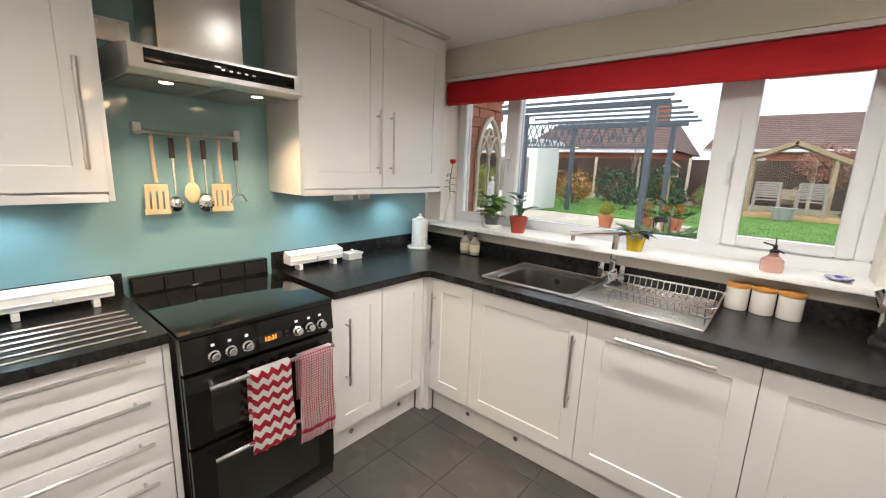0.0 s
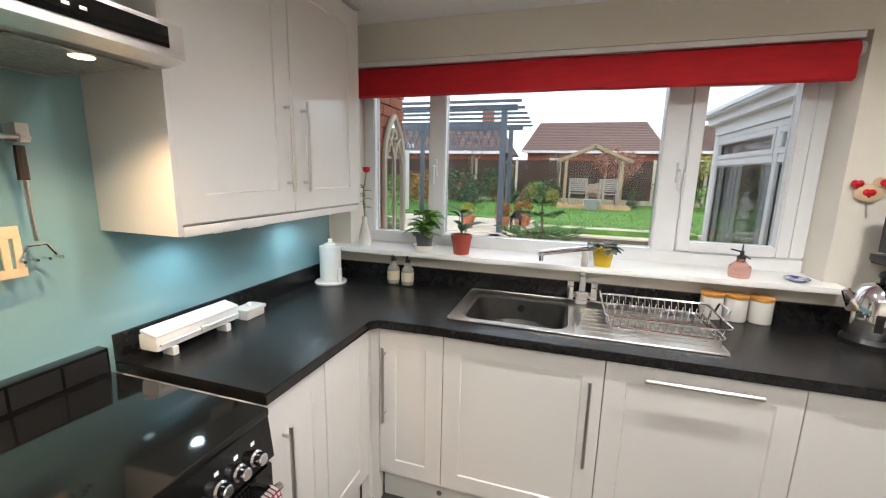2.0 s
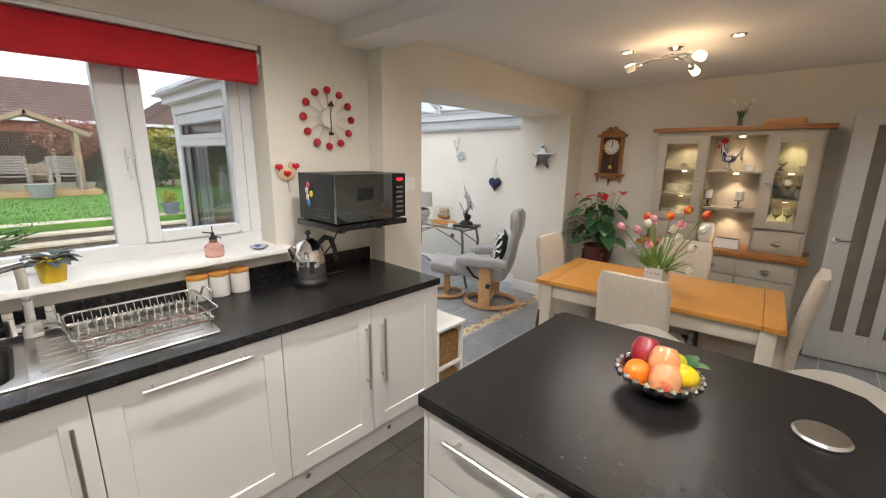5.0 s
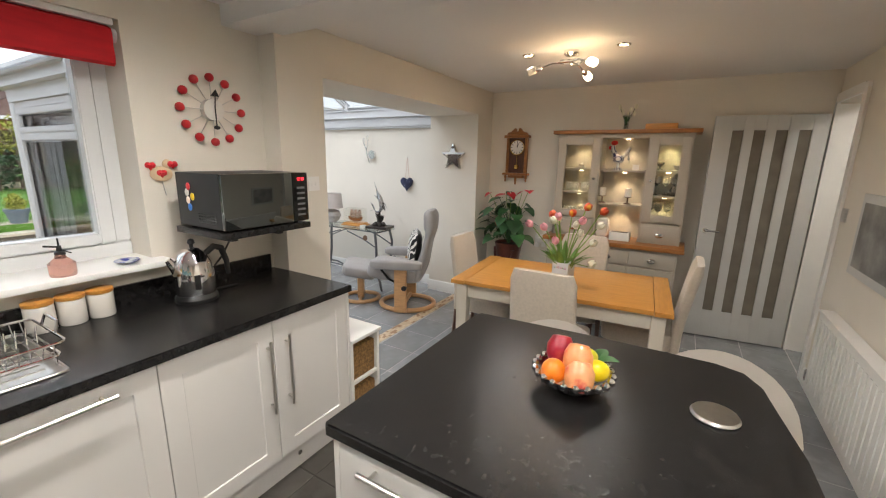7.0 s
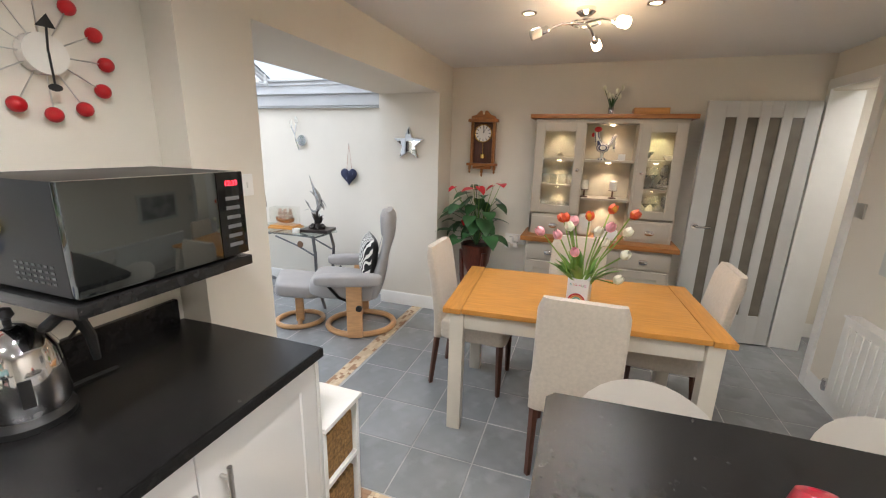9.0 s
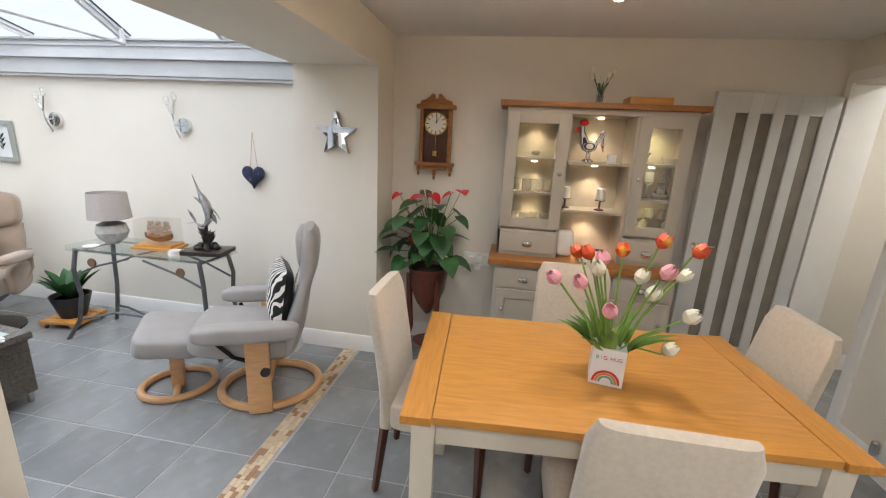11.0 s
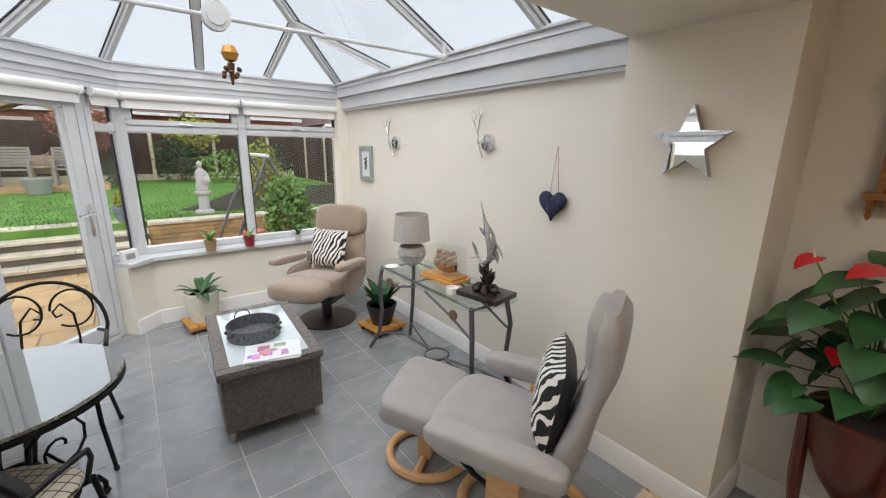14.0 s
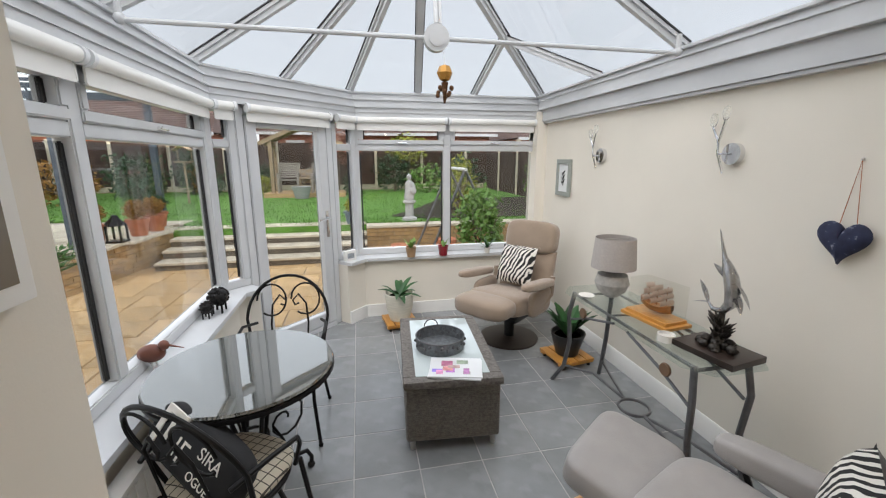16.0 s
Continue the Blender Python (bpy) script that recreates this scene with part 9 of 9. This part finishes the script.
pn = part("screen_frame", cbox(-2.65, -0.06, 0.085, 0.10, 2.10, 2.14), PERG, pg, "slate-blue cut-out screen")
part("screen_rail", cbox(-2.65, -0.06, 0.085, 0.10, 1.62, 1.65), PERG, pn)
for k in range(34):
    x = -2.62 + k * 0.076
    part("cutout_bar", obox(B(), (x, 0.092, 1.875), (0.022, 0.012, 0.50), 0, 24 if k % 2 else -20), PERG, pn)
    if k % 2:
        part("cutout_leaf", ball(B(), (x + 0.02, 0.092, 1.72 + 0.3 * rnd.random()), 0.05, 0.7, 0.12, 1.2, 8), PERG, pn)

# arbour with bench
ab = thing("garden_arbour", 1.5, 14.2, LZ + 0.12, label="weathered timber arbour with pitched roof and bench", category="arbour")
for x in (-0.95, 0.95):
    for y in (0.0, 0.75):
        part("post", cbox(x - 0.05, x + 0.05, y - 0.05, y + 0.05, 0, 1.62, 0.006), TIMBER, ab)
    part("side_rail", cbox(x - 0.03, x + 0.03, 0.05, 0.7, 1.5, 1.6), TIMBER, ab)
for s in (-1, 1):
    for y in (-0.08, 0.82):
        part("bargeboard", obox(B(), (s * 0.62, y, 1.83), (1.42, 0.04, 0.12), 0, s * 24, 0, 0.004), TIMBER, ab)
    for k in range(6):
        part("roof_board", obox(B(), (s * (0.12 + k * 0.215), 0.37, 2.09 - k * 0.096), (0.22, 0.95, 0.02), 0, s * 24), TIMBER, ab)
bn = mat("greyed_bench_wood", (0.32, 0.29, 0.26), 0.9, vary=0.15, scale=20)
for x in (-0.52, 0.52):
    b_ = thing("garden_chair", 1.55 + x, 14.5, LZ + 0.12, label="greyed slatted wooden garden chair in the arbour", category="chair", group="arbour seats")
    for k in range(7):
        part("back_slat", cbox(-0.30, 0.30, 0.0, 0.02, 0.48 + k * 0.07, 0.535 + k * 0.07), bn, b_)
    for k in range(4):
        part("seat_slat", cbox(-0.32, 0.32, -0.45 + k * 0.115, -0.36 + k * 0.115, 0.40, 0.425), bn, b_)
    for a in (-0.3, 0.3):
        part("arm", cbox(a - 0.04, a + 0.04, -0.45, 0.02, 0.60, 0.625), bn, b_)
        part("leg", cbox(a - 0.03, a + 0.03, -0.45, -0.39, 0, 0.60), bn, b_)
        part("leg", cbox(a - 0.03, a + 0.03, -0.02, 0.03, 0, 0.95), bn, b_)
ct = thing("garden_side_table", 1.55, 14.3, LZ + 0.12, label="wooden table between arbour seats", category="table")
part("panel", cbox(-0.2, 0.2, 0.1, 0.13, 0.3, 0.75), TIMBER, ct)
part("top", cbox(-0.2, 0.2, -0.2, 0.1, 0.45, 0.48), TIMBER, ct)
for a in (-0.17, 0.17):
    part("leg", cbox(a - 0.02, a + 0.02, -0.18, -0.14, 0, 0.45), TIMBER, ct)
    part("leg", cbox(a - 0.02, a + 0.02, 0.06, 0.1, 0, 0.45), TIMBER, ct)
for k in range(5):
    part("chevron", obox(B(), (0.0, 0.095, 0.4 + k * 0.08), (0.36, 0.01, 0.035), 0, 30 if k % 2 else -30), bn, ct)
turned("stone_planter", 1.5, 13.5, LZ, ((0.0, 0), (0.2, 0.0), (0.28, 0.3), (0.3, 0.36), (0.26, 0.36), (0.0, 0.3)), mat("grey_planter", (0.3, 0.31, 0.31), 0.8), "grey tapered planter on the lawn", "planter")
solo("stone_hearth", cbox(0.3, 2.8, 13.9, 15.2, LZ - 0.008, LZ + 0.121), SANDST, "buff paving pad under the arbour", "paving")


def clump(name, x, y, z, rx, ry, rz, n, size, m, label, category="shrub", trunk=0.0, group=""):
    u = thing(name, x, y, z, label=label, category=category, group=group)
    bm = foliage(B(), (0, 0, trunk + rz * 0.9), rx, ry, rz, n, size, random.Random(int(x * 31 + y * 17) & 0xffff))
    part("crown", bm, m, u, smooth=False)
    if rz > 0:
        bm = B()
        r3 = random.Random(int(x * 7 + y))
        tube(bm, [(0, 0, -0.02), (0.03, 0.02, trunk + rz * 0.4), (0.0, 0.05, trunk + rz * 1.2)], [0.03 + rz * 0.03, 0.025 + rz * 0.02, 0.01], 7)
        for k in range(6):
            a = r3.uniform(0, math.tau)
            tube(bm, [(0.02, 0.02, trunk + rz * 0.3), (rx * 0.5 * math.cos(a), ry * 0.5 * math.sin(a), trunk + rz * 0.9), (rx * 0.8 * math.cos(a), ry * 0.8 * math.sin(a), trunk + rz * 1.3)], [0.014 + rz * 0.008, 0.01, 0.004], 5)
        part("trunk", bm, BARK, u)
    return u


EVER = mat("evergreen_leaf", (0.03, 0.075, 0.03), 0.7, vary=0.4, scale=5)
YEL = mat("yellow_green_leaf", (0.3, 0.32, 0.04), 0.7, vary=0.3, scale=8)
# clipped pots on the raised patio
for x, y, s, m in ((-1.3, 6.95, 0.17, YEL), (-0.55, 6.95, 0.2, LEAFO), (-0.25, 7.55, 0.19, LEAFO), (-0.2, 8.0, 0.19, LEAFO), (-0.35, 8.45, 0.2, EVER)):
    u = thing("clipped_bush", x, y, LZ, label="round clipped bush in a terracotta pot", category="potted bush", group="clipped bushes")
    part("pot", lathe(B(), ((0.0, 0), (0.11, 0.0), (0.15, 0.22), (0.17, 0.22), (0.17, 0.27), (0.14, 0.27), (0.0, 0.25)), 18), TERRA, u)
    part("crown", foliage(B(), (0, 0, 0.27 + s * 0.8), s, s, s * 0.9, 1500, 0.022, random.Random(int(x * 100 + 999))), m, u, smooth=False)
ln = thing("garden_lantern", -0.28, 7.0, LZ, label="black metal garden lantern", category="lantern")
part("base", cbox(-0.11, 0.11, -0.11, 0.11, 0, 0.03, 0.005), IRON, ln)
for a in (-0.09, 0.09):
    for b in (-0.09, 0.09):
        part("corner_bar", cbox(a - 0.012, a + 0.012, b - 0.012, b + 0.012, 0.03, 0.25), IRON, ln)
part("lamp_glass", cbox(-0.085, 0.085, -0.085, 0.085, 0.03, 0.25), CABGLASS, ln, smooth=False)
part("roof", lathe(B(), ((0.16, 0.25), (0.14, 0.28), (0.06, 0.36), (0.04, 0.40), (0.0, 0.41)), 4), IRON, ln)
# young conifer under the kitchen window
mk = thing("monkey_puzzle_tree", 0.42, 4.1, PZ, label="young tiered monkey puzzle conifer", category="tree")
part("trunk", tube(B(), [(0, 0, 0), (0.02, 0, 0.8), (0, 0, 1.34)], [0.04, 0.025, 0.008], 8), BARK, mk)
for z, r, n in ((1.30, 0.10, 4), (1.16, 0.32, 6), (0.92, 0.62, 9), (0.82, 0.5, 8)):
    for k in range(n):
        a = math.tau * k / n + z * 5
        bm = tube(B(), [(0, 0, z - 0.04), (r * 0.6 * math.cos(a), r * 0.6 * math.sin(a), z - 0.05), (r * math.cos(a), r * math.sin(a), z + 0.03)], [0.012, 0.011, 0.006], 6)
        r4 = random.Random(int(k + z * 100))
        for i in range(70):
            f = r4.random() ** 0.7
            p = (r * f * math.cos(a), r * f * math.sin(a), z - 0.04 + 0.06 * f * f)
            b_ = r4.uniform(0, math.tau)
            leaf_blade(bm, p, (math.cos(a) * 0.9 + math.cos(b_) * 0.7, math.sin(a) * 0.9 + math.sin(b_) * 0.7, 0.5), 0.06, 0.022, 0.1, 2)
        part("branch", bm, mat("conifer_%d" % (k % 2), (0.07, 0.17, 0.04), 0.6, vary=0.3, scale=20) if "conifer_%d" % (k % 2) not in MATS else MATS["conifer_%d" % (k % 2)], mk)

# fence
fn = thing("garden_fence", 0, 17.0, LZ, label="tall dark brown close-boarded garden fence", category="fence", kind="structure")
for k in range(9):
    x = -7.2 + k * 1.85
    part("fence_post", cbox(x, x + 0.1, -0.06, 0.05, -0.3, 1.85), PALEST, fn)
    part("gravel_board", cbox(x + 0.1, x + 1.85, -0.02, 0.02, 0.0, 0.2), PALEST, fn)
    bm = B()
    for i in range(14):
        box(bm, x + 0.1 + i * 0.125, x + 0.1 + i * 0.125 + 0.122, 0.0, 0.018 + 0.006 * (i % 2), 0.2, 1.8)
    part("fence_panel", bm, FENCE, fn, smooth=False)
for sx_, x in ((-1, -7.3), (1, 8.6)):
    f2 = thing("garden_fence", x, 0, LZ, label="dark brown boarded side fence", category="fence", kind="structure")
    for k in range(6):
        y = 6.2 + k * 1.85
        bm = B()
        for i in range(14):
            box(bm, -0.018 - 0.006 * (i % 2), 0.0, y + i * 0.13, y + i * 0.13 + 0.127, -0.4, 1.75)
        part("fence_panel", bm, FENCE, f2, smooth=False)
        part("fence_post", cbox(-0.06, 0.05, y - 0.1, y, -0.4, 1.85), PALEST, f2)

# neighbouring houses
def house(x, y, w, d, eave, ridge, label, along="x", chimney=None):
    u = thing("neighbour_house", x, y, PZ, label=label, category="house", group="neighbouring houses")
    part("wall", cbox(-w / 2, w / 2, -d / 2, d / 2, -0.05, eave), BRICK, u)
    bm = B()
    o = 0.35
    if along == "x":
        e = [(-w / 2 - o, -d / 2 - o, eave), (w / 2 + o, -d / 2 - o, eave), (w / 2 + o, d / 2 + o, eave), (-w / 2 - o, d / 2 + o, eave)]
        r = [(-w / 2 - o + 0.8, 0, ridge), (w / 2 + o - 0.8, 0, ridge)]
    else:
        e = [(w / 2 + o, -d / 2 - o, eave), (w / 2 + o, d / 2 + o, eave), (-w / 2 - o, d / 2 + o, eave), (-w / 2 - o, -d / 2 - o, eave)]
        r = [(0, -d / 2 - o, ridge), (0, d / 2 + o, ridge)]
    n = 18
    E, R = [Vector(p) for p in e], [Vector(p) for p in r]
    for a, b, p, q in ((E[0], E[1], R[0], R[1]), (E[2], E[3], R[1], R[0])):
        for k in range(n):
            f0, f1 = k / n, (k + 1) / n
            up_ = Vector((0, 0, 0.05))
            l0, r0, l1, r1 = a.lerp(p, f0), b.lerp(q, f0), a.lerp(p, f1), b.lerp(q, f1)
            bm.faces.new([bm.verts.new(v) for v in (l0 + up_, r0 + up_, r1, l1)])
            bm.faces.new([bm.verts.new(v) for v in (l0, r0, r0 + up_, l0 + up_)])
    for a, b, p in ((E[1], E[2], R[1]), (E[3], E[0], R[0])):
        bm.faces.new([bm.verts.new(v) for v in (a, b, p)])
    part("roof", bm, ROOFT, u, smooth=False)
    part("gutter", cbox(-w / 2 - o, w / 2 + o, -d / 2 - o - 0.08, -d / 2 - o, eave - 0.12, eave + 0.02), PVC, u)
    if chimney:
        part("chimney", cbox(chimney - 0.3, chimney + 0.3, -0.3, 0.3, ridge - 0.9, ridge + 0.9), BRICK, u)
    part("window", cbox(-w / 4 - 0.5, -w / 4 + 0.5, -d / 2 - 0.02, -d / 2 + 0.02, eave - 1.4, eave - 0.4), PVC, u)
    part("window", cbox(w / 4 - 0.5, w / 4 + 0.5, -d / 2 - 0.02, -d / 2 + 0.02, eave - 1.4, eave - 0.4), PVC, u)
    return u


house(1.75, 27.5, 7.4, 6, 3.1, 5.12, "brick bungalow with brown tiled roof")
house(8.2, 26, 4.5, 7, 3.0, 4.8, "brick bungalow with gable and brown roof", along="y")
house(-6.8, 23, 7.5, 6, 2.8, 4.5, "red brick house with chimney beyond the fence", chimney=2.6)
house(16.5, 25, 9, 7, 2.8, 4.6, "brick bungalow with long brown tiled roof")

# planting
for a in ((-2.2, 15.9, 0.9, 0.7, 0.9, 700, 0.07, EVER, "dark evergreen shrub by the fence"), (-0.6, 16.1, 0.7, 0.6, 0.55, 500, 0.06, LEAFL, "fresh green shrub by the fence"), (-3.6, 14.8, 1.1, 0.9, 0.8, 800, 0.07, EVER, "dark green border shrub by the fence"), (-4.6, 13.0, 1.0, 1.0, 0.7, 700, 0.07, LEAFO, "amber-leaved shrub in the border"), (-2.6, 12.6, 0.6, 0.6, 0.45, 450, 0.05, EVER, "low green border shrub"), (4.6, 16.0, 0.9, 0.7, 0.8, 600, 0.07, EVER, "dark evergreen shrub by the fence"), (5.8, 15.2, 1.0, 0.8, 0.6, 500, 0.07, LEAFL, "low green border shrub"), (0.1, 14.9, 0.35, 0.35, 0.4, 420, 0.045, YEL, "small golden conifer beside arbour"), (2.95, 14.6, 0.32, 0.32, 0.45, 420, 0.04, EVER, "small pointed conifer beside arbour"), (-6.0, 11.0, 0.9, 1.0, 0.9, 600, 0.08, EVER, "large dark border shrub"), (6.3, 12.5, 0.9, 0.9, 0.8, 700, 0.06, EVER, "leafy border shrub by side fence"), (5.6, 9.9, 0.55, 0.5, 0.75, 900, 0.045, YEL, "yellow-green leafy shrub in the planting bed"), (7.6, 9.5, 0.5, 0.5, 0.9, 700, 0.05, LEAFL, "climbing green shrub on fence")):
    clump("shrub", a[0], a[1], LZ - 0.02, *a[2:8], a[8], group="garden shrubs")
for k in range(14):
    x = -6.4 + k * 0.62 + rnd.uniform(-0.2, 0.2)
    clump("shrub", x, 16.3 - 0.5 * (k % 3), LZ - 0.02, rnd.uniform(0.4, 0.7), 0.4, rnd.uniform(0.25, 0.7), 420, 0.06, (EVER, LEAFL, LEAFO, EVER, LEAFR)[k % 5], "mixed border shrub in front of the fence", group="garden shrubs") if not 0.2 < x < 2.9 else None
clump("shrub", 4.95, 5.9, PZ, 0.42, 0.3, 0.75, 1500, 0.05, LEAFL, "tall fresh green bush outside end window", group="garden shrubs")
clump("tree", 2.5, 16.2, LZ - 0.02, 1.15, 0.8, 0.75, 1600, 0.055, LEAFR, "russet-leaved tree behind the arbour", "tree", 1.0, "garden trees")
clump("tree", 0.2, 16.5, LZ - 0.02, 0.8, 0.6, 0.9, 120, 0.03, TIMBER, "bare winter tree by the fence", "tree", 1.0, "garden trees")
clump("tree", -3.6, 16.6, LZ - 0.02, 1.0, 0.8, 1.2, 120, 0.03, TIMBER, "bare winter tree by the fence", "tree", 1.0, "garden trees")
clump("tree", 5.2, 16.4, LZ - 0.02, 1.0, 0.7, 0.7, 700, 0.06, YEL, "yellow-leaved tree by the fence", "tree", 1.0, "garden trees")
solo("planting_bed", prism(B(), ((3.9, 9.0), (4.6, 8.5), (8.4, 8.4), (8.4, 12.6), (5.6, 12.4), (4.7, 10.4)), LZ - 0.05, LZ + 0.005), SOIL, "dark bark-covered planting bed", "bed")
# statue on a pedestal
solo("garden_statue", (lambda bm: (lathe(bm, ((0.17, 0), (0.17, 0.05), (0.1, 0.09), (0.095, 0.36), (0.15, 0.40), (0.15, 0.44), (0.1, 0.45), (0.12, 0.52), (0.09, 0.66), (0.10, 0.76), (0.075, 0.86), (0.03, 0.90), (0.055, 0.95), (0.055, 1.0), (0.0, 1.05)), 16), ball(bm, (0.07, -0.05, 0.66), 0.09, 1, 0.8, 1.1, 10), tube(bm, [(0.08, 0, 0.84), (0.12, -0.07, 0.72), (0.02, -0.1, 0.68)], 0.025, 8))[0])(B()), mat("pale_statue_stone", (0.45, 0.44, 0.43), 0.9, vary=0.2, scale=14), "pale grey stone figure on a turned pedestal", "statue").matrix_basis = pose(4.22, 8.35, LZ) @ Matrix.Scale(0.88, 4)
# water butt
wb = thing("water_butt", 6.15, 5.4, PZ, label="grey-green plastic water butt with dark lid", category="water butt")
part("barrel", lathe(B(), ((0.0, 0), (0.24, 0.0), (0.33, 0.75), (0.33, 0.92), (0.0, 0.92)), 26), mat("grey_green_plastic", (0.16, 0.25, 0.24), 0.5), wb)
part("lid", lathe(B(), ((0.35, 0.92), (0.355, 0.97), (0.25, 1.02), (0.0, 1.05)), 26), mat("dark_grey_lid", (0.06, 0.065, 0.07), 0.5), wb)
bx = thing("garden_wall_pier", 7.2, 6.6, PZ, label="brick garden pier painted white at the top", category="pier", kind="structure")
part("brickwork", cbox(-0.3, 0.3, -0.2, 0.2, 0, 1.5), BRICK, bx)
part("white_top", cbox(-0.302, 0.302, -0.202, 0.202, 1.5, 2.0), PVC, bx)
# swing seat frame
sw = thing("swing_frame", 4.9, 6.7, PZ, label="grey tubular garden swing frame", category="swing")
for y in (-0.5, 0.6):
    part("leg", tube(B(), [(-0.75, y, 0.0), (-0.1, y, 1.55)], 0.022, 8), GREYIRON, sw)
    part("leg", tube(B(), [(0.65, y, 0.0), (-0.1, y, 1.55)], 0.022, 8), GREYIRON, sw)
part("top_bar", tube(B(), [(-0.1, -0.55, 1.55), (-0.1, 0.65, 1.55)], 0.024, 8), PVC, sw)
part("foot_bar", tube(B(), [(-0.75, -0.5, 0.04), (-0.75, 0.6, 0.04)], 0.02, 8), GREYIRON, sw)
# pots behind the end window
for x, y, s, m, lab in ((3.9, 7.3, 0.14, TERRA, "terracotta pot on patio"), (4.75, 7.35, 0.18, TERRA, "wide terracotta pot on patio"), (5.3, 7.3, 0.16, TERRA, "terracotta pot on patio"), (3.1, 8.1, 0.15, mat("blue_grey_pot", (0.12, 0.16, 0.2), 0.5), "blue-grey square planter at the steps")):
    u = thing("plant_pot", x, y, PZ if y < 8 else LZ, label=lab, category="plant pot", group="garden pots")
    part("pot", lathe(B(), ((0.0, 0), (s * 0.7, 0.0), (s, s * 1.3), (s * 1.1, s * 1.3), (s * 1.1, s * 1.6), (s * 0.9, s * 1.6), (0.0, s * 1.4)), 20), m, u)
    if y > 8:
        part("crown", foliage(B(), (0, 0, s * 2.2), 0.16, 0.16, 0.18, 420, 0.03, random.Random(6)), YEL, u, smooth=False)
# white summer house beyond the pergola
shd = thing("summer_house", -5.0, 9.75, LZ, label="small white painted summer house", category="shed")
part("wall", cbox(-0.9, 0.9, -0.7, 0.7, 0, 1.9, 0.004), SATIN, shd)
part("roof", cbox(-1.0, 1.0, -0.85, 0.85, 1.9, 2.02, 0.01), PVC, shd)
for x in (-0.4, 0.4):
    part("window", cbox(x - 0.25, x + 0.25, -0.712, -0.69, 0.5, 1.5), DOORGL, shd)
solo("bird_table", (lambda bm: (tube(bm, [(0, 0, 0), (0, 0, 1.1)], 0.03, 8), box(bm, -0.2, 0.2, -0.15, 0.15, 1.1, 1.14), obox(bm, (-0.1, 0, 1.5), (0.3, 0.36, 0.02), 0, -35), obox(bm, (0.1, 0, 1.5), (0.3, 0.36, 0.02), 0, 35), tube(bm, [(0.17, 0.1, 1.14), (0.17, 0.1, 1.42)], 0.012, 6), tube(bm, [(-0.17, 0.1, 1.14), (-0.17, 0.1, 1.42)], 0.012, 6))[0])(B()), TIMBER, "wooden bird table on the lawn", "bird table").matrix_basis = pose(-1.35, 12.6, LZ)

# ---- floor tiles, laid last ----


def tile_mesh(w, d, material=TILE):
    bm = box(B(), 0.003, w - 0.003, 0.003, d - 0.003, -0.008, 0.0)
    top = [e for e in bm.edges if all(v.co.z > -0.001 for v in e.verts)]
    bmesh.ops.bevel(bm, geom=top, offset=0.002, segments=1, affect="EDGES")
    me = bpy.data.meshes.new("floor_tile")
    bmesh.ops.recalc_face_normals(bm, faces=bm.faces)
    bm.to_mesh(me)
    bm.free()
    me.materials.append(material)
    return me


def lay(parent, x_lo, x_hi, y_start, y_lo, y_hi, near, inside=None, material=TILE):
    full = {}
    rest = B()
    i0 = int(math.floor((x_lo - 3.494) / P_))
    for i in range(i0, 40):
        xa = max(x_lo, 3.494 + i * P_)
        xb = min(x_hi, 3.494 + (i + 1) * P_)
        if xb - xa < 0.02:
            continue
        j0 = int(math.floor((y_lo - y_start) / P_))
        for j in range(j0, 60):
            ya = max(y_lo, y_start + j * P_)
            yb = min(y_hi, y_start + (j + 1) * P_)
            if yb - ya < 0.02:
                continue
            if inside and not inside(xa, xb, ya, yb):
                continue
            if near((xa + xb) / 2, (ya + yb) / 2):
                key = (round(xb - xa, 3), round(yb - ya, 3))
                if key not in full:
                    full[key] = tile_mesh(*key, material)
                ob = new("floor_tile", full[key])
                ob.parent = parent
                ob.location = (xa, ya, 0)
            else:
                box(rest, xa + 0.003, xb - 0.003, ya + 0.003, yb - 0.003, -0.008, 0.0)
    if rest.verts:
        ob = part("floor_tile_field", rest, material, parent, smooth=False)
        ob["kind"] = "stuff"
    else:
        rest.free()


lay(FLOOR, 2.828, 5.36, -0.05, -2.42, 0.642, lambda x, y: y > -1.9)
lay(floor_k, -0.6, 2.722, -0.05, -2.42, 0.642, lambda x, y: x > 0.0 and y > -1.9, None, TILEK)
lay(FLOOR, 4.3, 5.70, -0.05, -3.6, -2.42, lambda x, y: False)
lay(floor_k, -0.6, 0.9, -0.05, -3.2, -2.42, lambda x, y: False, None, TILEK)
lay(floor2, 2.2, 5.165, 0.745, 0.745, 4.45, lambda x, y: y < 4.3, lambda xa, xb, ya, yb: xb - 2.33 > (ya - 3.4) - 0.1)
